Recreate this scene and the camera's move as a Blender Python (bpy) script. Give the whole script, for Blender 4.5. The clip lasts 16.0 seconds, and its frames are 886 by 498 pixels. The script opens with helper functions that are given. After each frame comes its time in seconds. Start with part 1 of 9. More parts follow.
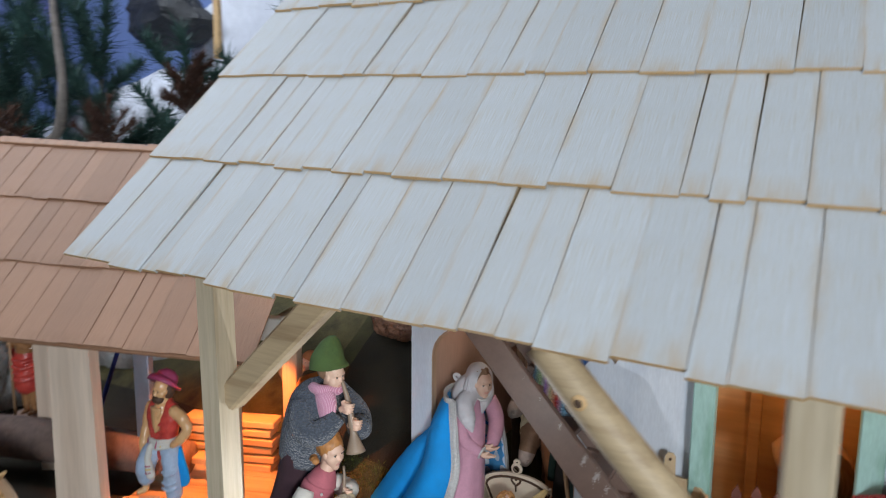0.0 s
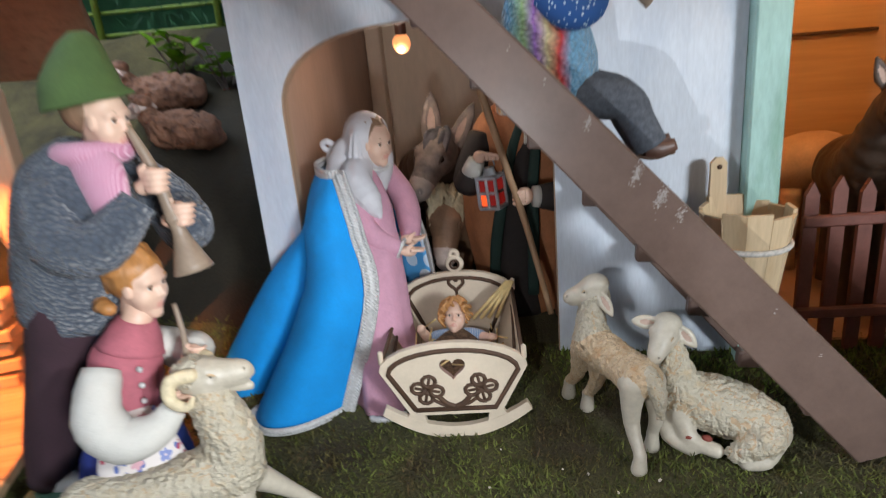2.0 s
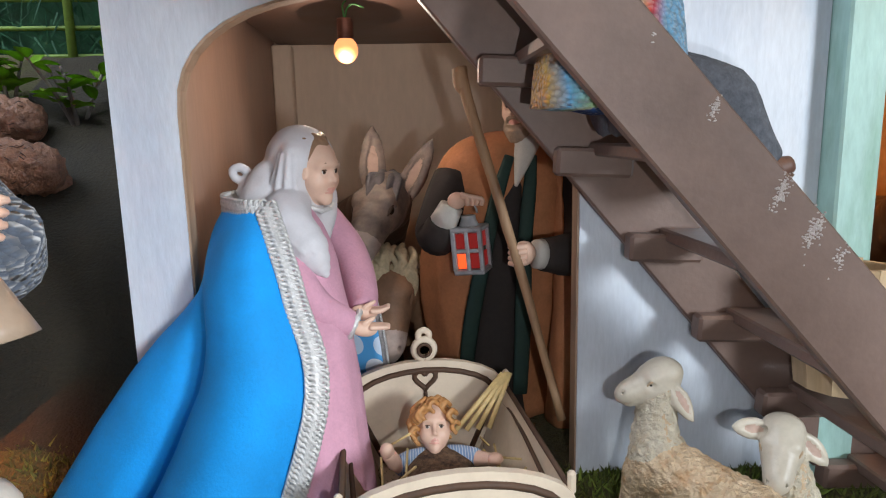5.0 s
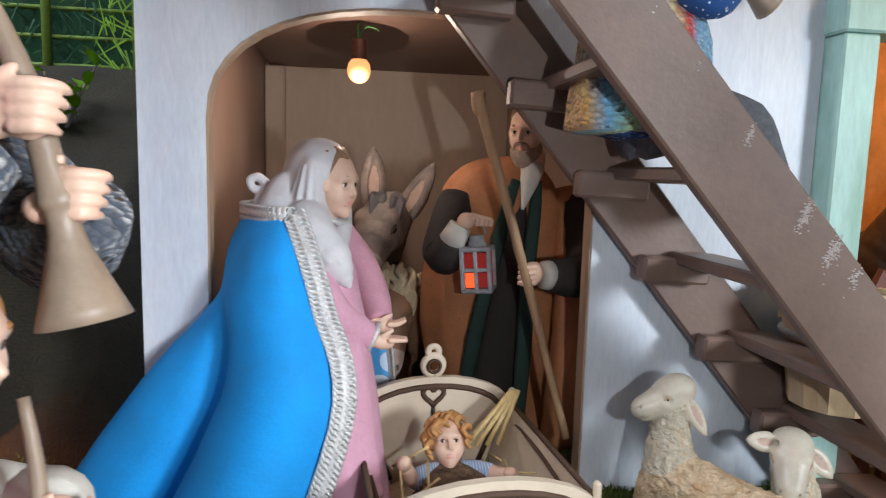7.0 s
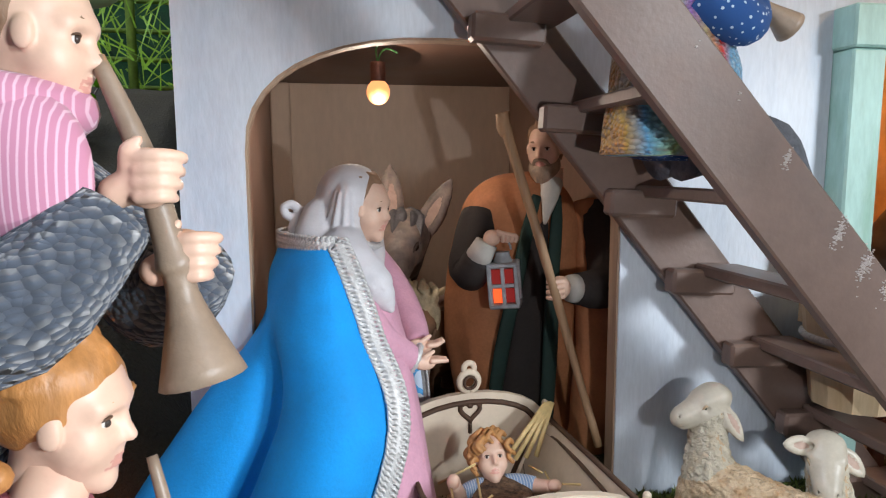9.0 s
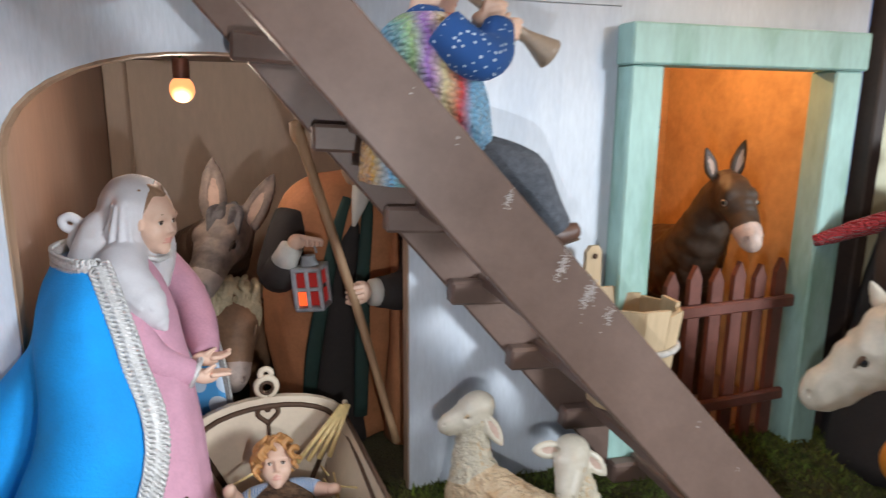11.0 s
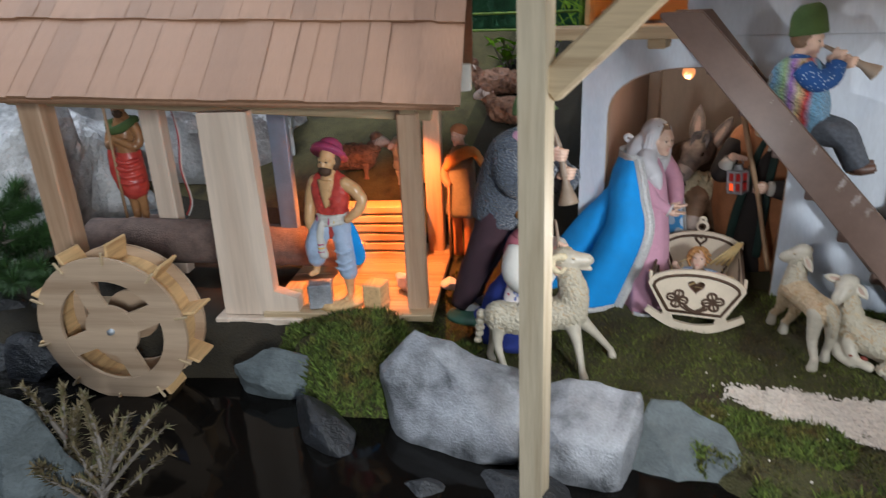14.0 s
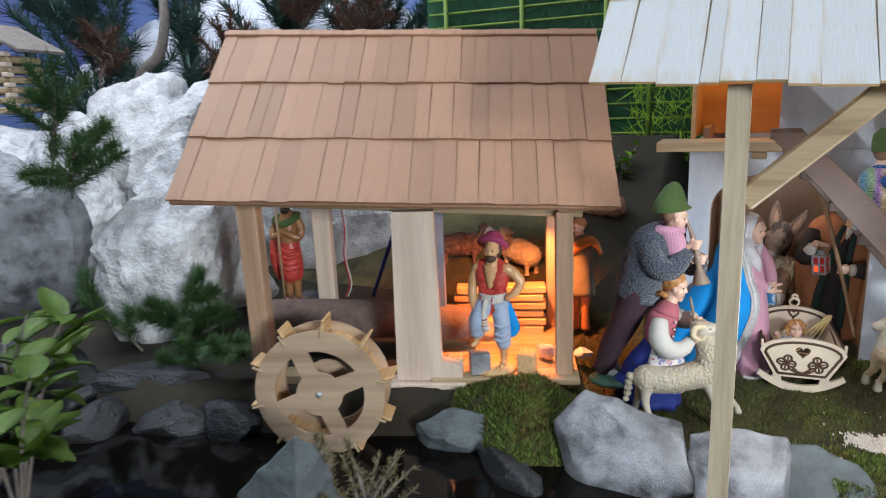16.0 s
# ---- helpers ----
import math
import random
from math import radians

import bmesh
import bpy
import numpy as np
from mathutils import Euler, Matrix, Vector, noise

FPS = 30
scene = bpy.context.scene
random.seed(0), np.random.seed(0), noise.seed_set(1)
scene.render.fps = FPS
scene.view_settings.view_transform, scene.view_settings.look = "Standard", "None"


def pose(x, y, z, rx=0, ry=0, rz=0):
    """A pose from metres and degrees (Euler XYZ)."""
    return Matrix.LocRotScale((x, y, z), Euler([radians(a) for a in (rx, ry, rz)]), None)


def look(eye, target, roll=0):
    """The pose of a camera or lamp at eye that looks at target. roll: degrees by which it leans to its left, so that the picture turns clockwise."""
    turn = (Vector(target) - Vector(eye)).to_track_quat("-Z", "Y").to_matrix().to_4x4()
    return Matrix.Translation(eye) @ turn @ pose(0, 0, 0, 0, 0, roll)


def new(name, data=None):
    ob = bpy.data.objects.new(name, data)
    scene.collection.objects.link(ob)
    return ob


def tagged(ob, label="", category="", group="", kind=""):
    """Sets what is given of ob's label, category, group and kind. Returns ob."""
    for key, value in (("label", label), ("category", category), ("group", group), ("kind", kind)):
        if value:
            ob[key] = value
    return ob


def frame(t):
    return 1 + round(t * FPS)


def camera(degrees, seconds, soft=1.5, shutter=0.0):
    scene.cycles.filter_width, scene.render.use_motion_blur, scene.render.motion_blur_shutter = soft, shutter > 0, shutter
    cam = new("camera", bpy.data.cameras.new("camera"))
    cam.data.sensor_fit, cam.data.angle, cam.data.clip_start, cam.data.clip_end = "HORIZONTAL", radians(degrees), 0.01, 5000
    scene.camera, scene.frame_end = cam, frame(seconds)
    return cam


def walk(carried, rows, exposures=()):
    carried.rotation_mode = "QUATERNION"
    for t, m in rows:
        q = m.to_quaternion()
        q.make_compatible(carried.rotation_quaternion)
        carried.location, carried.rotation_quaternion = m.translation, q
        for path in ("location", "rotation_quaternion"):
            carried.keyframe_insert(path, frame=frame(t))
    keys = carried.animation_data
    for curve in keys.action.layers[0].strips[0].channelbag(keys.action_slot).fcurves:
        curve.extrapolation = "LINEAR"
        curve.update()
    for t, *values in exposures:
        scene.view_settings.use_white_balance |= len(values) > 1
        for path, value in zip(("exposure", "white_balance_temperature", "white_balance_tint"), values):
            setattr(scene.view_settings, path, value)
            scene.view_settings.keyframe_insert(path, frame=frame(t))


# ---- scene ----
cam = camera(68.7, 16.0, 1.1, 0.5)
PATH = [
    (0, (0.22, -0.678, 0.441), (-0.78, 1.032, 0.164), 0.5),
    (0.5, (0.132, -0.665, 0.404), (-0.637, 1.153, 0.081), -4.8),
    (1, (0.079, -0.639, 0.329), (-0.479, 1.233, -0.101), -3.9),
    (1.5, (0.023, -0.542, 0.28), (-0.445, 1.336, -0.226), -6.0),
    (2, (-0.006, -0.452, 0.238), (-0.328, 1.415, -0.404), -5.3),
    (2.5, (-0.032, -0.4, 0.209), (-0.273, 1.468, -0.464), -2.4),
    (3, (-0.049, -0.361, 0.208), (-0.2, 1.533, -0.419), -4.1),
    (3.5, (-0.069, -0.34, 0.199), (-0.124, 1.572, -0.387), -2.3),
    (3.7, (-0.076, -0.333, 0.199), (-0.089, 1.593, -0.34), -1.8),
    (6, (-0.095, -0.315, 0.165), (0.085, 1.656, -0.124), -0.1),
    (6.5, (-0.107, -0.32, 0.168), (0.129, 1.65, -0.082), 1.4),
    (7, (-0.127, -0.32, 0.169), (0.171, 1.643, -0.072), 1.5),
    (7.5, (-0.152, -0.318, 0.178), (0.175, 1.641, -0.061), 0.7),
    (8, (-0.163, -0.318, 0.181), (0.186, 1.637, -0.059), -0.0),
    (10.3, (-0.123, -0.326, 0.191), (0.341, 1.589, -0.151), 0.3),
    (10.5, (-0.113, -0.321, 0.206), (0.411, 1.57, -0.182), 0.3),
    (11, (-0.08, -0.34, 0.219), (0.469, 1.536, -0.202), 0.5),
    (11.5, (-0.053, -0.394, 0.239), (0.504, 1.468, -0.234), 1.0),
    (12, (-0.021, -0.475, 0.256), (0.311, 1.397, -0.363), 0.9),
    (12.5, (0.004, -0.57, 0.283), (0.092, 1.29, -0.448), 0.2),
    (13, (0.015, -0.657, 0.299), (-0.235, 1.155, -0.511), -3.0),
    (13.5, (0.007, -0.726, 0.315), (-0.62, 1.011, -0.452), -1.3),
    (14, (-0.013, -0.753, 0.317), (-0.892, 0.901, -0.386), -2.5),
    (14.5, (-0.044, -0.768, 0.323), (-0.959, 0.921, -0.231), -0.1),
    (15, (-0.08, -0.806, 0.327), (-0.993, 0.912, -0.135), -0.1),
    (15.5, (-0.118, -0.868, 0.356), (-0.989, 0.865, -0.132), -2.7),
    (16, (-0.126, -0.958, 0.365), (-1.004, 0.778, -0.1), -2.6),
]
walk(cam, [(t, look(eye, target, roll)) for t, eye, target, roll in PATH],
     [(0.0, -0.27), (0.5, -0.22), (1.5, 0.06), (3.0, 0.43), (8.0, 0.48), (11.0, 0.53), (12.0, 0.16), (12.5, -0.10), (13.0, -0.25), (13.5, -0.12), (14.0, -0.09), (15.0, 0.16), (16.0, 0.21)])


# ---- light ----
world = bpy.data.worlds.new("room_glow")
scene.world = world
world.use_nodes = True
world.node_tree.nodes["Background"].inputs["Color"].default_value = (0.62, 0.74, 1.0, 1)
world.node_tree.nodes["Background"].inputs["Strength"].default_value = 0.25


def lamp(name, kind, m, watts, colour, size=0.1, size_y=None, spread=None):
    data = bpy.data.lights.new(name, kind)
    data.energy, data.color = watts, colour
    if kind == "AREA":
        data.size = size
        if size_y:
            data.shape, data.size_y = "RECTANGLE", size_y
    else:
        data.shadow_soft_size = size
    ob = new(name, data)
    ob.matrix_world = m
    return ob


# room lamp low to the front, a window's cool light from above, the visitor's small torch
lamp("room_lamp", "AREA", look((1.25, -1.75, 0.62), (-0.15, 0.0, 0.12)), 36.0, (0.860, 0.935, 1.000), 0.35)
lamp("ceiling_light", "AREA", look((-0.5, -0.9, 2.3), (-0.3, -0.1, 0.0)), 34.0, (0.740, 0.860, 1.000), 1.2)
lamp("torch", "POINT", pose(-0.050, -0.300, 0.155), 0.80, (0.95, 0.97, 1.0), 0.0)
# added fill without a visible source, brightens the cliffs and sky cloth
lamp("background_fill", "AREA", look((-1.8, -0.2, 2.0), (-1.6, 0.5, 0.3)), 42.0, (0.80, 0.88, 1.0), 1.2)


# ---- materials ----
def nodes_of(name):
    m = bpy.data.materials.new(name)
    m.use_nodes = True
    t = m.node_tree
    return m, t, t.nodes["Principled BSDF"]


def link(t, a, b):
    t.links.new(a, b)


def node(t, kind, **sockets):
    n = t.nodes.new(kind)
    for k, v in sockets.items():
        n.inputs[k.replace("_", " ")].default_value = v
    return n


def mapped(t, stretch=(1, 1, 1), turn=(0, 0, 0)):
    co = t.nodes.new("ShaderNodeTexCoord")
    mp = t.nodes.new("ShaderNodeMapping")
    mp.inputs["Scale"].default_value = stretch
    mp.inputs["Rotation"].default_value = [radians(a) for a in turn]
    link(t, co.outputs["Object"], mp.inputs["Vector"])
    return mp.outputs["Vector"]


def ramp(t, stops, constant=False):
    r = t.nodes.new("ShaderNodeValToRGB")
    e = r.color_ramp.elements
    while len(e) < len(stops):
        e.new(0.5)
    for el, (p, c) in zip(e, stops):
        el.position, el.color = p, (*c, 1)
    if constant:
        r.color_ramp.interpolation = "CONSTANT"
    return r


def shade(c, f):
    return tuple(min(1.0, v * f) for v in c)


def mat(name, col, rough=0.6, vary=0.18, scale=60, fine=420, bump=0.25, metal=0.0, dark=None, stretch=(1, 1, 1), pieces=0.0, coat=0.0, sheen=0.0, depth=0.0006, blades=0.0, spread=0.22):
    """Two scales of colour variation, fine relief, and uneven gloss."""
    m, t, b = nodes_of(name)
    v = mapped(t, stretch)
    n1 = node(t, "ShaderNodeTexNoise", Scale=scale, Detail=5.0, Roughness=0.6)
    n2 = node(t, "ShaderNodeTexNoise", Scale=fine, Detail=3.0, Roughness=0.6)
    link(t, v, n1.inputs["Vector"])
    link(t, v, n2.inputs["Vector"])
    r = ramp(t, [(0.5 - spread, dark or shade(col, 1 - vary)), (0.5, col), (0.53 + spread, shade(col, 1 + vary))])
    link(t, n1.outputs["Fac"], r.inputs["Fac"])
    mix = t.nodes.new("ShaderNodeMix")
    mix.data_type, mix.blend_type = "RGBA", "MULTIPLY"
    mix.inputs["Factor"].default_value = 0.5
    r2 = ramp(t, [(0.3, (1 - vary,) * 3), (0.7, (1 + 0.4 * vary,) * 3)])
    link(t, n2.outputs["Fac"], r2.inputs["Fac"])
    link(t, r.outputs["Color"], mix.inputs["A"])
    link(t, r2.outputs["Color"], mix.inputs["B"])
    last = mix.outputs["Result"]
    if pieces:
        oi = t.nodes.new("ShaderNodeObjectInfo")
        hsv = t.nodes.new("ShaderNodeHueSaturation")
        mr = node(t, "ShaderNodeMapRange", To_Min=1 - pieces, To_Max=1 + pieces)
        link(t, oi.outputs["Random"], mr.inputs["Value"])
        link(t, mr.outputs["Result"], hsv.inputs["Value"])
        link(t, last, hsv.inputs["Color"])
        last = hsv.outputs["Color"]
    if blades:
        ge = t.nodes.new("ShaderNodeNewGeometry")
        hsv = t.nodes.new("ShaderNodeHueSaturation")
        va = node(t, "ShaderNodeMapRange", To_Min=1 - blades, To_Max=1 + blades)
        hu = node(t, "ShaderNodeMapRange", To_Min=0.455, To_Max=0.525)
        link(t, ge.outputs["Random Per Island"], va.inputs["Value"])
        link(t, n2.outputs["Fac"], hu.inputs["Value"])
        link(t, va.outputs["Result"], hsv.inputs["Value"])
        link(t, hu.outputs["Result"], hsv.inputs["Hue"])
        link(t, last, hsv.inputs["Color"])
        last = hsv.outputs["Color"]
    link(t, last, b.inputs["Base Color"])
    rr = node(t, "ShaderNodeMapRange", To_Min=max(0.02, rough - 0.12), To_Max=min(1, rough + 0.12))
    link(t, n1.outputs["Fac"], rr.inputs["Value"])
    link(t, rr.outputs["Result"], b.inputs["Roughness"])
    b.inputs["Metallic"].default_value = metal
    b.inputs["Coat Weight"].default_value = coat
    b.inputs["Sheen Weight"].default_value = sheen
    if bump:
        bp = node(t, "ShaderNodeBump", Strength=bump, Distance=depth)
        link(t, n2.outputs["Fac"], bp.inputs["Height"])
        link(t, bp.outputs["Normal"], b.inputs["Normal"])
    return m


def wood(name, col, dark, along="x", rough=0.6, scale=90, pieces=0.0, bump=0.35):
    s = {"x": (0.06, 1, 1), "y": (1, 0.06, 1), "z": (1, 1, 0.06)}[along]
    return mat(name, col, rough, 0.2, scale, scale * 6, bump, dark=dark, stretch=s, pieces=pieces)


def edge_stain(m, col, amount, side=0.30, foot=0.16):
    """Weathering that creeps in from a board's long edges and its lower end."""
    t = m.node_tree
    b = [n for n in t.nodes if n.type == "BSDF_PRINCIPLED"][0]
    old = b.inputs["Base Color"].links[0].from_socket
    tc = t.nodes.new("ShaderNodeTexCoord")
    oi = t.nodes.new("ShaderNodeObjectInfo")
    sep = t.nodes.new("ShaderNodeSeparateXYZ")
    link(t, tc.outputs["Generated"], sep.inputs["Vector"])
    sx = t.nodes.new("ShaderNodeMath")
    sx.operation = "MULTIPLY_ADD"
    sx.inputs[1].default_value, sx.inputs[2].default_value = 2.0, -1.0
    link(t, sep.outputs[0], sx.inputs[0])
    ab = t.nodes.new("ShaderNodeMath")
    ab.operation = "ABSOLUTE"
    link(t, sx.outputs["Value"], ab.inputs[0])
    ex = node(t, "ShaderNodeMapRange", From_Min=1 - side, From_Max=1.0)
    link(t, ab.outputs["Value"], ex.inputs["Value"])
    ey = node(t, "ShaderNodeMapRange", From_Min=foot, From_Max=0.0)
    link(t, sep.outputs[1], ey.inputs["Value"])
    mx = t.nodes.new("ShaderNodeMath")
    mx.operation = "MAXIMUM"
    link(t, ex.outputs["Result"], mx.inputs[0])
    link(t, ey.outputs["Result"], mx.inputs[1])
    w = t.nodes.new("ShaderNodeMath")
    w.operation = "MULTIPLY"
    w.inputs[1].default_value = 70.0
    link(t, oi.outputs["Random"], w.inputs[0])
    nz = t.nodes.new("ShaderNodeTexNoise")
    nz.noise_dimensions = "4D"
    nz.inputs["Scale"].default_value, nz.inputs["Detail"].default_value = 3.2, 5.0
    link(t, tc.outputs["Generated"], nz.inputs["Vector"])
    link(t, w.outputs["Value"], nz.inputs["W"])
    nr = node(t, "ShaderNodeMapRange", From_Min=0.40, From_Max=0.66, To_Min=0.0, To_Max=amount)
    link(t, nz.outputs["Fac"], nr.inputs["Value"])
    f = t.nodes.new("ShaderNodeMath")
    f.operation = "MULTIPLY"
    link(t, mx.outputs["Value"], f.inputs[0])
    link(t, nr.outputs["Result"], f.inputs[1])
    mix = t.nodes.new("ShaderNodeMix")
    mix.data_type = "RGBA"
    mix.inputs["B"].default_value = (*col, 1)
    link(t, f.outputs["Value"], mix.inputs["Factor"])
    link(t, old, mix.inputs["A"])
    link(t, mix.outputs["Result"], b.inputs["Base Color"])


def knit(name, stops, scale=330, axis=0, span=0.06, rough=0.95):
    """Knitted wool: rows of stitches, coloured in stripes along an axis."""
    m, t, b = nodes_of(name)
    v = mapped(t)
    sep = t.nodes.new("ShaderNodeSeparateXYZ")
    link(t, v, sep.inputs["Vector"])
    mr = node(t, "ShaderNodeMapRange", From_Min=-span / 2, From_Max=span / 2)
    link(t, sep.outputs[axis], mr.inputs["Value"])
    nz = node(t, "ShaderNodeTexNoise", Scale=90.0, Detail=2.0)
    link(t, v, nz.inputs["Vector"])
    ad = t.nodes.new("ShaderNodeMath")
    ad.operation = "MULTIPLY_ADD"
    ad.inputs[1].default_value = 0.12
    link(t, nz.outputs["Fac"], ad.inputs[0])
    link(t, mr.outputs["Result"], ad.inputs[2])
    r = ramp(t, stops)
    link(t, ad.outputs["Value"], r.inputs["Fac"])
    vo = node(t, "ShaderNodeTexVoronoi", Scale=float(scale))
    mp2 = mapped(t, (1, 1, 1.5))
    link(t, mp2, vo.inputs["Vector"])
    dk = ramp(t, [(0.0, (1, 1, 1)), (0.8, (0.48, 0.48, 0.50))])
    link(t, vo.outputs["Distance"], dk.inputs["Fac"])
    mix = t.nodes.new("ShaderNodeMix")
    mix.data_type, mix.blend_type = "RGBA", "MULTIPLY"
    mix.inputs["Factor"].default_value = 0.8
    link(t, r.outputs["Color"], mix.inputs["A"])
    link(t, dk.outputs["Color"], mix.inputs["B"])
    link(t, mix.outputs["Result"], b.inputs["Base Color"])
    b.inputs["Roughness"].default_value = rough
    b.inputs["Sheen Weight"].default_value = 0.3
    bp = node(t, "ShaderNodeBump", Strength=1.0, Distance=0.0030)
    bp.invert = True
    link(t, vo.outputs["Distance"], bp.inputs["Height"])
    link(t, bp.outputs["Normal"], b.inputs["Normal"])
    return m


def print_cloth(name, ground, spots, scale, size=0.4):
    """Printed cloth: small coloured motifs on a plain ground."""
    m, t, b = nodes_of(name)
    v = mapped(t)
    vo = node(t, "ShaderNodeTexVoronoi", Scale=float(scale))
    vo.inputs["Randomness"].default_value = 0.7
    link(t, v, vo.inputs["Vector"])
    pick = ramp(t, [(i / len(spots), c) for i, c in enumerate(spots)], True)
    sep = t.nodes.new("ShaderNodeSeparateColor")
    link(t, vo.outputs["Color"], sep.inputs["Color"])
    link(t, sep.outputs[0], pick.inputs["Fac"])
    inside = ramp(t, [(0.0, (1, 1, 1)), (size, (0, 0, 0))], True)
    link(t, vo.outputs["Distance"], inside.inputs["Fac"])
    mix = t.nodes.new("ShaderNodeMix")
    mix.data_type = "RGBA"
    mix.inputs["A"].default_value = (*ground, 1)
    link(t, inside.outputs["Color"], mix.inputs["Factor"])
    link(t, pick.outputs["Color"], mix.inputs["B"])
    link(t, mix.outputs["Result"], b.inputs["Base Color"])
    b.inputs["Roughness"].default_value = 0.85
    nz = node(t, "ShaderNodeTexNoise", Scale=900.0)
    link(t, v, nz.inputs["Vector"])
    bp = node(t, "ShaderNodeBump", Strength=0.3, Distance=0.0005)
    link(t, nz.outputs["Fac"], bp.inputs["Height"])
    link(t, bp.outputs["Normal"], b.inputs["Normal"])
    return m


def flower_cloth(name, ground, petals, heart_col, leaf_col, scale):
    """Cloth printed with five-petalled flowers, their hearts, and leaves between them."""
    m, t, b = nodes_of(name)
    v = mapped(t)
    vo = node(t, "ShaderNodeTexVoronoi", Scale=float(scale), Randomness=0.6)
    link(t, v, vo.inputs["Vector"])
    local = t.nodes.new("ShaderNodeVectorMath")
    local.operation = "SUBTRACT"
    sc = t.nodes.new("ShaderNodeVectorMath")
    sc.operation = "SCALE"
    sc.inputs["Scale"].default_value = float(scale)
    link(t, v, sc.inputs[0])
    link(t, sc.outputs["Vector"], local.inputs[0])
    sc2 = t.nodes.new("ShaderNodeVectorMath")
    sc2.operation = "SCALE"
    sc2.inputs["Scale"].default_value = float(scale)
    link(t, vo.outputs["Position"], sc2.inputs[0])
    link(t, sc2.outputs["Vector"], local.inputs[1])
    sep = t.nodes.new("ShaderNodeSeparateXYZ")
    link(t, local.outputs["Vector"], sep.inputs["Vector"])
    side = t.nodes.new("ShaderNodeMath")
    side.operation = "ADD"
    link(t, sep.outputs[0], side.inputs[0])
    link(t, sep.outputs[1], side.inputs[1])
    an = t.nodes.new("ShaderNodeMath")
    an.operation = "ARCTAN2"
    link(t, sep.outputs[2], an.inputs[0])
    link(t, side.outputs["Value"], an.inputs[1])
    five = t.nodes.new("ShaderNodeMath")
    five.operation = "MULTIPLY"
    five.inputs[1].default_value = 5.0
    link(t, an.outputs["Value"], five.inputs[0])
    co = t.nodes.new("ShaderNodeMath")
    co.operation = "COSINE"
    link(t, five.outputs["Value"], co.inputs[0])
    edge = t.nodes.new("ShaderNodeMath")
    edge.operation = "MULTIPLY_ADD"
    edge.inputs[1].default_value, edge.inputs[2].default_value = 0.07, 0.36
    link(t, co.outputs["Value"], edge.inputs[0])
    inside = t.nodes.new("ShaderNodeMath")
    inside.operation = "LESS_THAN"
    link(t, vo.outputs["Distance"], inside.inputs[0])
    link(t, edge.outputs["Value"], inside.inputs[1])
    core = t.nodes.new("ShaderNodeMath")
    core.operation = "LESS_THAN"
    core.inputs[1].default_value = 0.13
    link(t, vo.outputs["Distance"], core.inputs[0])
    pick = ramp(t, [(k / len(petals), c) for k, c in enumerate(petals)], True)
    sc3 = t.nodes.new("ShaderNodeSeparateColor")
    link(t, vo.outputs["Color"], sc3.inputs["Color"])
    link(t, sc3.outputs[0], pick.inputs["Fac"])
    vl = node(t, "ShaderNodeTexVoronoi", Scale=float(scale) * 1.7)
    link(t, mapped(t, (1, 1, 0.55), (0, 35, 20)), vl.inputs["Vector"])
    leaf_in = t.nodes.new("ShaderNodeMath")
    leaf_in.operation = "LESS_THAN"
    leaf_in.inputs[1].default_value = 0.26
    link(t, vl.outputs["Distance"], leaf_in.inputs[0])
    last = None
    for fac, col in ((leaf_in.outputs["Value"], leaf_col), (inside.outputs["Value"], None), (core.outputs["Value"], heart_col)):
        mix = t.nodes.new("ShaderNodeMix")
        mix.data_type = "RGBA"
        link(t, fac, mix.inputs["Factor"])
        if last is None:
            mix.inputs["A"].default_value = (*ground, 1)
        else:
            link(t, last, mix.inputs["A"])
        if col is None:
            link(t, pick.outputs["Color"], mix.inputs["B"])
        else:
            mix.inputs["B"].default_value = (*col, 1)
        last = mix.outputs["Result"]
    link(t, last, b.inputs["Base Color"])
    b.inputs["Roughness"].default_value = 0.85
    return m


def striped(name, col, line, scale):
    m, t, b = nodes_of(name)
    v = mapped(t, (1, 1, 0.12))
    w = node(t, "ShaderNodeTexWave", Scale=float(scale) / 6.3, Distortion=1.5, Detail=1.0)
    link(t, v, w.inputs["Vector"])
    r = ramp(t, [(0.74, col), (0.90, line)])
    link(t, w.outputs["Fac"], r.inputs["Fac"])
    link(t, r.outputs["Color"], b.inputs["Base Color"])
    b.inputs["Roughness"].default_value = 0.8
    b.inputs["Sheen Weight"].default_value = 0.2
    return m


def glow(name, col, strength):
    m, t, b = nodes_of(name)
    b.inputs["Base Color"].default_value = (*shade(col, 0.3), 1)
    b.inputs["Emission Color"].default_value = (*col, 1)
    b.inputs["Emission Strength"].default_value = strength
    return m


M_WALL = mat("pale_blue_limewash", (0.575, 0.62, 0.685), 0.6, 0.16, 14, 300, 0.3, dark=(0.45, 0.505, 0.595), stretch=(1.6, 1, 0.35))
M_PLY = mat("plain_plywood", (0.64, 0.51, 0.40), 0.6, 0.1, 30, 260, 0.15, stretch=(1, 1, 0.3))
M_BROWNWALL = mat("brown_stained_board", (0.34, 0.215, 0.16), 0.45, 0.15, 30, 260, 0.15, stretch=(1, 1, 0.2))
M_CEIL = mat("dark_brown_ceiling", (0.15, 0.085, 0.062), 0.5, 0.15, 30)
M_EDGE = wood("raw_plywood_edge", (0.36, 0.24, 0.16), (0.22, 0.13, 0.08), "z")
# pine boards, part of the bulbs' warm light is in their orange
M_ORANGE = wood("orange_lit_pine_board", (0.60, 0.37, 0.17), (0.47, 0.27, 0.115), "x", 0.6, 30)
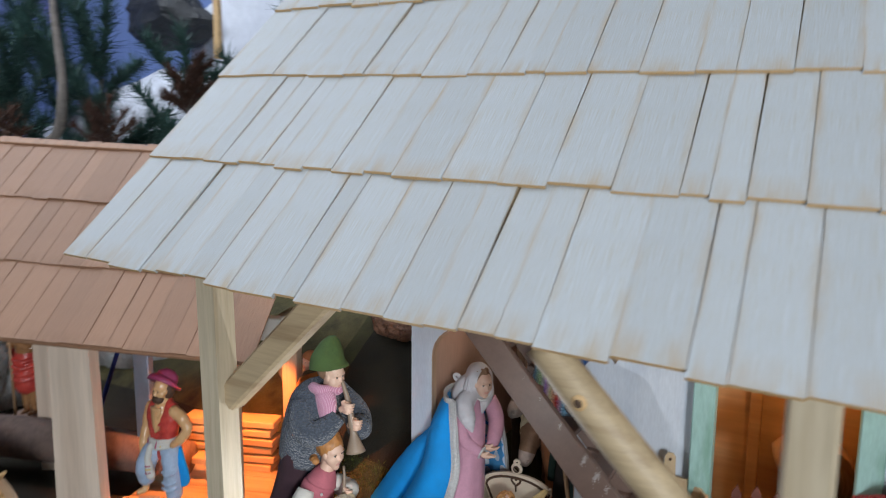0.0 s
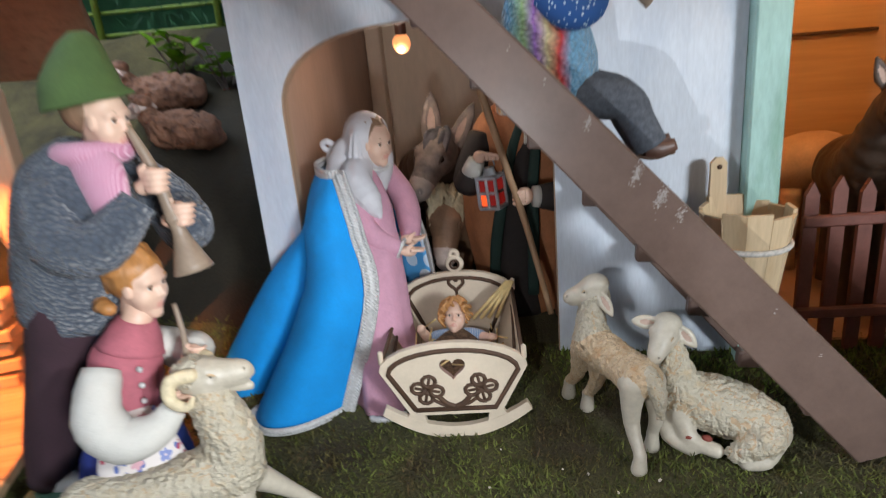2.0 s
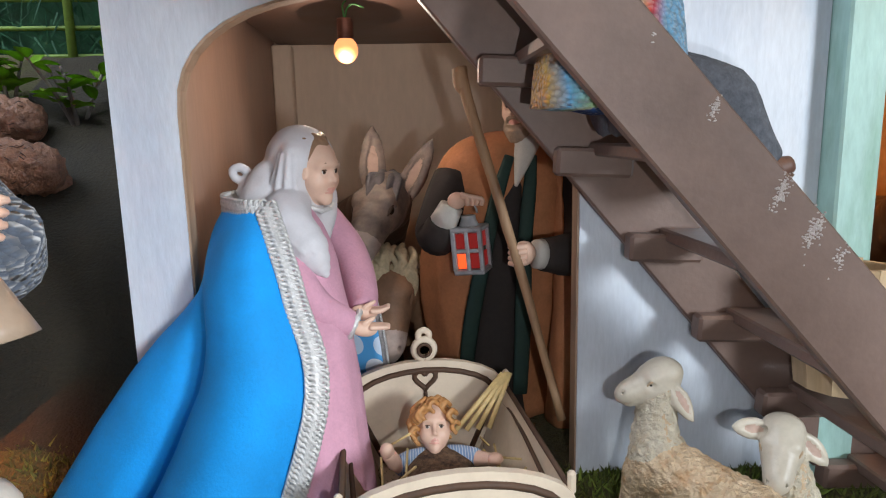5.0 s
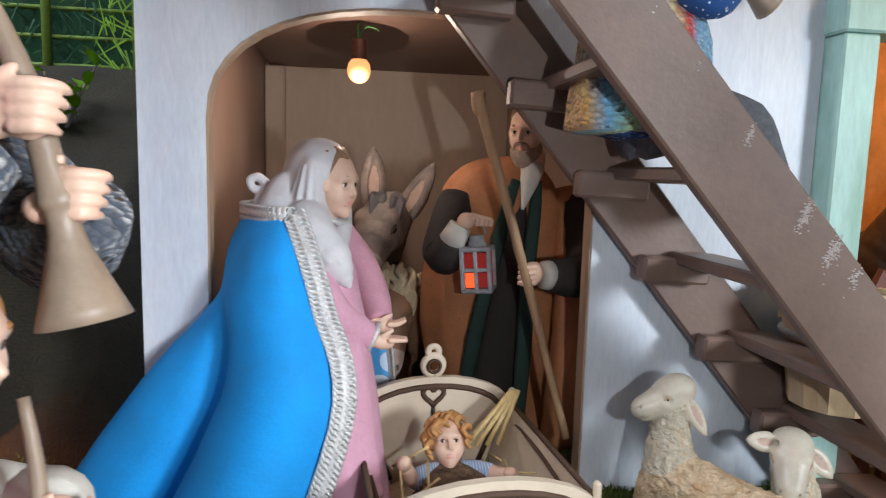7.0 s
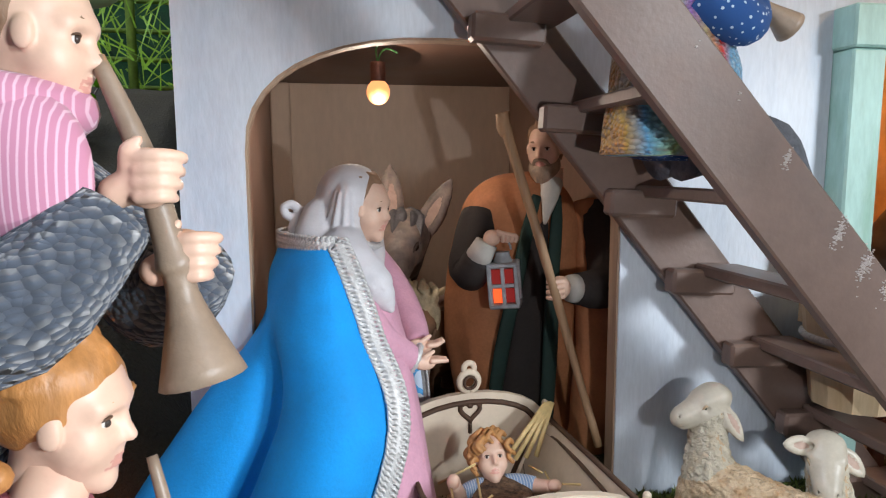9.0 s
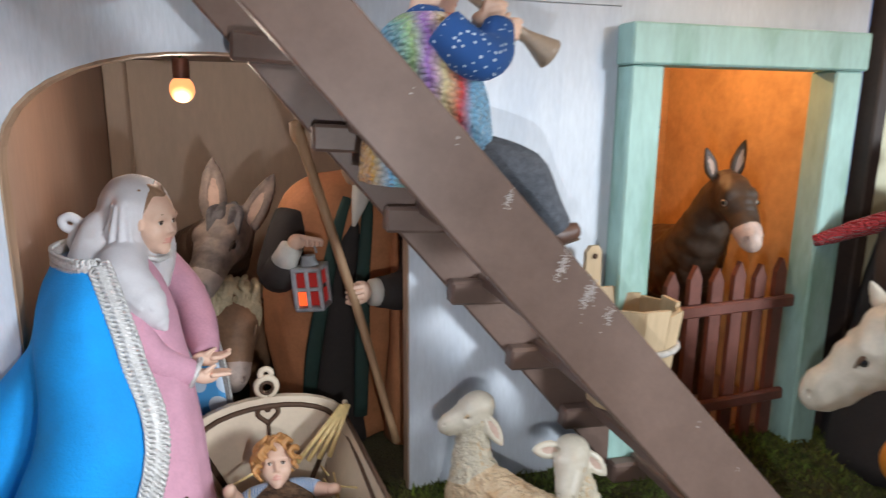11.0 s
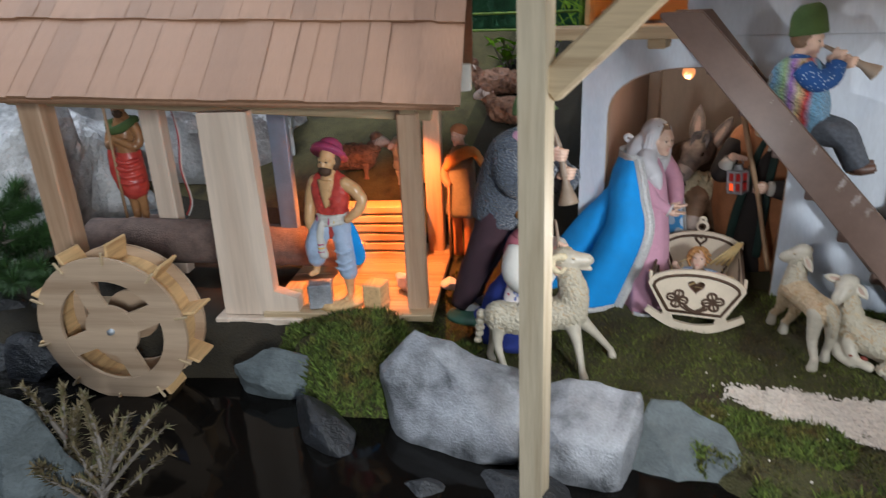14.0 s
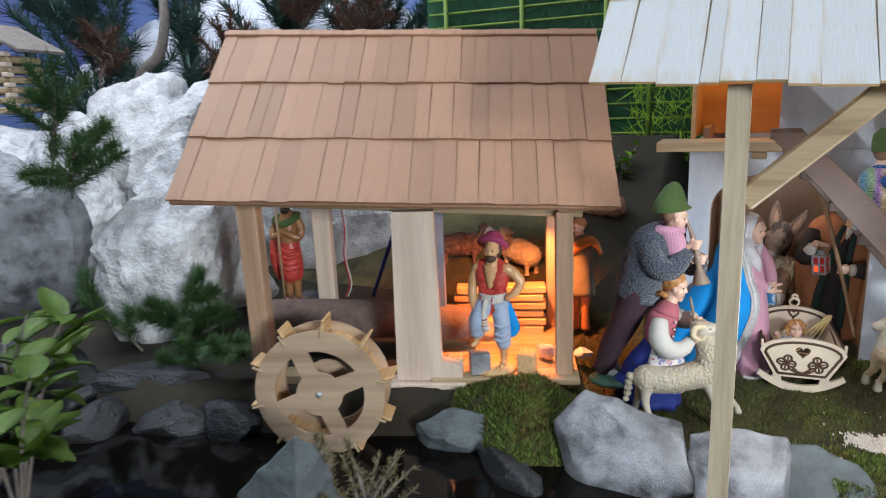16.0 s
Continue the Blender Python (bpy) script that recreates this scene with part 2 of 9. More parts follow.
M_TEAL = mat("weathered_teal_paint", (0.33, 0.52, 0.475), 0.55, 0.20, 40, 300, 0.35, dark=(0.18, 0.34, 0.25), stretch=(1.2, 1, 0.3))
M_STAIR = mat("glossy_brown_paint", (0.150, 0.096, 0.076), 0.44, 0.14, 40, 300, 0.22)
M_CHIP = mat("chipped_white_paint", (0.40, 0.36, 0.34), 0.4, 0.2, 200)
M_FENCE = mat("red_brown_paint", (0.15, 0.05, 0.035), 0.5, 0.25, 80)
M_SHINGLE = wood("grey_white_shingle", (0.435, 0.450, 0.455), (0.415, 0.370, 0.285), "y", 0.55, 80, 0.055)
edge_stain(M_SHINGLE, (0.40, 0.27, 0.13), 0.70)
M_BUTT = wood("ochre_cut_wood", (0.62, 0.40, 0.19), (0.42, 0.25, 0.11), "y", 0.7, 200)
M_BROWNSH = wood("red_brown_shingle", (0.345, 0.185, 0.108), (0.255, 0.130, 0.070), "y", 0.6, 110, 0.13)
edge_stain(M_BROWNSH, (0.20, 0.10, 0.050), 0.5)
M_BROWNBUTT = wood("pale_cut_edge", (0.72, 0.54, 0.36), (0.52, 0.36, 0.22), "y", 0.7, 200)
M_PINE = wood("pale_pine", (0.52, 0.43, 0.30), (0.38, 0.285, 0.175), "z", 0.55, 90)
# pale pine tinted warm, the mill bulb's glow put into the colour
M_MILLPINE = wood("warm_lit_pine_post", (0.54, 0.36, 0.235), (0.38, 0.22, 0.125), "z", 0.55, 60)
M_PINEX = wood("pale_pine_brace", (0.45, 0.335, 0.20), (0.29, 0.19, 0.10), "x", 0.55, 90)
M_BOARD = wood("planed_board", (0.66, 0.53, 0.42), (0.56, 0.43, 0.33), "z", 0.55, 40)
M_WHEEL = wood("wheel_plywood", (0.47, 0.335, 0.225), (0.27, 0.165, 0.095), "x", 0.6, 30)
M_LOG = mat("grey_brown_bark", (0.17, 0.115, 0.095), 0.85, 0.35, 90, 500, 0.8, depth=0.002)
M_METAL = mat("blue_grey_steel", (0.42, 0.48, 0.60), 0.35, 0.1, 60, metal=0.7)
M_MOSS = mat("moss", (0.062, 0.056, 0.018), 0.95, 0.5, 24, 420, 1.0, dark=(0.050, 0.032, 0.016), depth=0.004)
M_MOSSTUFT = mat("moss_tuft", (0.080, 0.098, 0.018), 0.9, 0.6, 22, 260, 0.2, dark=(0.085, 0.045, 0.020), blades=0.65)
M_HILL = mat("dark_brown_ground", (0.025, 0.019, 0.0095), 0.95, 0.5, 20, 400, 0.8, dark=(0.014, 0.011, 0.006), depth=0.003)
M_OLIVE = mat("olive_ground", (0.105, 0.088, 0.034), 0.95, 0.5, 28, 420, 0.9, dark=(0.040, 0.030, 0.014), depth=0.004)
M_GREENTUFT = mat("green_moss_tuft", (0.078, 0.118, 0.018), 0.9, 0.5, 34, 120, 0.2, dark=(0.135, 0.085, 0.020), blades=0.7)
M_GRAVEL = mat("white_gravel", (0.60, 0.53, 0.46), 0.85, 0.22, 200, 900, 0.5)
M_ROCK = mat("grey_stone", (0.25, 0.255, 0.268), 0.40, 0.45, 22, 520, 0.7, dark=(0.060, 0.062, 0.066), depth=0.0018, spread=0.17)
M_SLAB = mat("green_grey_stone", (0.095, 0.112, 0.115), 0.7, 0.3, 50, 300, 0.7, depth=0.002)
M_CLIFF = mat("white_plaster_rock", (0.60, 0.595, 0.59), 0.9, 0.25, 26, 200, 1.0, dark=(0.30, 0.29, 0.29), depth=0.004)
M_DARKROCK = mat("dark_wet_stone", (0.021, 0.022, 0.024), 0.45, 0.4, 40, 300, 0.8, depth=0.003)
M_SKIN = mat("painted_skin", (0.70, 0.47, 0.355), 0.45, 0.07, 60, 500, 0.05, dark=(0.66, 0.40, 0.30))
M_EYEWHITE = mat("painted_eye_white", (0.66, 0.62, 0.58), 0.3, 0.05, 80, 400, 0.0)
M_IRIS = mat("painted_iris", (0.05, 0.035, 0.03), 0.25, 0.1, 80, 400, 0.0)
M_BLUE = mat("bright_blue_cloth", (0.0, 0.27, 0.70), 0.85, 0.14, 30, 800, 0.45)
M_PINK = mat("dusty_pink_cloth", (0.56, 0.29, 0.38), 0.88, 0.14, 50, 700, 0.45, sheen=0.05)
M_VEIL = mat("white_gauze", (0.57, 0.555, 0.58), 0.8, 0.06, 80, 900, 0.2)
M_LACE = mat("silver_lace", (0.58, 0.57, 0.56), 0.42, 0.2, 500, 900, 0.6, metal=0.25)
M_HAIR = mat("brown_hair", (0.25, 0.145, 0.085), 0.6, 0.3, 200, 600, 0.6, stretch=(1, 1, 0.3))
M_BEARD = mat("grey_brown_beard", (0.30, 0.215, 0.15), 0.6, 0.3, 200, 600, 0.6)
M_AUBURN = mat("auburn_painted_hair", (0.47, 0.21, 0.065), 0.5, 0.3, 160, 500, 0.7, stretch=(1, 1, 0.3))
M_BLACK = mat("black_brown_cloth", (0.026, 0.020, 0.018), 0.85, 0.3, 60)
M_CLOAK = mat("rust_brown_cloak", (0.44, 0.180, 0.078), 0.8, 0.2, 50, 500, 0.3)
M_GREENTRIM = mat("dark_green_band", (0.015, 0.04, 0.032), 0.8, 0.2, 60)
M_STAFF = wood("rough_staff", (0.36, 0.22, 0.12), (0.22, 0.12, 0.06), "z", 0.6, 150)
M_DONKEY = mat("painted_grey_brown_fur", (0.20, 0.155, 0.130), 0.55, 0.40, 60, 260, 0.6, dark=(0.085, 0.070, 0.064))
M_DONKEYPALE = mat("pale_grey_muzzle", (0.34, 0.28, 0.25), 0.6, 0.15, 100)
M_MANE = mat("grey_blue_mane", (0.075, 0.072, 0.078), 0.6, 0.35, 160, 500, 0.5)
M_EARPINK = mat("pale_inner_ear", (0.42, 0.29, 0.23), 0.6, 0.15, 100)
M_DARKFUR = mat("dark_brown_fur", (0.055, 0.032, 0.020), 0.5, 0.3, 80, 400, 0.4)
M_MUZZLE = mat("pale_muzzle", (0.55, 0.42, 0.36), 0.5, 0.2, 120)
M_EYE = mat("black_eye", (0.01, 0.01, 0.01), 0.2, 0.05, 50, 400, 0.0)
M_OX = mat("tan_ox_hide", (0.30, 0.17, 0.10), 0.6, 0.2, 80)
M_CURL = mat("cream_curls", (0.62, 0.52, 0.34), 0.6, 0.25, 160, 500, 0.7)
M_WOOL = mat("painted_cream_wool", (0.48, 0.43, 0.33), 0.42, 0.2, 150, 330, 1.0, dark=(0.52, 0.42, 0.28), depth=0.0035)
M_TANWOOL = mat("painted_tan_wool", (0.56, 0.425, 0.275), 0.42, 0.2, 150, 330, 1.0, dark=(0.48, 0.29, 0.14), depth=0.0035)
M_BROWNWOOL = mat("painted_brown_wool", (0.28, 0.135, 0.08), 0.5, 0.3, 130, 330, 1.0, dark=(0.10, 0.042, 0.024), depth=0.0035)
M_LIPS = mat("painted_lips", (0.64, 0.32, 0.26), 0.45, 0.1, 100, 500, 0.0)
M_LINING = print_cloth("sky_print_lining", (0.08, 0.34, 0.68), [(0.70, 0.74, 0.80), (0.55, 0.66, 0.80)], 70, 0.5)
M_WHITEFUR = mat("cream_white_face", (0.48, 0.43, 0.345), 0.42, 0.12, 120)
M_BULL = mat("glazed_grey_white", (0.50, 0.445, 0.38), 0.36, 0.12, 24, 260, 0.5, dark=(0.45, 0.385, 0.31))
M_RED = mat("red_cloth", (0.42, 0.010, 0.014), 0.8, 0.2, 120, 700, 0.5)
M_RIBBON = mat("dull_red_ribbon", (0.19, 0.035, 0.022), 0.7, 0.2, 120)
M_COLLAR = mat("red_brown_leather", (0.38, 0.045, 0.025), 0.5, 0.2, 120)
M_AMBER = mat("orange_brass_bell", (0.62, 0.23, 0.03), 0.38, 0.2, 80, 400, 0.2, metal=0.3)
M_CRIB = mat("cream_wood", (0.67, 0.56, 0.43), 0.5, 0.08, 60, 400, 0.1)
M_BURN = mat("burnt_line", (0.075, 0.038, 0.020), 0.7, 0.2, 200)
M_HEART = mat("pink_heart_edge", (0.34, 0.22, 0.18), 0.6, 0.1, 100)
M_STRAW = mat("dry_straw", (0.62, 0.45, 0.20), 0.6, 0.2, 200)
M_CURLHAIR = mat("golden_curls", (0.50, 0.24, 0.08), 0.5, 0.3, 200, 600, 0.7)
M_GREENHAT = mat("green_felt", (0.060, 0.105, 0.028), 0.9, 0.2, 60, 700, 0.4)
M_PLUM = mat("plum_wool_cloth", (0.045, 0.020, 0.028), 0.9, 0.2, 60, 800, 0.4)
M_GREYWOOL = mat("grey_melange_wool", (0.085, 0.095, 0.115), 0.95, 0.35, 300, 900, 0.7)
M_SHAWM = mat("grey_brown_turned_wood", (0.27, 0.20, 0.145), 0.45, 0.15, 100)
M_WHITE = mat("white_cotton", (0.54, 0.52, 0.475), 0.85, 0.08, 80, 900, 0.3)
M_VEST = mat("rose_wool_vest", (0.42, 0.12, 0.15), 0.85, 0.15, 120, 800, 0.4)
M_NAVY = mat("deep_blue_skirt", (0.018, 0.035, 0.21), 0.85, 0.25, 60)
M_SHOE = mat("brown_leather_shoe", (0.10, 0.05, 0.035), 0.45, 0.2, 100)
M_BASE = mat("green_painted_base", (0.04, 0.11, 0.07), 0.6, 0.2, 80)
M_FUR = mat("brown_fur_trim", (0.17, 0.10, 0.055), 0.95, 0.6, 260, 700, 1.0, dark=(0.04, 0.02, 0.015), depth=0.002)
M_KNITGREY = knit("slate_knit", [(0.0, (0.075, 0.10, 0.14)), (1.0, (0.085, 0.105, 0.14))], 340)
M_RAINBOW = knit("rainbow_knit", [(0.0, (0.50, 0.03, 0.03)), (0.1, (0.70, 0.42, 0.10)), (0.22, (0.18, 0.52, 0.82)), (0.38, (0.40, 0.62, 0.26)), (0.5, (0.45, 0.20, 0.66)), (0.62, (0.80, 0.68, 0.36)), (0.74, (0.70, 0.03, 0.03)), (0.86, (0.20, 0.48, 0.72)), (1.0, (0.24, 0.50, 0.74))], 320, 0, 0.055)
M_REDKNIT = knit("red_knit", [(0.0, (0.50, 0.012, 0.02)), (1.0, (0.55, 0.02, 0.03))], 420)
M_DOTTED = print_cloth("blue_dotted_cloth", (0.012, 0.07, 0.24), [(0.5, 0.6, 0.7), (0.5, 0.6, 0.7)], 330, 0.22)
M_FLORAL = flower_cloth("floral_apron", (0.66, 0.60, 0.57), [(0.48, 0.06, 0.10), (0.60, 0.34, 0.38), (0.20, 0.24, 0.46)], (0.62, 0.50, 0.48), (0.10, 0.14, 0.36), 115)
M_BABYCLOTH = striped("blue_striped_cloth", (0.20, 0.30, 0.48), (0.55, 0.60, 0.66), 1500)
M_SCARF = striped("pink_striped_scarf", (0.50, 0.21, 0.31), (0.66, 0.42, 0.52), 1250)
M_TROUSER = mat("pale_blue_painted_cloth", (0.34, 0.42, 0.55), 0.6, 0.15, 80)
M_LANTERN = mat("grey_tin", (0.36, 0.38, 0.40), 0.45, 0.2, 200, metal=0.35)
M_STAVE = wood("pale_stave", (0.56, 0.42, 0.26), (0.46, 0.32, 0.18), "z", 0.6, 80, 0.05)
M_TWINE = mat("grey_twine", (0.50, 0.47, 0.43), 0.9, 0.3, 400)
M_CREAMWALL = mat("cream_yellow_wall", (0.58, 0.575, 0.42), 0.7, 0.10, 18, 300, 0.3, dark=(0.47, 0.49, 0.30))
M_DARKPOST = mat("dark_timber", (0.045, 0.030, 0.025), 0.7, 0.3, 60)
M_WINBLUE = mat("navy_window_frame", (0.018, 0.035, 0.10), 0.5, 0.2, 80)
M_WINPANE = mat("dark_teal_pane", (0.006, 0.035, 0.055), 0.15, 0.2, 40)
M_AWNING = mat("dull_red_awning", (0.34, 0.06, 0.05), 0.8, 0.2, 80)
M_FIR = mat("fir_needles", (0.042, 0.098, 0.026), 0.6, 0.5, 40, 300, 0.1)
M_FIRBLUE = mat("blue_green_fir", (0.045, 0.100, 0.080), 0.6, 0.5, 30, 300, 0.1)
M_BARK = mat("grey_branch_bark", (0.20, 0.17, 0.145), 0.9, 0.3, 60, 300, 0.6)
M_BRUSH = mat("dry_brown_brush", (0.085, 0.040, 0.025), 0.9, 0.4, 60)
M_HEATHER = mat("dry_heather_flower", (0.14, 0.105, 0.05), 0.8, 0.4, 90, 300, 0.2, dark=(0.10, 0.11, 0.03))
M_YELLOWSKIN = mat("glossy_tan_skin", (0.62, 0.36, 0.17), 0.3, 0.12, 80, 400, 0.05)
M_BRONZE = mat("glossy_bronze_skin", (0.34, 0.165, 0.070), 0.3, 0.25, 90, 400, 0.05, dark=(0.17, 0.075, 0.035))
M_YELLOW = mat("yellow_paint", (0.62, 0.40, 0.05), 0.4, 0.1, 80)
M_PAINTRED = mat("faded_red_paint", (0.52, 0.060, 0.045), 0.38, 0.2, 90, 500, 0.1, dark=(0.36, 0.03, 0.03))
M_PLUMHAT = mat("painted_plum_hat", (0.34, 0.050, 0.125), 0.45, 0.2, 80)
M_DARKSKIN = mat("tan_painted_face", (0.29, 0.17, 0.11), 0.45, 0.12, 80)
M_GREYHAIR = mat("grey_curly_hair", (0.16, 0.15, 0.145), 0.7, 0.3, 200, 500, 0.8)
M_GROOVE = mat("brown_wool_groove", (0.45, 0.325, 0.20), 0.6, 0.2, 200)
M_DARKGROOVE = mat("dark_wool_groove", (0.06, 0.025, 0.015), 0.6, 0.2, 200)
M_COAT = mat("grey_olive_coat", (0.20, 0.18, 0.13), 0.6, 0.2, 80)
M_SHAWL = mat("orange_shawl", (0.62, 0.27, 0.07), 0.55, 0.15, 80)
M_LEAF = mat("light_green_leaf", (0.14, 0.24, 0.030), 0.5, 0.35, 50, 300, 0.2)
M_TANSTONE = mat("tan_rounded_stone", (0.31, 0.265, 0.22), 0.7, 0.25, 30, 300, 0.7, dark=(0.17, 0.14, 0.115), depth=0.002)
M_CALF = mat("pale_tan_hide", (0.62, 0.42, 0.26), 0.55, 0.15, 60)
M_IVY = mat("dark_ivy_leaf", (0.012, 0.070, 0.028), 0.3, 0.3, 90, 300, 0.2)
M_LIME = mat("lime_plastic_grass", (0.22, 0.42, 0.02), 0.5, 0.3, 60)
M_GRASS = mat("dark_green_plastic_grass", (0.010, 0.085, 0.028), 0.6, 0.4, 50)
M_LATTICE = mat("green_cane", (0.16, 0.25, 0.03), 0.6, 0.3, 60)
M_SKY = mat("painted_sky_cloth", (0.17, 0.245, 0.48), 0.95, 0.15, 1.2, 30, 0.0, dark=(0.17, 0.15, 0.39))
M_ROOM = mat("room_plaster", (0.58, 0.58, 0.59), 0.9, 0.05, 3, 60, 0.1)
M_ROOMFLOOR = mat("room_floor", (0.12, 0.10, 0.09), 0.7, 0.15, 8, 80, 0.1)
M_SNOW = mat("white_cotton_sheet", (0.68, 0.70, 0.76), 0.95, 0.1, 12, 200, 0.5)
M_BULB = glow("lit_filament_glass", (1.0, 0.36, 0.13), 1.1)
M_REDPANE = glow("red_lantern_pane", (0.36, 0.012, 0.008), 0.3)
M_REDHOT = glow("lit_red_lantern_pane", (1.0, 0.10, 0.02), 1.0)
M_SOCKET = mat("brown_thread", (0.16, 0.07, 0.05), 0.35, 0.2, 200, metal=0.5)
M_WIRE = mat("green_wire", (0.03, 0.16, 0.03), 0.5, 0.1, 100)
M_WATER, _t, _b = nodes_of("dark_pond_water")
_b.inputs["Base Color"].default_value = (0.004, 0.0035, 0.003, 1)
_b.inputs["Roughness"].default_value = 0.07
_b.inputs["IOR"].default_value = 1.33
_b.inputs["Specular IOR Level"].default_value = 0.3
_n = node(_t, "ShaderNodeTexNoise", Scale=26.0, Detail=2.0)
_p = node(_t, "ShaderNodeBump", Strength=0.12, Distance=0.004)
link(_t, mapped(_t), _n.inputs["Vector"])
link(_t, _n.outputs["Fac"], _p.inputs["Height"])
link(_t, _p.outputs["Normal"], _b.inputs["Normal"])


# ---- building helpers ----
def rounded(pts, rad, k=4):
    """Points and radii of a loft, drawn as a smooth curve."""
    n = len(pts)
    two = [r if isinstance(r, (list, tuple)) else (r, r) for r in (rad if isinstance(rad, list) else [rad] * n)]
    mix = [(*p, *r) for p, r in zip(pts, two)]
    P, R = [], []
    for i in range(n - 1):
        a, b, c, d = mix[max(0, i - 1)], mix[i], mix[i + 1], mix[min(n - 1, i + 2)]
        for q in range(k if i < n - 2 else k + 1):
            f = q / k
            v = [0.5 * (2 * y + (z - x) * f + (2 * x - 5 * y + 4 * z - w) * f * f + (3 * y - x - 3 * z + w) * f ** 3) for x, y, z, w in zip(a, b, c, d)]
            P.append(Vector(v[:3]))
            R.append((max(v[3], 0.0001), max(v[4], 0.0001)))
    return P, R


class Shape:
    """Collects solid pieces of one mesh, each with its own material."""

    def __init__(self):
        self.bm = bmesh.new()
        self.mats = []

    def slot(self, m):
        if m not in self.mats:
            self.mats.append(m)
        return self.mats.index(m)

    def paint(self, faces, m, smooth=True):
        i = self.slot(m)
        for f in faces:
            f.material_index, f.smooth = i, smooth

    def tube(self, pts, rad, m, n=12, side=None, wave=0.0, folds=0, arc=None):
        """A loft along pts; rad: radii or pairs (along side, across). arc: (a0, a1) degrees for an open sheet."""
        pts = [Vector(p) for p in pts]
        if 3 <= len(pts) <= 8 and not arc:
            pts, rad = rounded(pts, rad)
        ref = Vector(side) if side else None
        rings, bm = [], self.bm
        for i, p in enumerate(pts):
            d = pts[min(i + 1, len(pts) - 1)] - pts[max(i - 1, 0)]
            d.normalize()
            if ref is None:
                ref = Vector((1, 0, 0)) if abs(d.x) < 0.9 else Vector((0, 1, 0))
            a = (ref - d * ref.dot(d))
            a.normalize()
            b = d.cross(a)
            if side is None:
                ref = a
            r = rad[i] if isinstance(rad, list) else rad
            ra, rb = r if isinstance(r, (list, tuple)) else (r, r)
            ring = []
            lo, hi = (arc[0], arc[1][i] if isinstance(arc[1], list) else arc[1]) if arc else (0, 360)
            for k in range(n + 1 if arc else n):
                an = radians(lo + (hi - lo) * k / n)
                f = 1 + wave * (1 - i / max(1, len(pts) - 1)) * math.sin(folds * an + 0.7 * i * 0.3)
                ring.append(bm.verts.new(p + a * (ra * f * math.cos(an)) + b * (rb * f * math.sin(an))))
            rings.append(ring)
        faces = []
        for r0, r1 in zip(rings, rings[1:]):
            for k in range(n):
                j = k + 1 if arc else (k + 1) % n
                faces.append(bm.faces.new((r0[k], r0[j], r1[j], r1[k])))
        if not arc:
            for ring, p, flip in ((rings[0], pts[0], True), (rings[-1], pts[-1], False)):
                c = bm.verts.new(p)
                for k in range(n):
                    q = (ring[k], c, ring[(k + 1) % n]) if flip is False else (ring[(k + 1) % n], c, ring[k])
                    faces.append(bm.faces.new(q))
        self.paint(faces, m)
        if arc:
            before = set(bm.faces)
            bmesh.ops.solidify(bm, geom=faces, thickness=0.0016)
            self.paint([f for f in bm.faces if f not in before], m)
        return rings

    def ball(self, c, r, m, rot=(0, 0, 0), n=12):
        r = r if isinstance(r, (list, tuple)) else (r, r, r)
        q = Matrix.Translation(c) @ Euler([radians(a) for a in rot]).to_matrix().to_4x4() @ Matrix.Diagonal((*r, 1))
        out = bmesh.ops.create_uvsphere(self.bm, u_segments=n, v_segments=max(6, n * 2 // 3), radius=1.0, matrix=q)
        self.paint({f for v in out["verts"] for f in v.link_faces}, m)
        return out["verts"]

    def box(self, c, size, m, rot=(0, 0, 0), bevel=0.0012):
        q = Matrix.Translation(c) @ Euler([radians(a) for a in rot]).to_matrix().to_4x4() @ Matrix.Diagonal((*size, 1))
        old = set(self.bm.faces)
        out = bmesh.ops.create_cube(self.bm, size=1.0, matrix=q)
        if bevel:
            edges = list({e for v in out["verts"] for e in v.link_edges})
            bmesh.ops.bevel(self.bm, geom=edges, offset=min(bevel, min(size) * 0.3), segments=1, affect="EDGES")
        self.paint([f for f in self.bm.faces if f not in old], m, False)

    def plate(self, outline, depth, m, place=None):
        """A flat outline (x, z) thickened along y, from 0 to depth."""
        q = place or Matrix()
        front = [self.bm.verts.new(q @ Vector((x, 0, z))) for x, z in outline]
        back = [self.bm.verts.new(q @ Vector((x, depth, z))) for x, z in outline]
        faces = [self.bm.faces.new(front), self.bm.faces.new(back[::-1])]
        for i in range(len(outline)):
            j = (i + 1) % len(outline)
            faces.append(self.bm.faces.new((front[j], front[i], back[i], back[j])))
        self.paint(faces, m, False)

    def rough(self, amp, scale, mats=None, seed=0.0):
        """Uneven, hand-made surface."""
        keep = None if mats is None else {self.slot(m) for m in mats}
        self.bm.normal_update()
        for v in self.bm.verts:
            if keep is None or (v.link_faces and v.link_faces[0].material_index in keep):
                v.co += v.normal * (amp * noise.noise(v.co * scale + Vector((seed, seed, seed))))
        return self

    def make(self, name, parent=None, label="", origin=(0, 0, 0)):
        bm = self.bm
        bmesh.ops.recalc_face_normals(bm, faces=bm.faces)
        if any(origin):
            bmesh.ops.translate(bm, verts=bm.verts, vec=-Vector(origin))
        me = bpy.data.meshes.new(name)
        bm.to_mesh(me)
        bm.free()
        for m in self.mats:
            me.materials.append(m)
        ob = new(name, me)
        ob.location = origin
        if parent:
            ob.parent = parent
        if label:
            tagged(ob, label)
        return ob


def thing(name, m, label, category, group="", kind=""):
    ob = new(name)
    ob.empty_display_size = 0.02
    ob.matrix_world = m if isinstance(m, Matrix) else Matrix.Translation(m)
    return tagged(ob, label, category, group, kind)


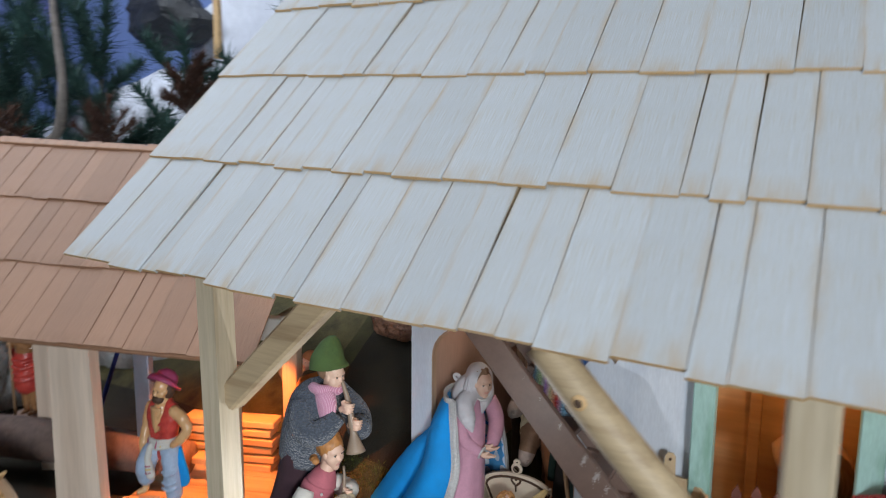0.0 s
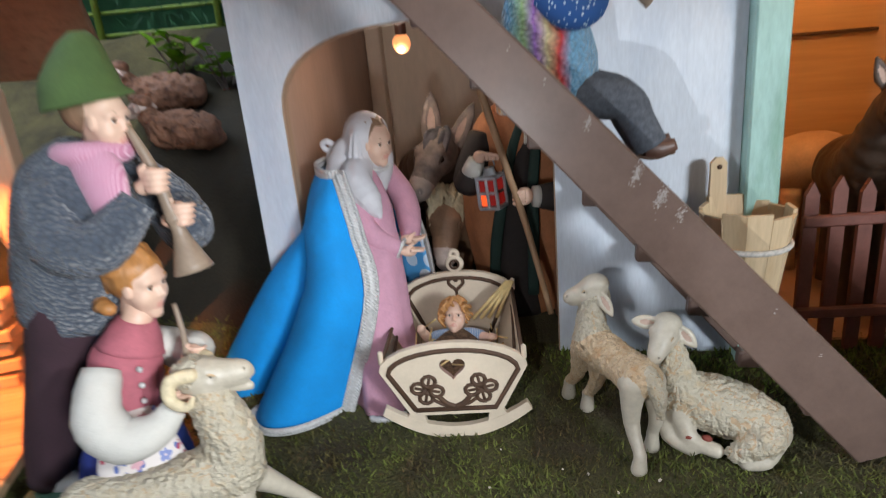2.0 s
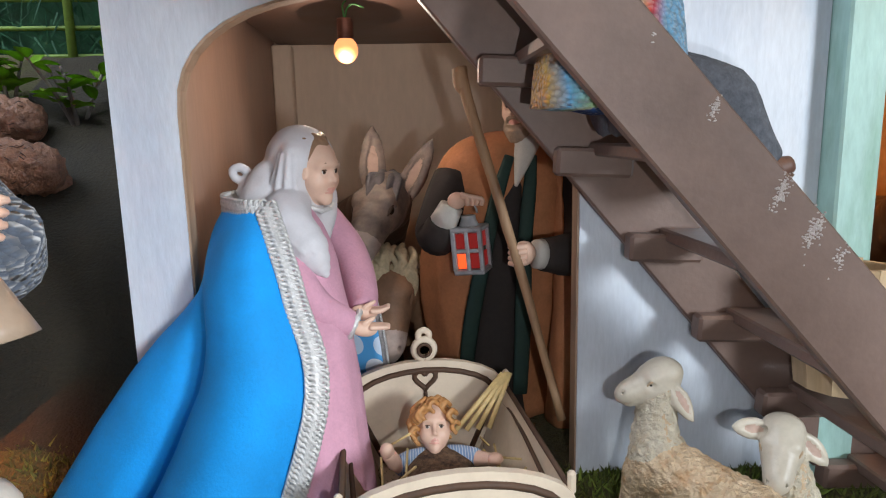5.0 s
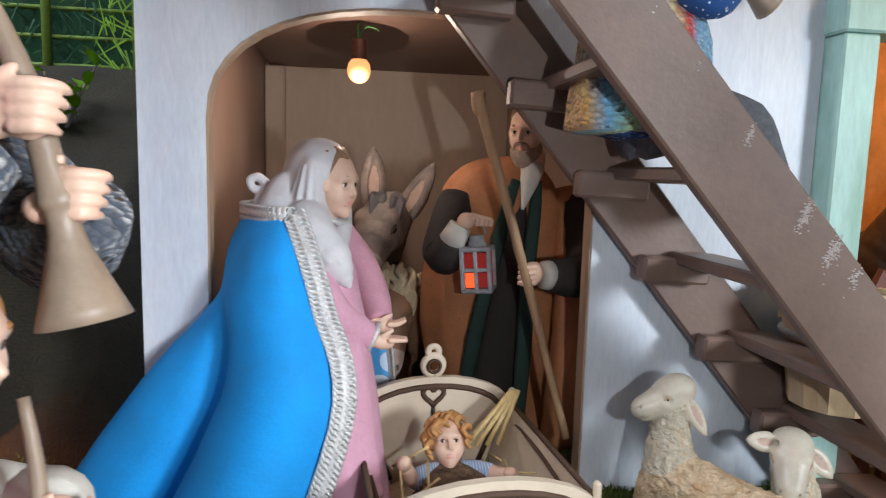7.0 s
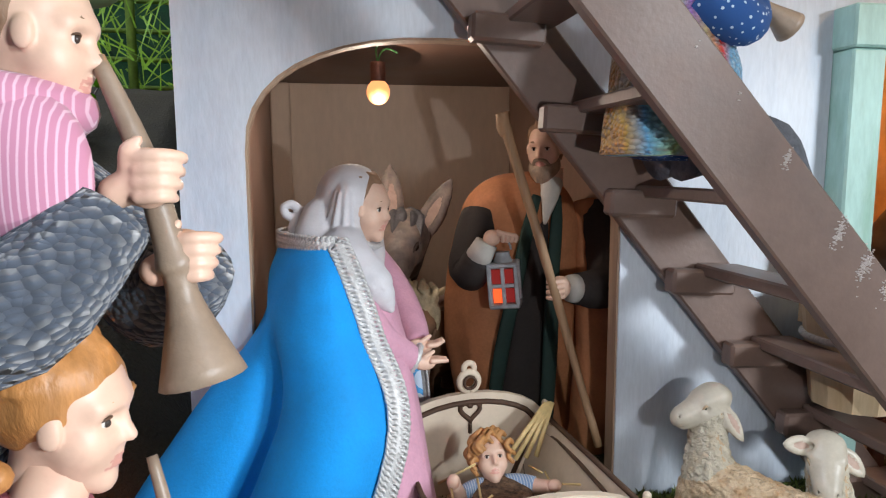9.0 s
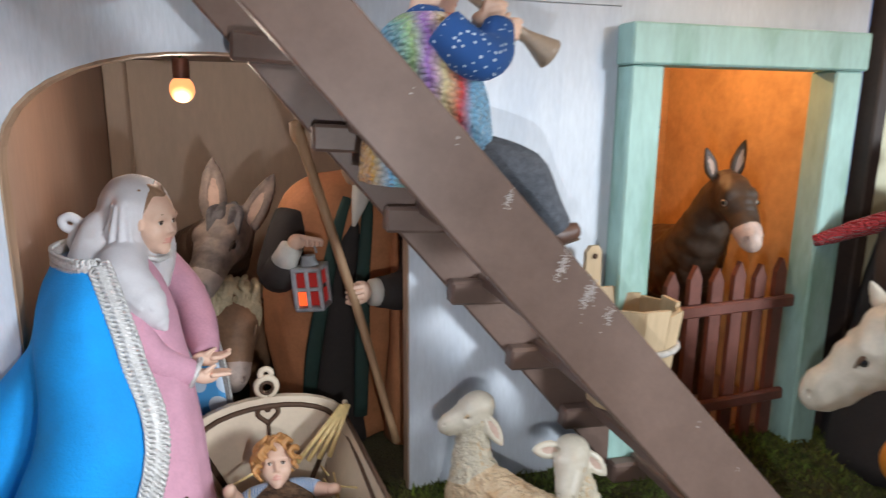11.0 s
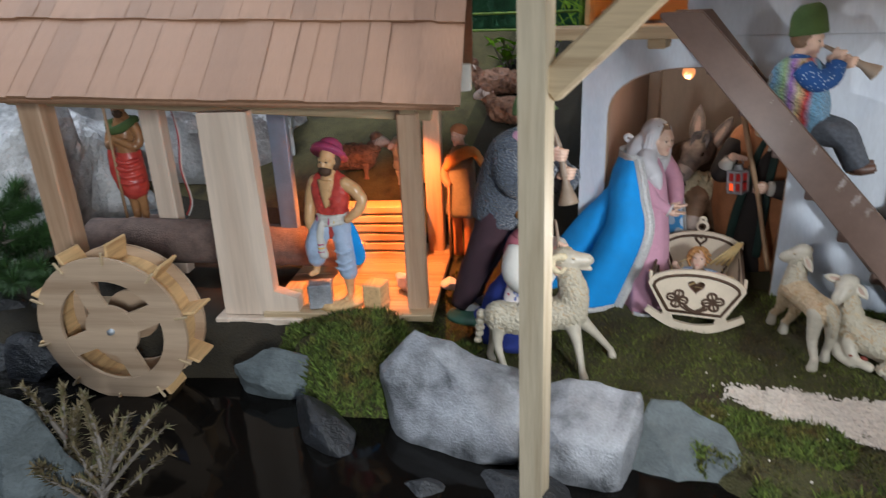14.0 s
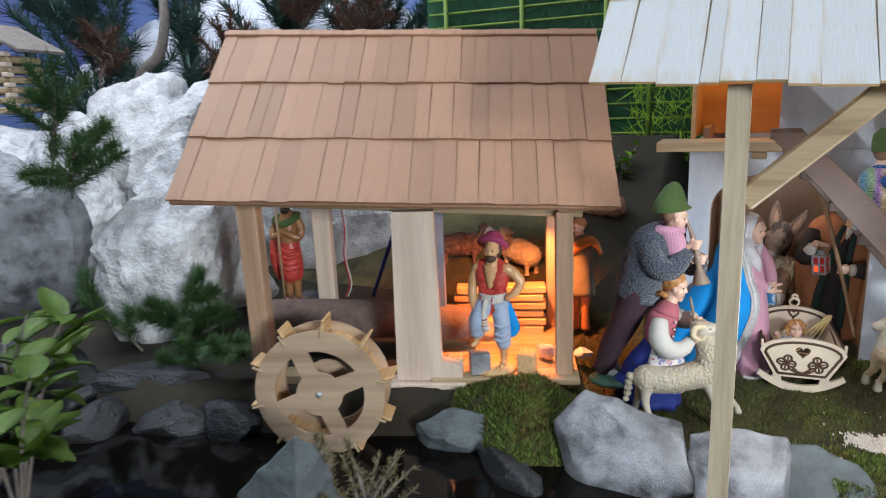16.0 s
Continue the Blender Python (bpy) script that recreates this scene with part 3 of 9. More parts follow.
def boxed(name, c, size, m, parent=None, rot=(0, 0, 0), bevel=0.0012, label=""):
    s = Shape()
    s.box(c, size, m, rot, bevel)
    return s.make(name, parent, label, (0, 0, 0) if parent else tuple(c))


def figure(shape, name, origin, label, category="figurine", group=""):
    return tagged(shape.make(name, None, "", origin), label, category, group)


def smooth01(a, b, x):
    t = max(0.0, min(1.0, (x - a) / (b - a)))
    return t * t * (3 - 2 * t)


# ---- ground, pond, path ----
SHORE = [(-3.0, -0.55), (-1.2, -0.42), (-0.9, -0.40), (-0.62, -0.335), (-0.47, -0.270), (-0.43, -0.285), (-0.37, -0.300), (-0.30, -0.290), (-0.10, -0.245), (0.0, -0.275), (0.06, -0.42), (0.14, -0.8), (3.0, -3.0)]


def shore(x):
    for (x0, y0), (x1, y1) in zip(SHORE, SHORE[1:]):
        if x <= x1:
            return y0 + (y1 - y0) * (x - x0) / (x1 - x0)
    return -3.0


def ground_height(x, y):
    z = 0.004 * noise.noise(Vector((x * 14, y * 14, 0.3))) + 0.002 * noise.noise(Vector((x * 60, y * 60, 1.3)))
    z -= (0.022 * smooth01(0.0, 0.10, -y) + 0.008 * smooth01(0.10, 0.20, -y)) * smooth01(-0.37, -0.29, x)
    z -= 0.10 * smooth01(0.0, 0.07, shore(x) - y)
    z += 0.012 * smooth01(0.08, 0.02, math.hypot(x + 0.375, y + 0.255))
    hill = smooth01(-0.21, -0.30, x) * max(0.0, y + 0.02) * 0.64
    return z - 0.004 + min(hill, 0.27)


s = Shape()
NX, NY = 150, 110
xs = [-2.4 + 3.6 * (0.5 + 0.5 * (abs(u) ** 1.6) * (1 if u > 0 else -1)) + 0.3 for u in [2 * i / NX - 1 for i in range(NX + 1)]]
ys = [-1.5 + 3.0 * (0.5 + 0.5 * (abs(u) ** 1.4) * (1 if u > 0 else -1)) + 0.1 for u in [2 * j / NY - 1 for j in range(NY + 1)]]
grid = [[s.bm.verts.new((x, y, ground_height(x, y))) for x in xs] for y in ys]
s.paint([s.bm.faces.new((grid[j][i], grid[j][i + 1], grid[j + 1][i + 1], grid[j + 1][i])) for j in range(NY) for i in range(NX)], M_MOSS)
s.paint([f for f in s.bm.faces if f.calc_center_median().y > 0.02 and -0.43 < f.calc_center_median().x < -0.2], M_HILL)
# behind the mill the hill is set lighter and more olive
s.paint([f for f in s.bm.faces if f.calc_center_median().x < -0.47 and f.calc_center_median().y > 0.02], M_OLIVE)
s.paint([f for f in s.bm.faces if f.calc_center_median().x < -0.47 and f.calc_center_median().y <= 0.02], M_HILL)
tagged(s.make("ground"), "dark green and brown moss covering the display table", "moss ground", kind="structure")

s = Shape()
s.box((-0.9, -0.85, -0.062), (3.0, 1.3, 0.02), M_WATER, bevel=0)
tagged(s.make("water"), "dark still pond water below the mill wheel", "water", kind="structure")


def tufts(name, count, inside, m, size, label, seed, lean=1.3):
    """Moss: many small blades in one mesh."""
    rnd = random.Random(seed)
    s, made = Shape(), 0
    verts, faces = [], []
    while made < count:
        x, y = inside(rnd)
        if x is None:
            continue
        made += 1
        z = ground_height(x, y) - 0.001
        h = size * rnd.uniform(0.4, 1.0) * rnd.uniform(0.7, 1.6)
        a, b = rnd.uniform(0, 6.283), rnd.uniform(0, lean)
        tip = (x + h * b * math.cos(a), y + h * b * math.sin(a), z + h)
        w = h * 0.2
        c = rnd.uniform(0, 6.283)
        k = len(verts)
        for q in range(3):
            verts.append((x + w * math.cos(c + q * 2.094), y + w * math.sin(c + q * 2.094), z))
        verts.append(tip)
        faces += [(k, k + 1, k + 3), (k + 1, k + 2, k + 3), (k + 2, k, k + 3)]
    me = bpy.data.meshes.new(name)
    me.from_pydata(verts, [], faces)
    me.materials.append(m)
    return tagged(new(name, me), label, "moss", kind="stuff")


FAR = [(-0.04, -0.168), (0.026, -0.149), (0.10, -0.143), (0.17, -0.155), (0.24, -0.165), (0.30, -0.190), (0.60, -0.33)]
NEAR = [(-0.04, -0.196), (0.0, -0.200), (0.05, -0.204), (0.093, -0.217), (0.118, -0.250), (0.16, -0.300), (0.60, -0.55)]


def along(line, x):
    for (x0, y0), (x1, y1) in zip(line, line[1:]):
        if x <= x1:
            return y0 + (y1 - y0) * (x - x0) / (x1 - x0)
    return line[-1][1]


def on_path(x, y):
    w = 0.010 * noise.noise(Vector((x * 30, y * 30, 5.0))) + 0.004 * noise.noise(Vector((x * 90, y * 90, 5.0)))
    return -0.032 + w < x < 0.60 and along(NEAR, x) + w < y < along(FAR, x) + w


def lawn(rnd):
    x, y = rnd.uniform(-0.36, 0.42), rnd.uniform(-0.42, 0.02)
    if y < shore(x) - 0.01 or on_path(x, y):
        return None, None
    return x, y


def bank(rnd):
    x, y = rnd.uniform(-0.46, -0.27), rnd.uniform(-0.36, -0.19)
    if noise.noise(Vector((x * 25, y * 25, 2.0))) < -0.35 or ground_height(x, y) < -0.052 or (y + 0.194) > 0.374 * (x + 0.335) - 0.012 or x > -0.29 and y < -0.24:
        return None, None
    return x, y


def front_bank(rnd):
    x, y = rnd.uniform(-0.05, 0.15), rnd.uniform(-0.33, -0.20)
    if on_path(x, y) or noise.noise(Vector((x * 20, y * 20, 7.0))) < -0.1:
        return None, None
    return x, y


def wall_foot(rnd):
    x, y = rnd.uniform(0.0, 0.36), rnd.uniform(-0.06, 0.0)
    if rnd.random() > smooth01(-0.07, 0.0, y):
        return None, None
    return x, y


tufts("moss_lawn", 60000, lawn, M_MOSSTUFT, 0.0040, "low dark green moss with brown patches", 1)
tufts("moss_bank", 17000, bank, M_GREENTUFT, 0.0065, "bright green moss clumps on the pond bank", 2)
tufts("moss_mound", 9000, front_bank, M_GREENTUFT, 0.0055, "green moss mound beside the gravel path", 3)
tufts("moss_edge", 4200, wall_foot, M_GREENTUFT, 0.0052, "green moss along the foot of the wall", 4)

rnd = random.Random(5)
verts, faces = [], []
s = Shape()
ico = bmesh.new()
bmesh.ops.create_icosphere(ico, subdivisions=1, radius=1.0)
ico_v = [v.co.copy() for v in ico.verts]
ico.verts.ensure_lookup_table()
ico_f = [tuple(v.index for v in f.verts) for f in ico.faces]
ico.free()
made = 0
while made < 13000:
    x, y = rnd.uniform(-0.05, 0.46), rnd.uniform(-0.45, -0.09)
    if not on_path(x, y) and rnd.random() > 0.004:
        continue
    if not on_path(x, y) and (y < shore(x) or y < -0.30):
        continue
    made += 1
    r = rnd.uniform(0.0005, 0.0014)
    k = len(verts)
    turn = Euler((rnd.uniform(0, 6), rnd.uniform(0, 6), rnd.uniform(0, 6))).to_matrix()
    z = ground_height(x, y) + rnd.uniform(0.001, 0.0026)
    for v in ico_v:
        q = turn @ Vector((v.x * r * 1.3, v.y * r, v.z * r * 0.8))
        verts.append((x + q.x, y + q.y, z + q.z))
    faces += [tuple(k + i for i in f) for f in ico_f]
me = bpy.data.meshes.new("gravel")
me.from_pydata(verts, [], faces)
me.materials.append(M_GRAVEL)
tagged(new("gravel", me), "fine white gravel strewn as a path over the moss", "gravel path", kind="stuff")

# packed bed under the loose gravel
s = Shape()
cells = {}
for i in range(90):
    for j in range(60):
        x, y = -0.05 + i * 0.0062, -0.47 + j * 0.0058
        if on_path(x, y):
            cells[i, j] = s.bm.verts.new((x, y, ground_height(x, y) + 0.0016))
s.paint([s.bm.faces.new((cells[i, j], cells[i + 1, j], cells[i + 1, j + 1], cells[i, j + 1])) for i, j in cells if (i + 1, j) in cells and (i + 1, j + 1) in cells and (i, j + 1) in cells], M_GRAVEL)
tagged(s.make("path"), "bed of pale gravel between moss banks", "gravel path", kind="structure")


def rock(name, c, r, m, label, seed, rot=(0, 0, 0), amp=0.35, cut=0.75, sub=4):
    """A broken stone: flattened facets and a rough surface."""
    bm = bmesh.new()
    bmesh.ops.create_icosphere(bm, subdivisions=sub, radius=1.0)
    rn = random.Random(seed)
    planes = [(Vector((rn.uniform(-1, 1), rn.uniform(-1, 1), rn.uniform(-0.6, 1))).normalized(), rn.uniform(cut - 0.2, cut + 0.1)) for _ in range(14)]
    for v in bm.verts:
        for n, d in planes:
            k = v.co.dot(n) - d
            if k > 0:
                v.co -= n * k * 0.92
        v.co *= 1 + amp * 0.25 * noise.noise(v.co * 1.7 + Vector((seed, 0, 0))) + amp * 0.12 * noise.noise(v.co * 5 + Vector((0, seed, 0))) + amp * 0.05 * noise.noise(v.co * 13 + Vector((0, 0, seed)))
    bmesh.ops.scale(bm, vec=Vector(r), verts=bm.verts)
    bmesh.ops.rotate(bm, cent=(0, 0, 0), matrix=Euler([radians(a) for a in rot]).to_matrix(), verts=bm.verts)
    me = bpy.data.meshes.new(name)
    bm.to_mesh(me)
    bm.free()
    for p in me.polygons:
        p.use_smooth = False
    me.materials.append(m)
    ob = new(name, me)
    ob.location = c
    return tagged(ob, label, "rock")


def stone(name, corners, m, label, seed, amp=0.0040, cuts=6):
    """A broken stone: the hull of a few corners, chipped and roughened."""
    c = sum((Vector(p) for p in corners), Vector()) / len(corners)
    bm = bmesh.new()
    for p in corners:
        bm.verts.new(Vector(p) - c)
    bmesh.ops.convex_hull(bm, input=bm.verts)
    bmesh.ops.triangulate(bm, faces=bm.faces)
    for _ in range(cuts):
        long = [e for e in bm.edges if e.calc_length() > 0.0042]
        if long:
            bmesh.ops.subdivide_edges(bm, edges=long, cuts=1)
            bmesh.ops.triangulate(bm, faces=bm.faces)
    for _ in range(1):
        bmesh.ops.smooth_vert(bm, verts=bm.verts, factor=0.35, use_axis_x=True, use_axis_y=True, use_axis_z=True)
    bm.normal_update()
    o = Vector((seed * 3.1, seed, 0))
    for v in bm.verts:
        v.co += v.normal * (amp * (0.5 - 2.0 * abs(noise.noise(v.co * 17 + o))) + 0.28 * amp * noise.noise(v.co * 60 + o) + 0.13 * amp * noise.noise(v.co * 210 + o))
    me = bpy.data.meshes.new(name)
    bm.to_mesh(me)
    bm.free()
    me.materials.append(m)
    for p in me.polygons:
        p.use_smooth = True
    ob = new(name, me)
    ob.location = c
    return tagged(ob, label, "rock")


stone("boulder", [(-0.293, -0.290, 0.037), (-0.266, -0.284, 0.024), (-0.325, -0.306, -0.002), (-0.312, -0.318, -0.006), (-0.192, -0.272, 0.004), (-0.188, -0.292, -0.002), (-0.290, -0.336, -0.045), (-0.240, -0.342, -0.068), (-0.172, -0.338, -0.036), (-0.165, -0.300, -0.07), (-0.31, -0.26, -0.07), (-0.30, -0.33, -0.075), (-0.18, -0.25, -0.06)], M_ROCK, "pale grey broken stone on the pond edge", 3)
stone("boulder", [(-0.184, -0.278, -0.001), (-0.150, -0.270, -0.003), (-0.125, -0.264, 0.010), (-0.090, -0.268, 0.006), (-0.084, -0.280, -0.006), (-0.092, -0.318, -0.018), (-0.114, -0.334, -0.034), (-0.166, -0.336, -0.044), (-0.140, -0.330, -0.016), (-0.18, -0.335, -0.075), (-0.09, -0.325, -0.075), (-0.09, -0.25, -0.07), (-0.18, -0.25, -0.07)], M_ROCK, "pale grey stone beside the gravel path", 8)
stone("stone_slab", [(-0.084, -0.244, -0.012), (-0.060, -0.240, -0.010), (-0.022, -0.248, -0.020), (0.010, -0.278, -0.050), (0.000, -0.300, -0.075), (-0.078, -0.311, -0.064), (-0.092, -0.292, -0.048), (-0.09, -0.25, -0.07), (0.0, -0.25, -0.075), (-0.08, -0.315, -0.08)], M_SLAB, "flat green-grey stone slab at the water", 12)
rock("pond_stone", (-0.155, -0.360, -0.062), (0.052, 0.030, 0.030), M_DARKROCK, "dark wet stone carrying the roof post", 20)
rock("pond_stone", (-0.235, -0.385, -0.068), (0.040, 0.030, 0.024), M_DARKROCK, "dark wet stone lying in the pond", 22)
rock("pond_stone", (-0.05, -0.385, -0.062), (0.05, 0.03, 0.028), M_DARKROCK, "dark wet stone lying in the pond", 25)
rock("bank_stone", (-0.445, -0.318, -0.035), (0.062, 0.022, 0.030), M_SLAB, "grey stone under the mill's front edge", 31, (0, 0, 18))
rock("bank_stone", (-0.36, -0.355, -0.050), (0.060, 0.024, 0.030), M_DARKROCK, "wet dark stone at the foot of the moss bank", 33, (0, 0, -20))
stone("pond_stone", [(-0.490, -0.550, 0.072), (-0.478, -0.540, 0.062), (-0.468, -0.530, 0.030), (-0.465, -0.530, -0.075), (-0.560, -0.560, 0.004), (-0.580, -0.575, -0.075), (-0.520, -0.515, 0.010), (-0.560, -0.500, -0.075), (-0.480, -0.580, -0.075), (-0.470, -0.500, -0.075)], M_SLAB, "blue-grey stone slab standing in the pond", 17)
rock("path_stone", (0.215, -0.272, -0.030), (0.075, 0.042, 0.024), M_TANSTONE, "flat tan stone at the path's side", 44)
rock("cliff", (-1.02, -0.20, 0.10), (0.13, 0.12, 0.19), M_CLIFF, "white plaster cliff beside the mill", 51, (0, 0, 20), 0.7, 0.8, 5)
rock("cliff", (-1.15, -0.02, 0.20), (0.16, 0.12, 0.23), M_CLIFF, "white plaster cliff with dark crevices", 53, (0, 10, 40), 0.7, 0.8, 5)
rock("cliff", (-1.38, -0.12, 0.14), (0.15, 0.14, 0.22), M_CLIFF, "grey-white craggy plaster cliff beside the fir twigs", 56, (0, 0, 70), 0.7, 0.8, 5)
rock("cliff", (-0.98, 0.12, 0.12), (0.24, 0.10, 0.20), M_CLIFF, "grey-white plaster cliff behind the mill", 58, (0, 0, 10), 0.7, 0.8, 5)
for k, (x, y, z, a, b, c) in enumerate(((-0.735, -0.395, -0.050, 0.060, 0.036, 0.040), (-0.815, -0.415, -0.052, 0.055, 0.034, 0.036), (-0.690, -0.345, -0.030, 0.050, 0.030, 0.034), (-0.790, -0.340, -0.030, 0.060, 0.034, 0.030), (-0.905, -0.450, -0.050, 0.070, 0.040, 0.034), (-0.990, -0.420, -0.035, 0.065, 0.040, 0.036))):
    rock("bank_stone", (x, y, z), (a, b, c), M_DARKROCK, "dark wet stone on the pond's shore", 160 + k, (0, 0, 25 * k))
rock("bank_stone", (-0.88, -0.37, -0.03), (0.12, 0.06, 0.05), M_DARKROCK, "dark stones under the fir twigs", 61, (0, 0, 20))
rock("bank_stone", (-1.10, -0.45, -0.01), (0.16, 0.08, 0.08), M_DARKROCK, "dark stones on the pond's far shore", 63, (0, 0, 20))

# ---- stable house ----
X0, X1, WT = -0.222, 0.300, 0.010


def arch_left(n=10):
    """The arched doorway's outline from the left foot over the crown to the right foot."""
    pts = [(-0.192, -0.02), (-0.192, 0.190)]
    for i in range(1, n):
        a = math.pi / 2 * i / n
        pts.append((-0.096 - 0.096 * math.cos(a) ** 0.85, 0.190 + 0.055 * math.sin(a) ** 0.85))
    pts.append((-0.096, 0.245))
    return pts


house = thing("stable_house", (0, 0, 0), "pale blue limewashed wooden stable with arched doorway", "stable")
left = arch_left()
right = [(-0.192 - x, z) for x, z in left][::-1]
# pier and arch half by half, so that the openings go through
for name, outline in (("pier", [(X0, -0.04)] + left + [(-0.096, 0.276), (X0, 0.276)]), ("wall", [(0.0, -0.04), (0.1225, -0.04), (0.1225, 0.276), (-0.096, 0.276)] + right[:-1]),
                      ("upper_wall", [(-0.114, 0.2765), (0.1225, 0.2765), (0.1225, 0.66), (-0.114, 0.66)]), ("upper_wall", [(0.1226, 0.256), (X1, 0.256), (X1, 0.66), (0.1226, 0.66)]),
                      ("pier", [(0.2865, -0.04), (X1, -0.04), (X1, 0.2555), (0.2865, 0.2555)])):
    s = Shape()
    s.plate(outline, WT, M_WALL)
    s.make(name, house)
# raw ply edge round the doorway
s = Shape()
rim = left + [(-0.192 - x, z) for x, z in left][::-1][1:]
for (xa, za), (xb, zb) in zip(rim, rim[1:]):
    inward = 0.0010
    cx = -0.096
    q = lambda x, z: (x + (inward if x < cx else -inward if x > cx else 0), z - (inward if z > 0.19 else 0))
    (xc, zc), (xd, zd) = q(xa, za), q(xb, zb)
    vs = [s.bm.verts.new(p) for p in ((xa, 0.001, za), (xb, 0.001, zb), (xd, 0.001, zd), (xc, 0.001, zc), (xa, 0.011, za), (xb, 0.011, zb), (xd, 0.011, zd), (xc, 0.011, zc))]
    s.paint([s.bm.faces.new([vs[i] for i in f]) for f in ((0, 1, 2, 3), (7, 6, 5, 4), (3, 2, 6, 7), (0, 4, 5, 1))], M_EDGE, False)
s.make("doorway_edge", house)
for name, c, size, m in (
    ("inner_wall", (-0.203, 0.155, 0.14), (0.008, 0.288, 0.33), M_BROWNWALL), ("inner_wall", (0.030, 0.155, 0.14), (0.008, 0.288, 0.33), M_BROWNWALL),
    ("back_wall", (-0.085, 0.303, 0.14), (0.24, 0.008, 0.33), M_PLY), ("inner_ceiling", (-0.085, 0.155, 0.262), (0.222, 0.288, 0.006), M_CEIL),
    ("inner_floor", (-0.085, 0.155, -0.008), (0.222, 0.288, 0.012), M_MOSS), ("corner_post", (-0.190, 0.290, 0.13), (0.017, 0.017, 0.255), M_PLY),
    ("back_wall", (0.19, 0.203, 0.16), (0.30, 0.008, 0.36), M_ORANGE), ("inner_wall", (0.300, 0.105, 0.16), (0.008, 0.188, 0.36), M_ORANGE),
    ("inner_wall", (0.100, 0.105, 0.16), (0.008, 0.188, 0.36), M_ORANGE), ("inner_ceiling", (0.20, 0.105, 0.300), (0.19, 0.186, 0.006), M_ORANGE),
    ("inner_floor", (0.20, 0.105, -0.008), (0.19, 0.186, 0.012), M_BROWNWALL), ("inner_post", (0.168, 0.190, 0.15), (0.014, 0.012, 0.28), M_ORANGE),
    ("inner_ledge", (0.225, 0.194, 0.205), (0.12, 0.006, 0.003), M_BURN),
):
    boxed(name, c, size, m, house)
# door frame, painted teal, proud of the wall
frame_of = thing("door_frame", (0, 0, 0), "weathered teal painted timber door frame", "door frame", kind="structure")
boxed("jamb", (0.1335, -0.004, 0.110), (0.021, 0.020, 0.268), M_TEAL, frame_of)
boxed("jamb", (0.2755, -0.004, 0.110), (0.021, 0.020, 0.268), M_TEAL, frame_of)
boxed("lintel", (0.2045, -0.005, 0.2555), (0.166, 0.022, 0.0225), M_TEAL, frame_of)
# loft
for name, c, size, m in (
    ("landing_plank", (-0.185, -0.018, 0.283), (0.150, 0.060, 0.013), M_PINEX), ("landing_bracket", (-0.135, -0.028, 0.272), (0.018, 0.036, 0.010), M_PINEX),
    ("loft_wall", (-0.165, 0.10, 0.40), (0.112, 0.006, 0.22), M_ORANGE), ("loft_wall", (-0.219, 0.05, 0.40), (0.006, 0.10, 0.22), M_ORANGE),
    ("loft_wall", (-0.111, 0.055, 0.40), (0.006, 0.09, 0.22), M_ORANGE), ("loft_floor", (-0.165, 0.055, 0.280), (0.112, 0.09, 0.006), M_ORANGE),
    ("loft_beam", (-0.165, 0.004, 0.385), (0.112, 0.012, 0.010), M_ORANGE), ("loft_ceiling", (-0.165, 0.05, 0.515), (0.115, 0.11, 0.006), M_ORANGE),
    ("side_wall", (-0.2195, 0.156, 0.135), (0.005, 0.29, 0.29), M_WALL), ("rear_wall", (0.04, 0.312, 0.33), (0.52, 0.006, 0.66), M_BROWNWALL),
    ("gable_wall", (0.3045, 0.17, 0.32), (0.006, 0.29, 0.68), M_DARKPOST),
):
    boxed(name, c, size, m, house)
boxed("loft_lining", (-0.150, 0.092, 0.418), (0.05, 0.006, 0.018), M_LIME, house, label="lime green strip")

# ---- roofs with loose shingles ----
s = Shape()
vs = []
for x, y, z in ((-0.5, 0, -0.0014), (0.5, 0, -0.0014), (0.5, 1, -0.0004), (-0.5, 1, -0.0004), (-0.5, 0, 0.0012), (0.5, 0, 0.0012), (0.5, 1, 0.0004), (-0.5, 1, 0.0004)):
    vs.append(s.bm.verts.new((x, y, z)))
s.paint([s.bm.faces.new([vs[i] for i in f]) for f in ((3, 2, 1, 0), (4, 5, 6, 7), (1, 2, 6, 5), (3, 0, 4, 7), (2, 3, 7, 6))], M_SHINGLE, False)
s.paint([s.bm.faces.new([vs[i] for i in (0, 1, 5, 4)])], M_BUTT, False)
shingle_pale = s.make("shingle")
shingle_brown_mesh = shingle_pale.data.copy()
shingle_brown_mesh.materials.clear()
shingle_brown_mesh.materials.append(M_BROWNSH)
shingle_brown_mesh.materials.append(M_BROWNBUTT)
for v in shingle_brown_mesh.vertices:
    if v.co.z > 0.001:
        v.co.z = 0.0014
pale_mesh = shingle_pale.data
bpy.data.objects.remove(shingle_pale)


def shingles(parent, mesh, width, rows, step, seed, wmin, wmax, jag):
    """Rows of shingles in the roof's own plane: x along the eave, y up the slope."""
    rn = random.Random(seed)
    for k in range(rows):
        x = 0.0
        while x < width - 0.002:
            w = min(rn.uniform(wmin, wmax), width - x)
            if width - x - w < wmin * 0.6:
                w = width - x
            ob = new("shingle", mesh)
            ob.parent = parent
            ob.matrix_basis = pose(x + w / 2, k * step + rn.uniform(-jag, jag), 0.0022 + rn.uniform(0, 0.0008), -0.9 + rn.uniform(-0.3, 0.2), rn.uniform(-0.6, 0.6), rn.uniform(-0.6, 0.6)) @ Matrix.Diagonal((w - rn.uniform(0.0001, 0.0005), step * 1.12, 1, 1))
            x += w


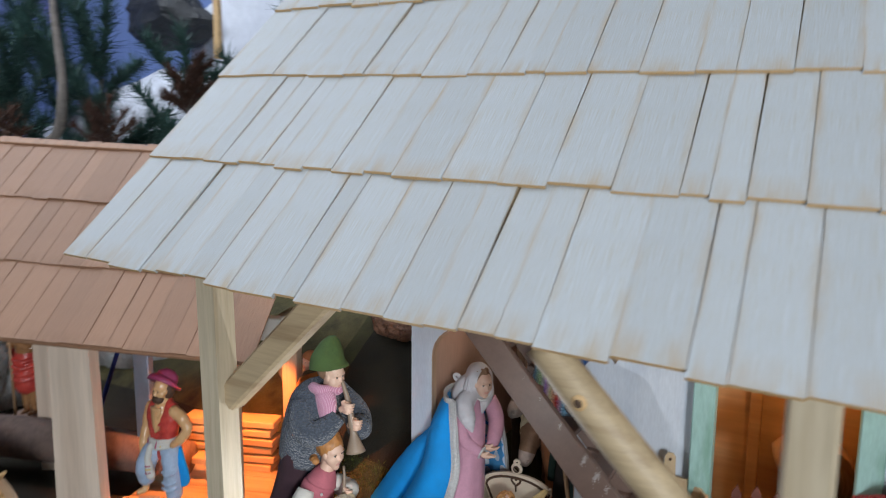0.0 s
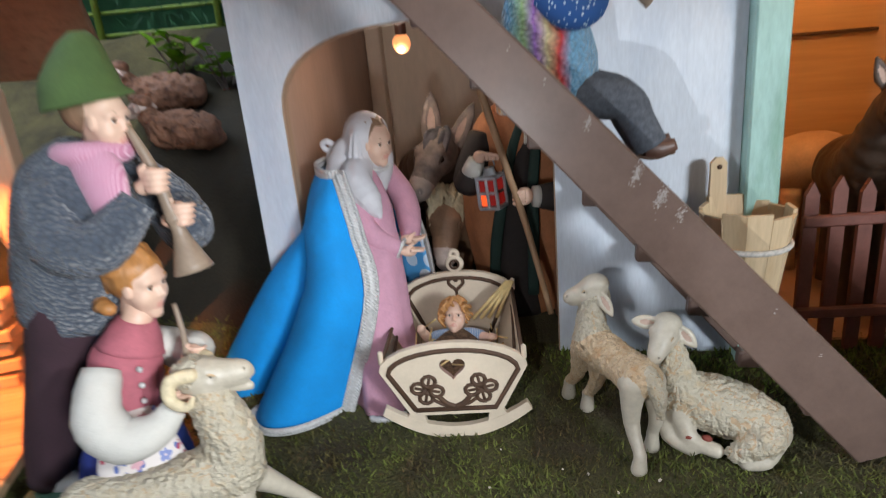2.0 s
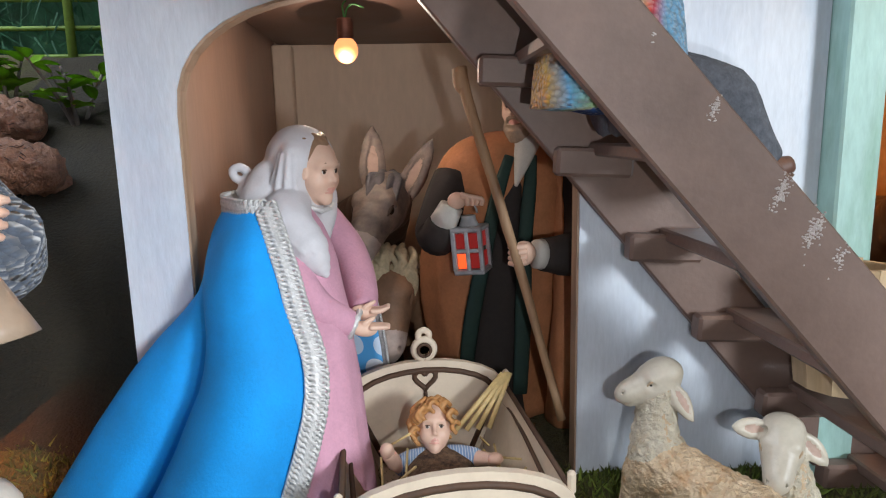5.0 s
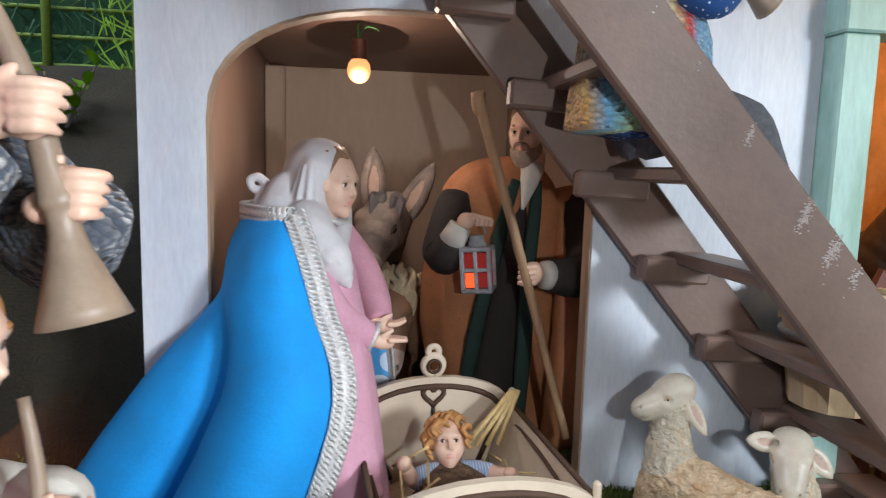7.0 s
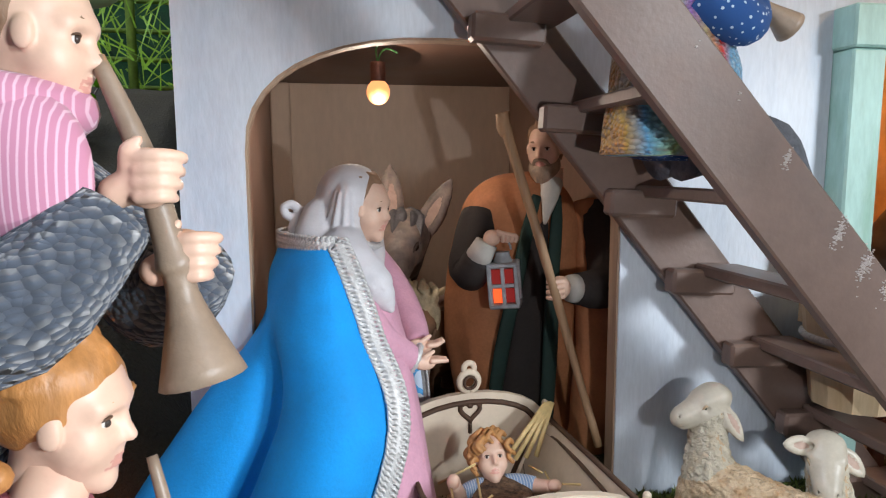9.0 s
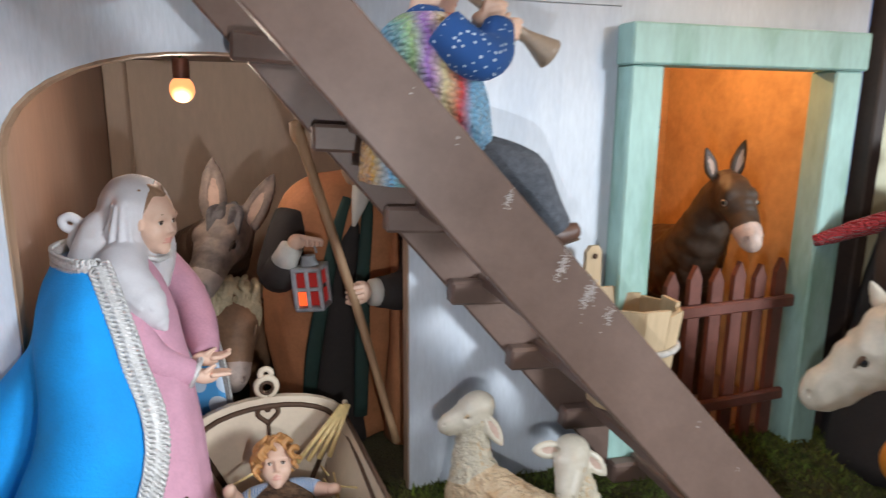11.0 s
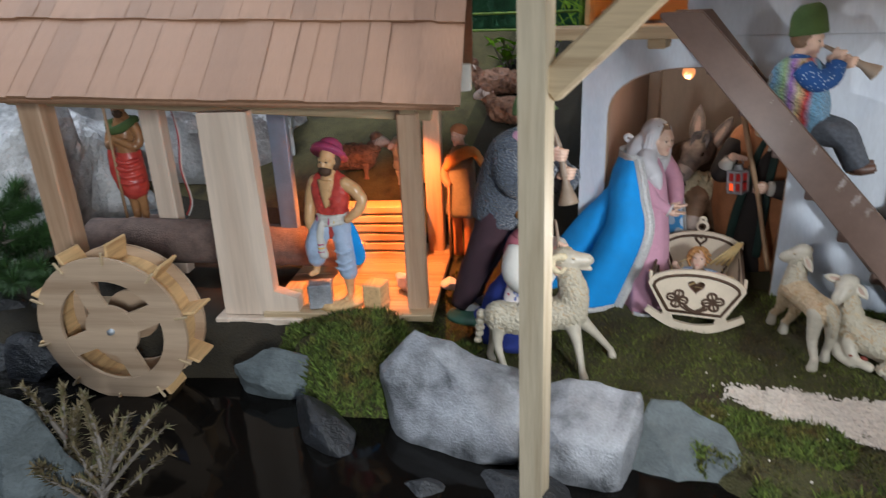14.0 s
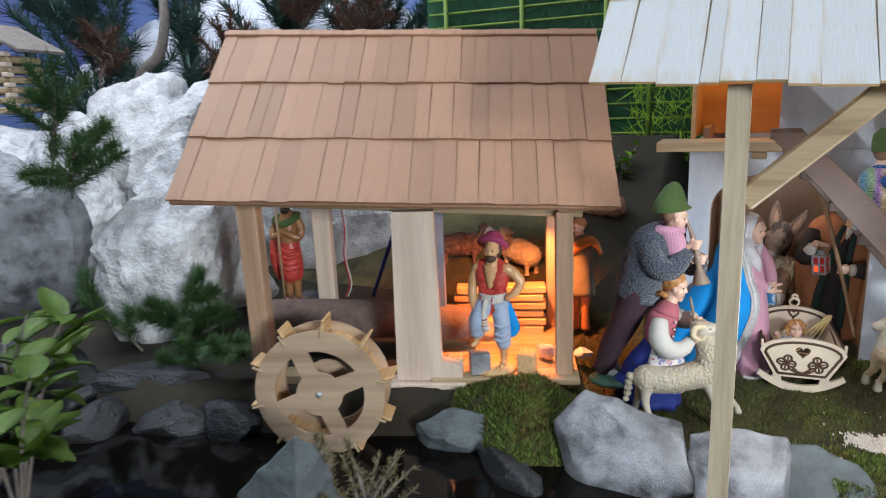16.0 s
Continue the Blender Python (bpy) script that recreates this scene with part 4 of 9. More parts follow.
roof = thing("stable_roof", pose(-0.262, -0.408, 0.366, 44, 0, 0) @ pose(0, 0, 0, 0, 3.4, 0), "pale grey-white wooden shingle roof on pine posts", "roof")
boxed("deck", (0.39, 0.38, -0.004), (0.77, 0.74, 0.006), M_PINEX, roof)
shingles(roof, pale_mesh, 0.78, 7, 0.104, 11, 0.014, 0.040, 0.0022)
posts = thing("roof_posts", (0, 0, 0), "pale pine posts and braces carrying the eave", "post")
s = Shape()
s.tube([(-0.1475, -0.366, -0.05), (-0.1480, -0.367, 0.15), (-0.1490, -0.369, 0.362)], [(0.0125, 0.0125)] * 3, M_PINE, 4, side=(1, 1, 0))
s.bm.faces.ensure_lookup_table()
for f in s.bm.faces:
    f.smooth = False
bmesh.ops.bevel(s.bm, geom=[e for e in s.bm.edges if len(e.link_faces) == 2 and e.calc_face_angle(0) > 1.0], offset=0.0018, segments=2, affect="EDGES")
s.make("post", posts)
boxed("brace", (-0.093, -0.364, 0.312), (0.135, 0.015, 0.019), M_PINEX, posts, (0, -43, 0), 0.002)
boxed("post", (0.2235, -0.365, 0.155), (0.021, 0.021, 0.40), M_PINE, posts, bevel=0.002)
s = Shape()
s.tube([(0.104, -0.380, 0.350), (0.132, -0.380, 0.320), (0.178, -0.377, 0.272), (0.218, -0.372, 0.230)], [0.0095, 0.010, 0.0098, 0.0100], M_PINEX, 14)
s.ball((0.127, -0.3895, 0.326), (0.0042, 0.0016, 0.0042), M_BUTT, (0, 0, 0), 10)
s.ball((0.127, -0.3907, 0.326), (0.0022, 0.0012, 0.0022), M_BURN, (0, 0, 0), 8)
s.make("brace", posts, "round knotty brace")
boxed("eave_beam", (0.11, -0.352, 0.356), (0.74, 0.018, 0.016), M_PINEX, posts, (0, 3.4, 0), 0.002)

# ---- stairs ----
stairs = thing("stairs", (0, 0, 0), "glossy dark brown painted wooden stairs against the wall", "stairs")
for y, (xa, za), (xb, zb), width in ((-0.014, (-0.112, 0.277), (0.1620, -0.0440), 0.029), (-0.102, (-0.112, 0.287), (0.170, -0.0263), 0.034)):
    d = Vector((xb - xa, 0, zb - za)).normalized()
    n = Vector((-d.z, 0, d.x))
    low0, low1 = Vector((xa, 0, za)), Vector((xb, 0, zb))
    s = Shape()
    up0, up1 = low0 + n * width, low1 + n * width
    s.plate([(low0.x - 0.012, low0.z + 0.012), (low0.x, low0.z), (low1.x, low1.z), (low1.x + 0.014, low1.z + 0.005), (up1.x, up1.z + 0.004), (0.5 * (up0.x + low0.x) + 0.012, 0.303), (low0.x - 0.012, 0.303)], 0.007, M_STAIR, Matrix.Translation((0, y, 0)))
    s.bm.normal_update()
    bmesh.ops.bevel(s.bm, geom=list(s.bm.edges), offset=0.0009, segments=1, affect="EDGES")
    s.rough(0.0004, 90)
    s.make("stringer", stairs)
for q in range(8):
    x, z = -0.0870 + 0.0350 * q, 0.2440 - 0.0410 * q
    boxed("tread", (x + 0.0290, -0.0560, z + 0.0070), (0.025, 0.082, 0.0060), M_STAIR, stairs, (0, 3, 0), 0.001)
    boxed("tread_block", (x + 0.0175, -0.0195, z + 0.0015), (0.036, 0.010, 0.013), M_STAIR, stairs, (0, 3, 0), 0.0015)
s = Shape()
rn = random.Random(9)
# paint chips, with the torch's highlight painted in as more pale spots
for t, w, k in ((0.385, 0.0050, 40), (0.475, 0.0065, 120), (0.520, 0.0070, 140), (0.555, 0.006, 40), (0.31, 0.004, 4), (0.74, 0.002, 3), (0.83, 0.002, 4), (0.25, 0.003, 2)):
    c = low0 + (low1 - low0) * t + n * 0.027
    for _ in range(k):
        p = c + (d * 0.35 - n * 0.94) * (w * rn.gauss(0, 0.45)) + d * (w * 0.30 * rn.gauss(0, 0.7))
        s.ball((p.x, -0.1021, p.z), (rn.uniform(0.0002, 0.0008), 0.00022, rn.uniform(0.0002, 0.0004)), M_CHIP, (0, rn.uniform(-20, 25), 0), 6)
tagged(s.make("paint_chip", stairs, "rubbed whitish paint chips mixed with painted gloss spots"), kind="stuff")

# ---- picket gate and bucket ----
gate = thing("picket_gate", pose(0.214, -0.002, 0, 0, 0, 4), "red-brown painted picket fence closing the lower doorway", "fence")
for k in range(6):
    x = -0.046 + 0.0178 * k
    s = Shape()
    s.plate([(x - 0.0045, -0.012), (x + 0.0045, -0.012), (x + 0.0045, 0.112 + 0.003 * (k % 2)), (x, 0.121 + 0.003 * (k % 2)), (x - 0.0045, 0.112 + 0.003 * (k % 2))], 0.004, M_FENCE)
    s.make("picket", gate)
boxed("rail", (0.001, -0.0028, 0.095), (0.107, 0.005, 0.008), M_FENCE, gate)
boxed("rail", (0.001, -0.0028, 0.028), (0.107, 0.005, 0.008), M_FENCE, gate)

bucket = thing("bucket", (0.118, -0.036, 0.057), "pale wooden stave bucket tied with twine on the wall", "bucket")
for k in range(12):
    a = 2 * math.pi * k / 12
    h = 0.058 + 0.003 * math.sin(5 * k)
    s = Shape()
    w0, w1 = 0.0056, 0.0072
    r0, r1 = 0.0205, 0.0275
    q = lambda r, o, z: (r * math.cos(a) - o * math.sin(a), r * math.sin(a) + o * math.cos(a), z)
    vs = [s.bm.verts.new(p) for p in (q(r0, -w0, 0), q(r0, w0, 0), q(r1, w1, h), q(r1, -w1, h), q(r0 - 0.0025, -w0, 0), q(r0 - 0.0025, w0, 0), q(r1 - 0.0025, w1, h), q(r1 - 0.0025, -w1, h))]
    s.paint([s.bm.faces.new([vs[i] for i in f]) for f in ((0, 1, 2, 3), (7, 6, 5, 4), (0, 3, 7, 4), (2, 1, 5, 6), (3, 2, 6, 7), (1, 0, 4, 5))], M_STAVE, False)
    s.make("stave", bucket)
s = Shape()
s.tube([(0, 0, 0.001), (0, 0, 0.004)], 0.0195, M_STAVE, 18)
s.make("bottom", bucket)
s = Shape()
ring = [(0.0262 * math.cos(radians(10 * k)), 0.0262 * math.sin(radians(10 * k)), 0.036) for k in range(37)]
s.tube(ring, 0.0019, M_TWINE, 7)
s.make("twine_hoop", bucket, "grey twine hoop")
s = Shape()
s.plate([(-0.0065, 0.04), (0.0055, 0.04), (0.0045, 0.083), (0.002, 0.0865), (-0.003, 0.0865), (-0.006, 0.083)], 0.0028, M_STAVE, pose(-0.012, 0.020, 0.0, 0, 0, 8))
# stave is solid here, a dark disc paints the shaded hole
s.tube([(-0.0125, 0.0195, 0.0805), (-0.0125, 0.0190, 0.0805 + 1e-4)], 0.0016, M_BURN, 8)
s.make("ear", bucket, "long stave with a dark disc painted as its handle hole")
boxed("peg", (0.0, 0.028, -0.006), (0.007, 0.017, 0.006), M_PINEX, bucket)


# ---- hanging bulbs ----
def hanging_bulb(c, label, wire=True):
    b = thing("hanging_bulb", c, label, "light bulb", "small bulbs")
    s = Shape()
    s.ball((0, 0, 0), (0.0075, 0.0075, 0.0080), M_BULB, (0, 0, 0), 14)
    s.make("glass_bulb", b)
    s = Shape()
    s.tube([(0, 0, 0.0065 + 0.0008 * k) for k in range(16)], [0.0046 if k % 2 else 0.0053 for k in range(16)], M_SOCKET, 12)
    s.make("screw_socket", b, "brown threaded socket")
    if wire:
        s = Shape()
        s.tube([(0, 0, 0.018), (0.002, -0.002, 0.024), (0.006, -0.004, 0.026), (0.012, -0.003, 0.024)], 0.0006, M_WIRE, 6)
        s.tube([(0, 0, 0.018), (-0.001, 0, 0.026), (0.001, 0.002, 0.029)], 0.0006, M_WIRE, 6)
        s.make("wire", b, "thin green wire")
    return b


hanging_bulb((-0.1195, 0.098, 0.2295), "small clear glowing bulb under the stable ceiling")
hanging_bulb((0.207, -0.10, 0.348), "small glowing bulb hanging under the eave")
s = Shape()
s.tube([(0.207, -0.10, 0.370), (0.206, -0.099, 0.50), (0.205, -0.098, 0.62)], 0.0012, M_WIRE, 6)
tagged(s.make("bulb_cable", None, "", (0.207, -0.10, 0.370)), "thin green cable hanging from the roof", "cable")
lamp("stable_bulb", "POINT", pose(-0.1195, 0.088, 0.218), 0.14, (1.0, 0.84, 0.70), 0.0)
lamp("doorway_bulb", "POINT", pose(0.205, 0.07, 0.275), 0.25, (1.0, 0.55, 0.22), 0.0)
lamp("loft_bulb", "POINT", pose(-0.165, 0.045, 0.485), 0.30, (1.0, 0.56, 0.14), 0.0)
lamp("eave_bulb", "POINT", pose(0.207, -0.112, 0.345), 0.24, (1.0, 0.66, 0.38), 0.0)


# ---- modelled figures: limbs and balls that melt into one skin ----
class Sculpt:
    """Modelled clay: round limbs and balls melt into one another and are meshed as one skin."""

    def __init__(self, voxel=0.0009, melt=0.0015):
        self.h, self.k, self.items, self.mats = voxel, melt, [], []

    def _add(self, lo, hi, f, m, k, cut):
        if m is not None and m not in self.mats:
            self.mats.append(m)
        self.items.append((np.array(lo), np.array(hi), f, self.mats.index(m) if m is not None else 0, self.k if k is None else k, cut))

    def limb(self, pts, rad, m, k=None, cut=False, flat=None):
        """Round cones along pts; flat=(axis, factor) makes them thinner along an axis."""
        pts = [Vector(p) for p in pts]
        rad = list(rad) if isinstance(rad, (list, tuple)) else [rad] * len(pts)
        if len(pts) >= 3:
            pts, rr = rounded(pts, rad, 3)
            rad = [r[0] for r in rr]
        P = np.array([tuple(p) for p in pts])
        R = np.array(rad)
        ax = None
        if flat:
            ax = np.array(tuple(Vector(flat[0]).normalized()))

        def f(X):
            d = np.full(X.shape[:-1], 9.0)
            for a, b, ra, rb in zip(P, P[1:], R, R[1:]):
                ba = b - a
                t = np.clip(((X - a) @ ba) / max(1e-12, ba @ ba), 0, 1)
                v = X - a - t[..., None] * ba
                if ax is not None:
                    v = v + (flat[1] - 1) * (v @ ax)[..., None] * ax
                d = np.minimum(d, np.sqrt((v * v).sum(-1)) - (ra + t * (rb - ra)))
            return d
        g = R.max()
        self._add(P.min(0) - g, P.max(0) + g, f, m, k, cut)
        return self

    def ball(self, c, r, m, rot=(0, 0, 0), k=None, cut=False, axes=None):
        r = np.array(r if isinstance(r, (list, tuple)) else (r, r, r), dtype=float)
        q = np.array(axes) if axes is not None else np.array(Euler([radians(a) for a in rot]).to_matrix().transposed())
        c = np.array(tuple(c))

        def f(X):
            p = (X - c) @ q.T
            k0 = np.sqrt(((p / r) ** 2).sum(-1))
            k1 = np.sqrt(((p / (r * r)) ** 2).sum(-1))
            return k0 * (k0 - 1) / np.maximum(k1, 1e-6)
        self._add(c - r.max(), c + r.max(), f, m, k, cut)
        return self

    def put(self, s, wool=(), curl=0.0012, tuft=190.0, groove=None, seed=0.0, deep=0.10, lump=0.0):
        """Mesh the clay into the shape s; wool materials are set in curls."""
        h = self.h
        lo = np.min([i[0] for i in self.items if not i[5]], axis=0) - 4 * h
        hi = np.max([i[1] for i in self.items if not i[5]], axis=0) + 4 * h
        n = np.ceil((hi - lo) / h).astype(int) + 1
        ax = [lo[a] + h * np.arange(n[a]) for a in range(3)]
        D = np.full(tuple(n), 1.0)
        M = np.zeros(tuple(n), dtype=int)
        for a, b, f, m, k, cut in self.items:
            i0 = np.clip(((a - lo - k) / h).astype(int) - 2, 0, n - 1)
            i1 = np.clip(((b - lo + k) / h).astype(int) + 3, 1, n)
            if (i1 <= i0).any():
                continue
            sl = tuple(slice(p, q) for p, q in zip(i0, i1))
            X = np.stack(np.meshgrid(*[ax[q][sl[q]] for q in range(3)], indexing="ij"), -1)
            d, old = f(X), D[sl]
            if cut:
                w = np.clip(0.5 - 0.5 * (old + d) / k, 0, 1)
                D[sl] = old * (1 - w) - d * w + k * w * (1 - w)
                D[sl] = np.where(old > 0.5, old, D[sl])
            else:
                w = np.clip(0.5 + 0.5 * (old - d) / k, 0, 1)
                M[sl] = np.where(d < old, m, M[sl])
                D[sl] = old * (1 - w) + d * w - k * w * (1 - w)
        ins = D < 0
        cnt = sum(ins[x:n[0] - 1 + x, y:n[1] - 1 + y, z:n[2] - 1 + z].astype(int) for x in (0, 1) for y in (0, 1) for z in (0, 1))
        act = (cnt > 0) & (cnt < 8)
        ii = np.argwhere(act)
        idx = np.full(act.shape, -1)
        idx[act] = np.arange(len(ii))
        acc, num = np.zeros((len(ii), 3)), np.zeros(len(ii))
        cor = [np.array((x, y, z)) for x in (0, 1) for y in (0, 1) for z in (0, 1)]
        for a in cor:
            for b in cor:
                if (b - a).sum() == 1 and (b - a).min() >= 0:
                    da, db = D[tuple((ii + a).T)], D[tuple((ii + b).T)]
                    x = (da < 0) != (db < 0)
                    t = np.where(x, da / np.where(x, da - db, 1.0), 0.0)
                    acc += (a + t[:, None] * (b - a)) * x[:, None]
                    num += x
        V = lo + h * (ii + acc / num[:, None])
        quads, qm = [], []
        for a in range(3):
            e1, e2 = np.eye(3, dtype=int)[(a + 1) % 3], np.eye(3, dtype=int)[(a + 2) % 3]
            s0 = [slice(None)] * 3
            s1 = [slice(None)] * 3
            s0[a], s1[a] = slice(0, -1), slice(1, None)
            x = ins[tuple(s0)] != ins[tuple(s1)]
            node_ = np.argwhere(x)
            node_ = node_[(node_[:, (a + 1) % 3] > 0) & (node_[:, (a + 2) % 3] > 0)]
            c4 = np.stack([idx[tuple((node_ - o).T)] for o in (0 * e1, e1, e1 + e2, e2)], 1)
            step = np.eye(3, dtype=int)[a]
            first = ins[tuple(node_.T)]
            inner = np.where(first[:, None], node_, node_ + step)
            quads.append(np.where(first[:, None], c4, c4[:, ::-1]))
            qm.append(M[tuple(inner.T)])
        Q, QM = np.concatenate(quads), np.concatenate(qm)
        ok = Q.min(1) >= 0
        Q, QM = Q[ok], QM[ok]
        me = bpy.data.meshes.new("clay")
        me.from_pydata(V.tolist(), [], Q.tolist())
        mats = list(self.mats)
        if wool or lump:
            N = np.empty(len(V) * 3)
            me.vertex_normals.foreach_get("vector", N)
            N = N.reshape(-1, 3)
            vm = np.zeros(len(V), dtype=int)
            vm[Q.ravel()] = np.repeat(QM, 4)
            is_wool = np.isin(vm, [mats.index(m) for m in wool])
            low = np.zeros(len(V), dtype=bool)
            off = Vector((seed, 2 * seed, 3 * seed))
            for i in range(len(V)):
                p = Vector(V[i])
                if is_wool[i]:
                    q = p * tuft
                    q = Vector((q.x, q.y, q.z * 0.62)) + off + 0.55 * noise.noise_vector(p * tuft * 0.5 + off)
                    d = noise.voronoi(q)[0]
                    e = min(d[1] - d[0], 0.5)
                    V[i] += N[i] * curl * (2.2 * e - 0.5 + 0.5 * noise.noise(p * tuft * 2.6))
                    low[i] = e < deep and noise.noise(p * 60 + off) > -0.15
                elif lump:
                    V[i] += N[i] * lump * noise.noise(p * 120 + off)
            me.vertices.foreach_set("co", V.ravel())
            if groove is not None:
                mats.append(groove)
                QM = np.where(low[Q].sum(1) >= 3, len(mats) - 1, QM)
        slots = np.array([s.slot(m) for m in mats])
        me.polygons.foreach_set("material_index", slots[QM].astype(np.int32))
        me.polygons.foreach_set("use_smooth", np.ones(len(Q), dtype=bool))
        s.bm.from_mesh(me)
        bpy.data.meshes.remove(me)


def bearings(d):
    d = Vector(d).normalized()
    side = d.cross(Vector((0, 0, 1))).normalized()
    return d, side, side.cross(d)


def face_marks(s, c, r, d, skin=None, hair=None, neck=True, brows=None):
    """A modelled head at c that looks along d: skull, cheeks, nose, lips, painted eyes and brows."""
    skin = skin or M_SKIN
    c = Vector(c)
    f, e, u = bearings(d)
    at = lambda x, y, z: c + (f * x + e * y + u * z) * r
    ax = [tuple(f), tuple(e), tuple(u)]
    k = Sculpt(r / 17, r * 0.16)
    k.ball(at(-0.15, 0, 0.36), (1.10 * r, 0.92 * r, 1.06 * r), skin, axes=ax)
    k.ball(at(0.22, 0, -0.34), (0.74 * r, 0.70 * r, 1.00 * r), skin, axes=ax, k=r * 0.3)
    k.ball(at(0.62, 0, -1.14), r * 0.27, skin, k=r * 0.25)
    for q in (-1, 1):
        k.ball(at(0.46, 0.38 * q, -0.36), r * 0.42, skin, k=r * 0.25)
        k.ball(at(0.16, 0.90 * q, -0.02), (0.20 * r, 0.10 * r, 0.30 * r), skin, axes=ax, k=r * 0.06)
    k.limb([at(0.74, -0.50, 0.28), at(0.86, 0, 0.34), at(0.74, 0.50, 0.28)], r * 0.14, skin, r * 0.25)
    for q in (-1, 1):
        k.ball(at(1.00, 0.36 * q, 0.04), (0.20 * r, 0.24 * r, 0.15 * r), skin, axes=ax, k=r * 0.16, cut=True)
    k.limb([at(0.86, 0, 0.18), at(0.98, 0, -0.10), at(1.08, 0, -0.30)], [r * 0.09, r * 0.105, r * 0.125], skin, r * 0.10)
    for q in (-1, 1):
        k.ball(at(0.94, 0.13 * q, -0.36), r * 0.10, skin, k=r * 0.08)
    k.limb([at(0.80, -0.27, -0.71), at(0.94, 0, -0.65), at(0.80, 0.27, -0.71)], r * 0.055, M_LIPS, r * 0.06)
    k.limb([at(0.79, -0.22, -0.80), at(0.90, 0, -0.82), at(0.79, 0.22, -0.80)], r * 0.065, M_LIPS, r * 0.06)
    k.limb([at(0.92, -0.26, -0.745), at(1.02, 0, -0.735), at(0.92, 0.26, -0.745)], r * 0.035, skin, r * 0.05, cut=True)
    if neck:
        k.limb([at(-0.25, 0, -0.6), at(-0.38, 0, -1.9)], [r * 0.58, r * 0.62], skin, r * 0.2)
    k.put(s)
    for q in (-1, 1):
        s.ball(at(0.70, 0.36 * q, 0.03), (r * 0.16, r * 0.16, r * 0.16), M_EYEWHITE, (0, 0, 0), 10)
        s.ball(at(0.825, 0.375 * q, 0.03), (r * 0.075, r * 0.075, r * 0.085), M_IRIS, (0, 0, 0), 8)
        s.tube([at(0.82, 0.20 * q, 0.07), at(0.875, 0.37 * q, 0.125), at(0.74, 0.56 * q, 0.06)], [r * 0.015, r * 0.030, r * 0.015], M_BURN, 6)
        s.tube([at(0.93, 0.17 * q, 0.33), at(0.90, 0.40 * q, 0.40), at(0.72, 0.62 * q, 0.32)], [r * 0.025, r * 0.045, r * 0.02], brows or hair or M_HAIR, 6)


def strands(s, c, r, d, m, count=22, part=0.0, low=-0.5, seed=1, size=1.0):
    """Hair combed from a parting back round the skull."""
    c = Vector(c)
    f, e, u = bearings(d)
    at = lambda x, y, z: c + (f * x + e * y + u * z) * r
    rn = random.Random(seed)
    k = Sculpt(r / 15, r * 0.05)
    k.ball(at(-0.30, 0, 0.46), (1.10 * r * size, 0.98 * r * size, 1.04 * r * size), m, axes=[tuple(f), tuple(e), tuple(u)])
    for i in range(count):
        a = radians(-80 + 160 * i / (count - 1))
        sy, cz = math.sin(a), math.cos(a)
        w = rn.uniform(0.9, 1.1)
        k.limb([at(0.62 - 0.42 * abs(sy), part + 0.55 * sy, 0.72 + 0.45 * cz), at(0.10 - 0.2 * abs(sy), 0.96 * sy, 0.50 + 0.98 * cz * w), at(-0.70, 0.98 * sy, 0.42 + 0.80 * cz), at(-1.05, 0.55 * sy, low + 0.35 * cz)],
               [r * 0.08, r * 0.13 * w, r * 0.14, r * 0.08], m, r * 0.05)
    k.put(s)


def beast_head(k, c, nose, r, m, muzzle, jaw=0.62, brow=0.34, lips=None):
    """A long head from the poll c to the nose, modelled into k."""
    c, nose = Vector(c), Vector(nose)
    d = nose - c
    f, e, u = bearings(d)
    if u.z < 0:
        e, u = -e, -u
    at = lambda x, y, z: c + d * x + (e * y + u * z) * r
    k.limb([at(-0.10, 0, -0.05), at(0.15, 0, 0.04), at(0.48, 0, 0.02), at(0.72, 0, -0.02)], [r * 0.72, r * 0.92, r * 0.74, r * 0.58], m, r * 0.3)
    k.limb([at(0.70, 0, -0.04), at(0.88, 0, -0.04), at(0.97, 0, -0.12)], [r * 0.57, r * 0.56, r * 0.42], muzzle, r * 0.25)
    k.ball(at(0.20, 0, -0.46), r * jaw, m, k=r * 0.3)
    k.limb([at(0.55, 0, -0.50), at(0.88, 0, -0.48)], [r * 0.30, r * 0.28], muzzle, r * 0.2)
    for q in (-1, 1):
        k.ball(at(0.26, 0.52 * q, 0.50), r * brow, m, k=r * 0.2)
        k.ball(at(0.36, 0.92 * q, 0.28), r * 0.20, m, k=r * 0.12, cut=True)
        k.ball(at(0.97, 0.32 * q, 0.16), (r * 0.10, r * 0.10, r * 0.14), muzzle, k=r * 0.08, cut=True)
        k.limb([at(0.70, 0.62 * q, -0.34), at(0.90, 0.52 * q, -0.36), at(1.06, 0.10 * q, -0.40)], r * 0.05, lips or muzzle, r * 0.08, cut=True)
    return at


def beast_eyes(s, at, r, lid, size=0.17):
    for q in (-1, 1):
        s.ball(at(0.34, 0.66 * q, 0.30), r * size, M_EYE, (0, 0, 0), 10)
        s.tube([at(0.26, 0.70 * q, 0.36), at(0.33, 0.80 * q, 0.46), at(0.44, 0.70 * q, 0.30)], [r * 0.04, r * 0.07, r * 0.04], lid, 7)


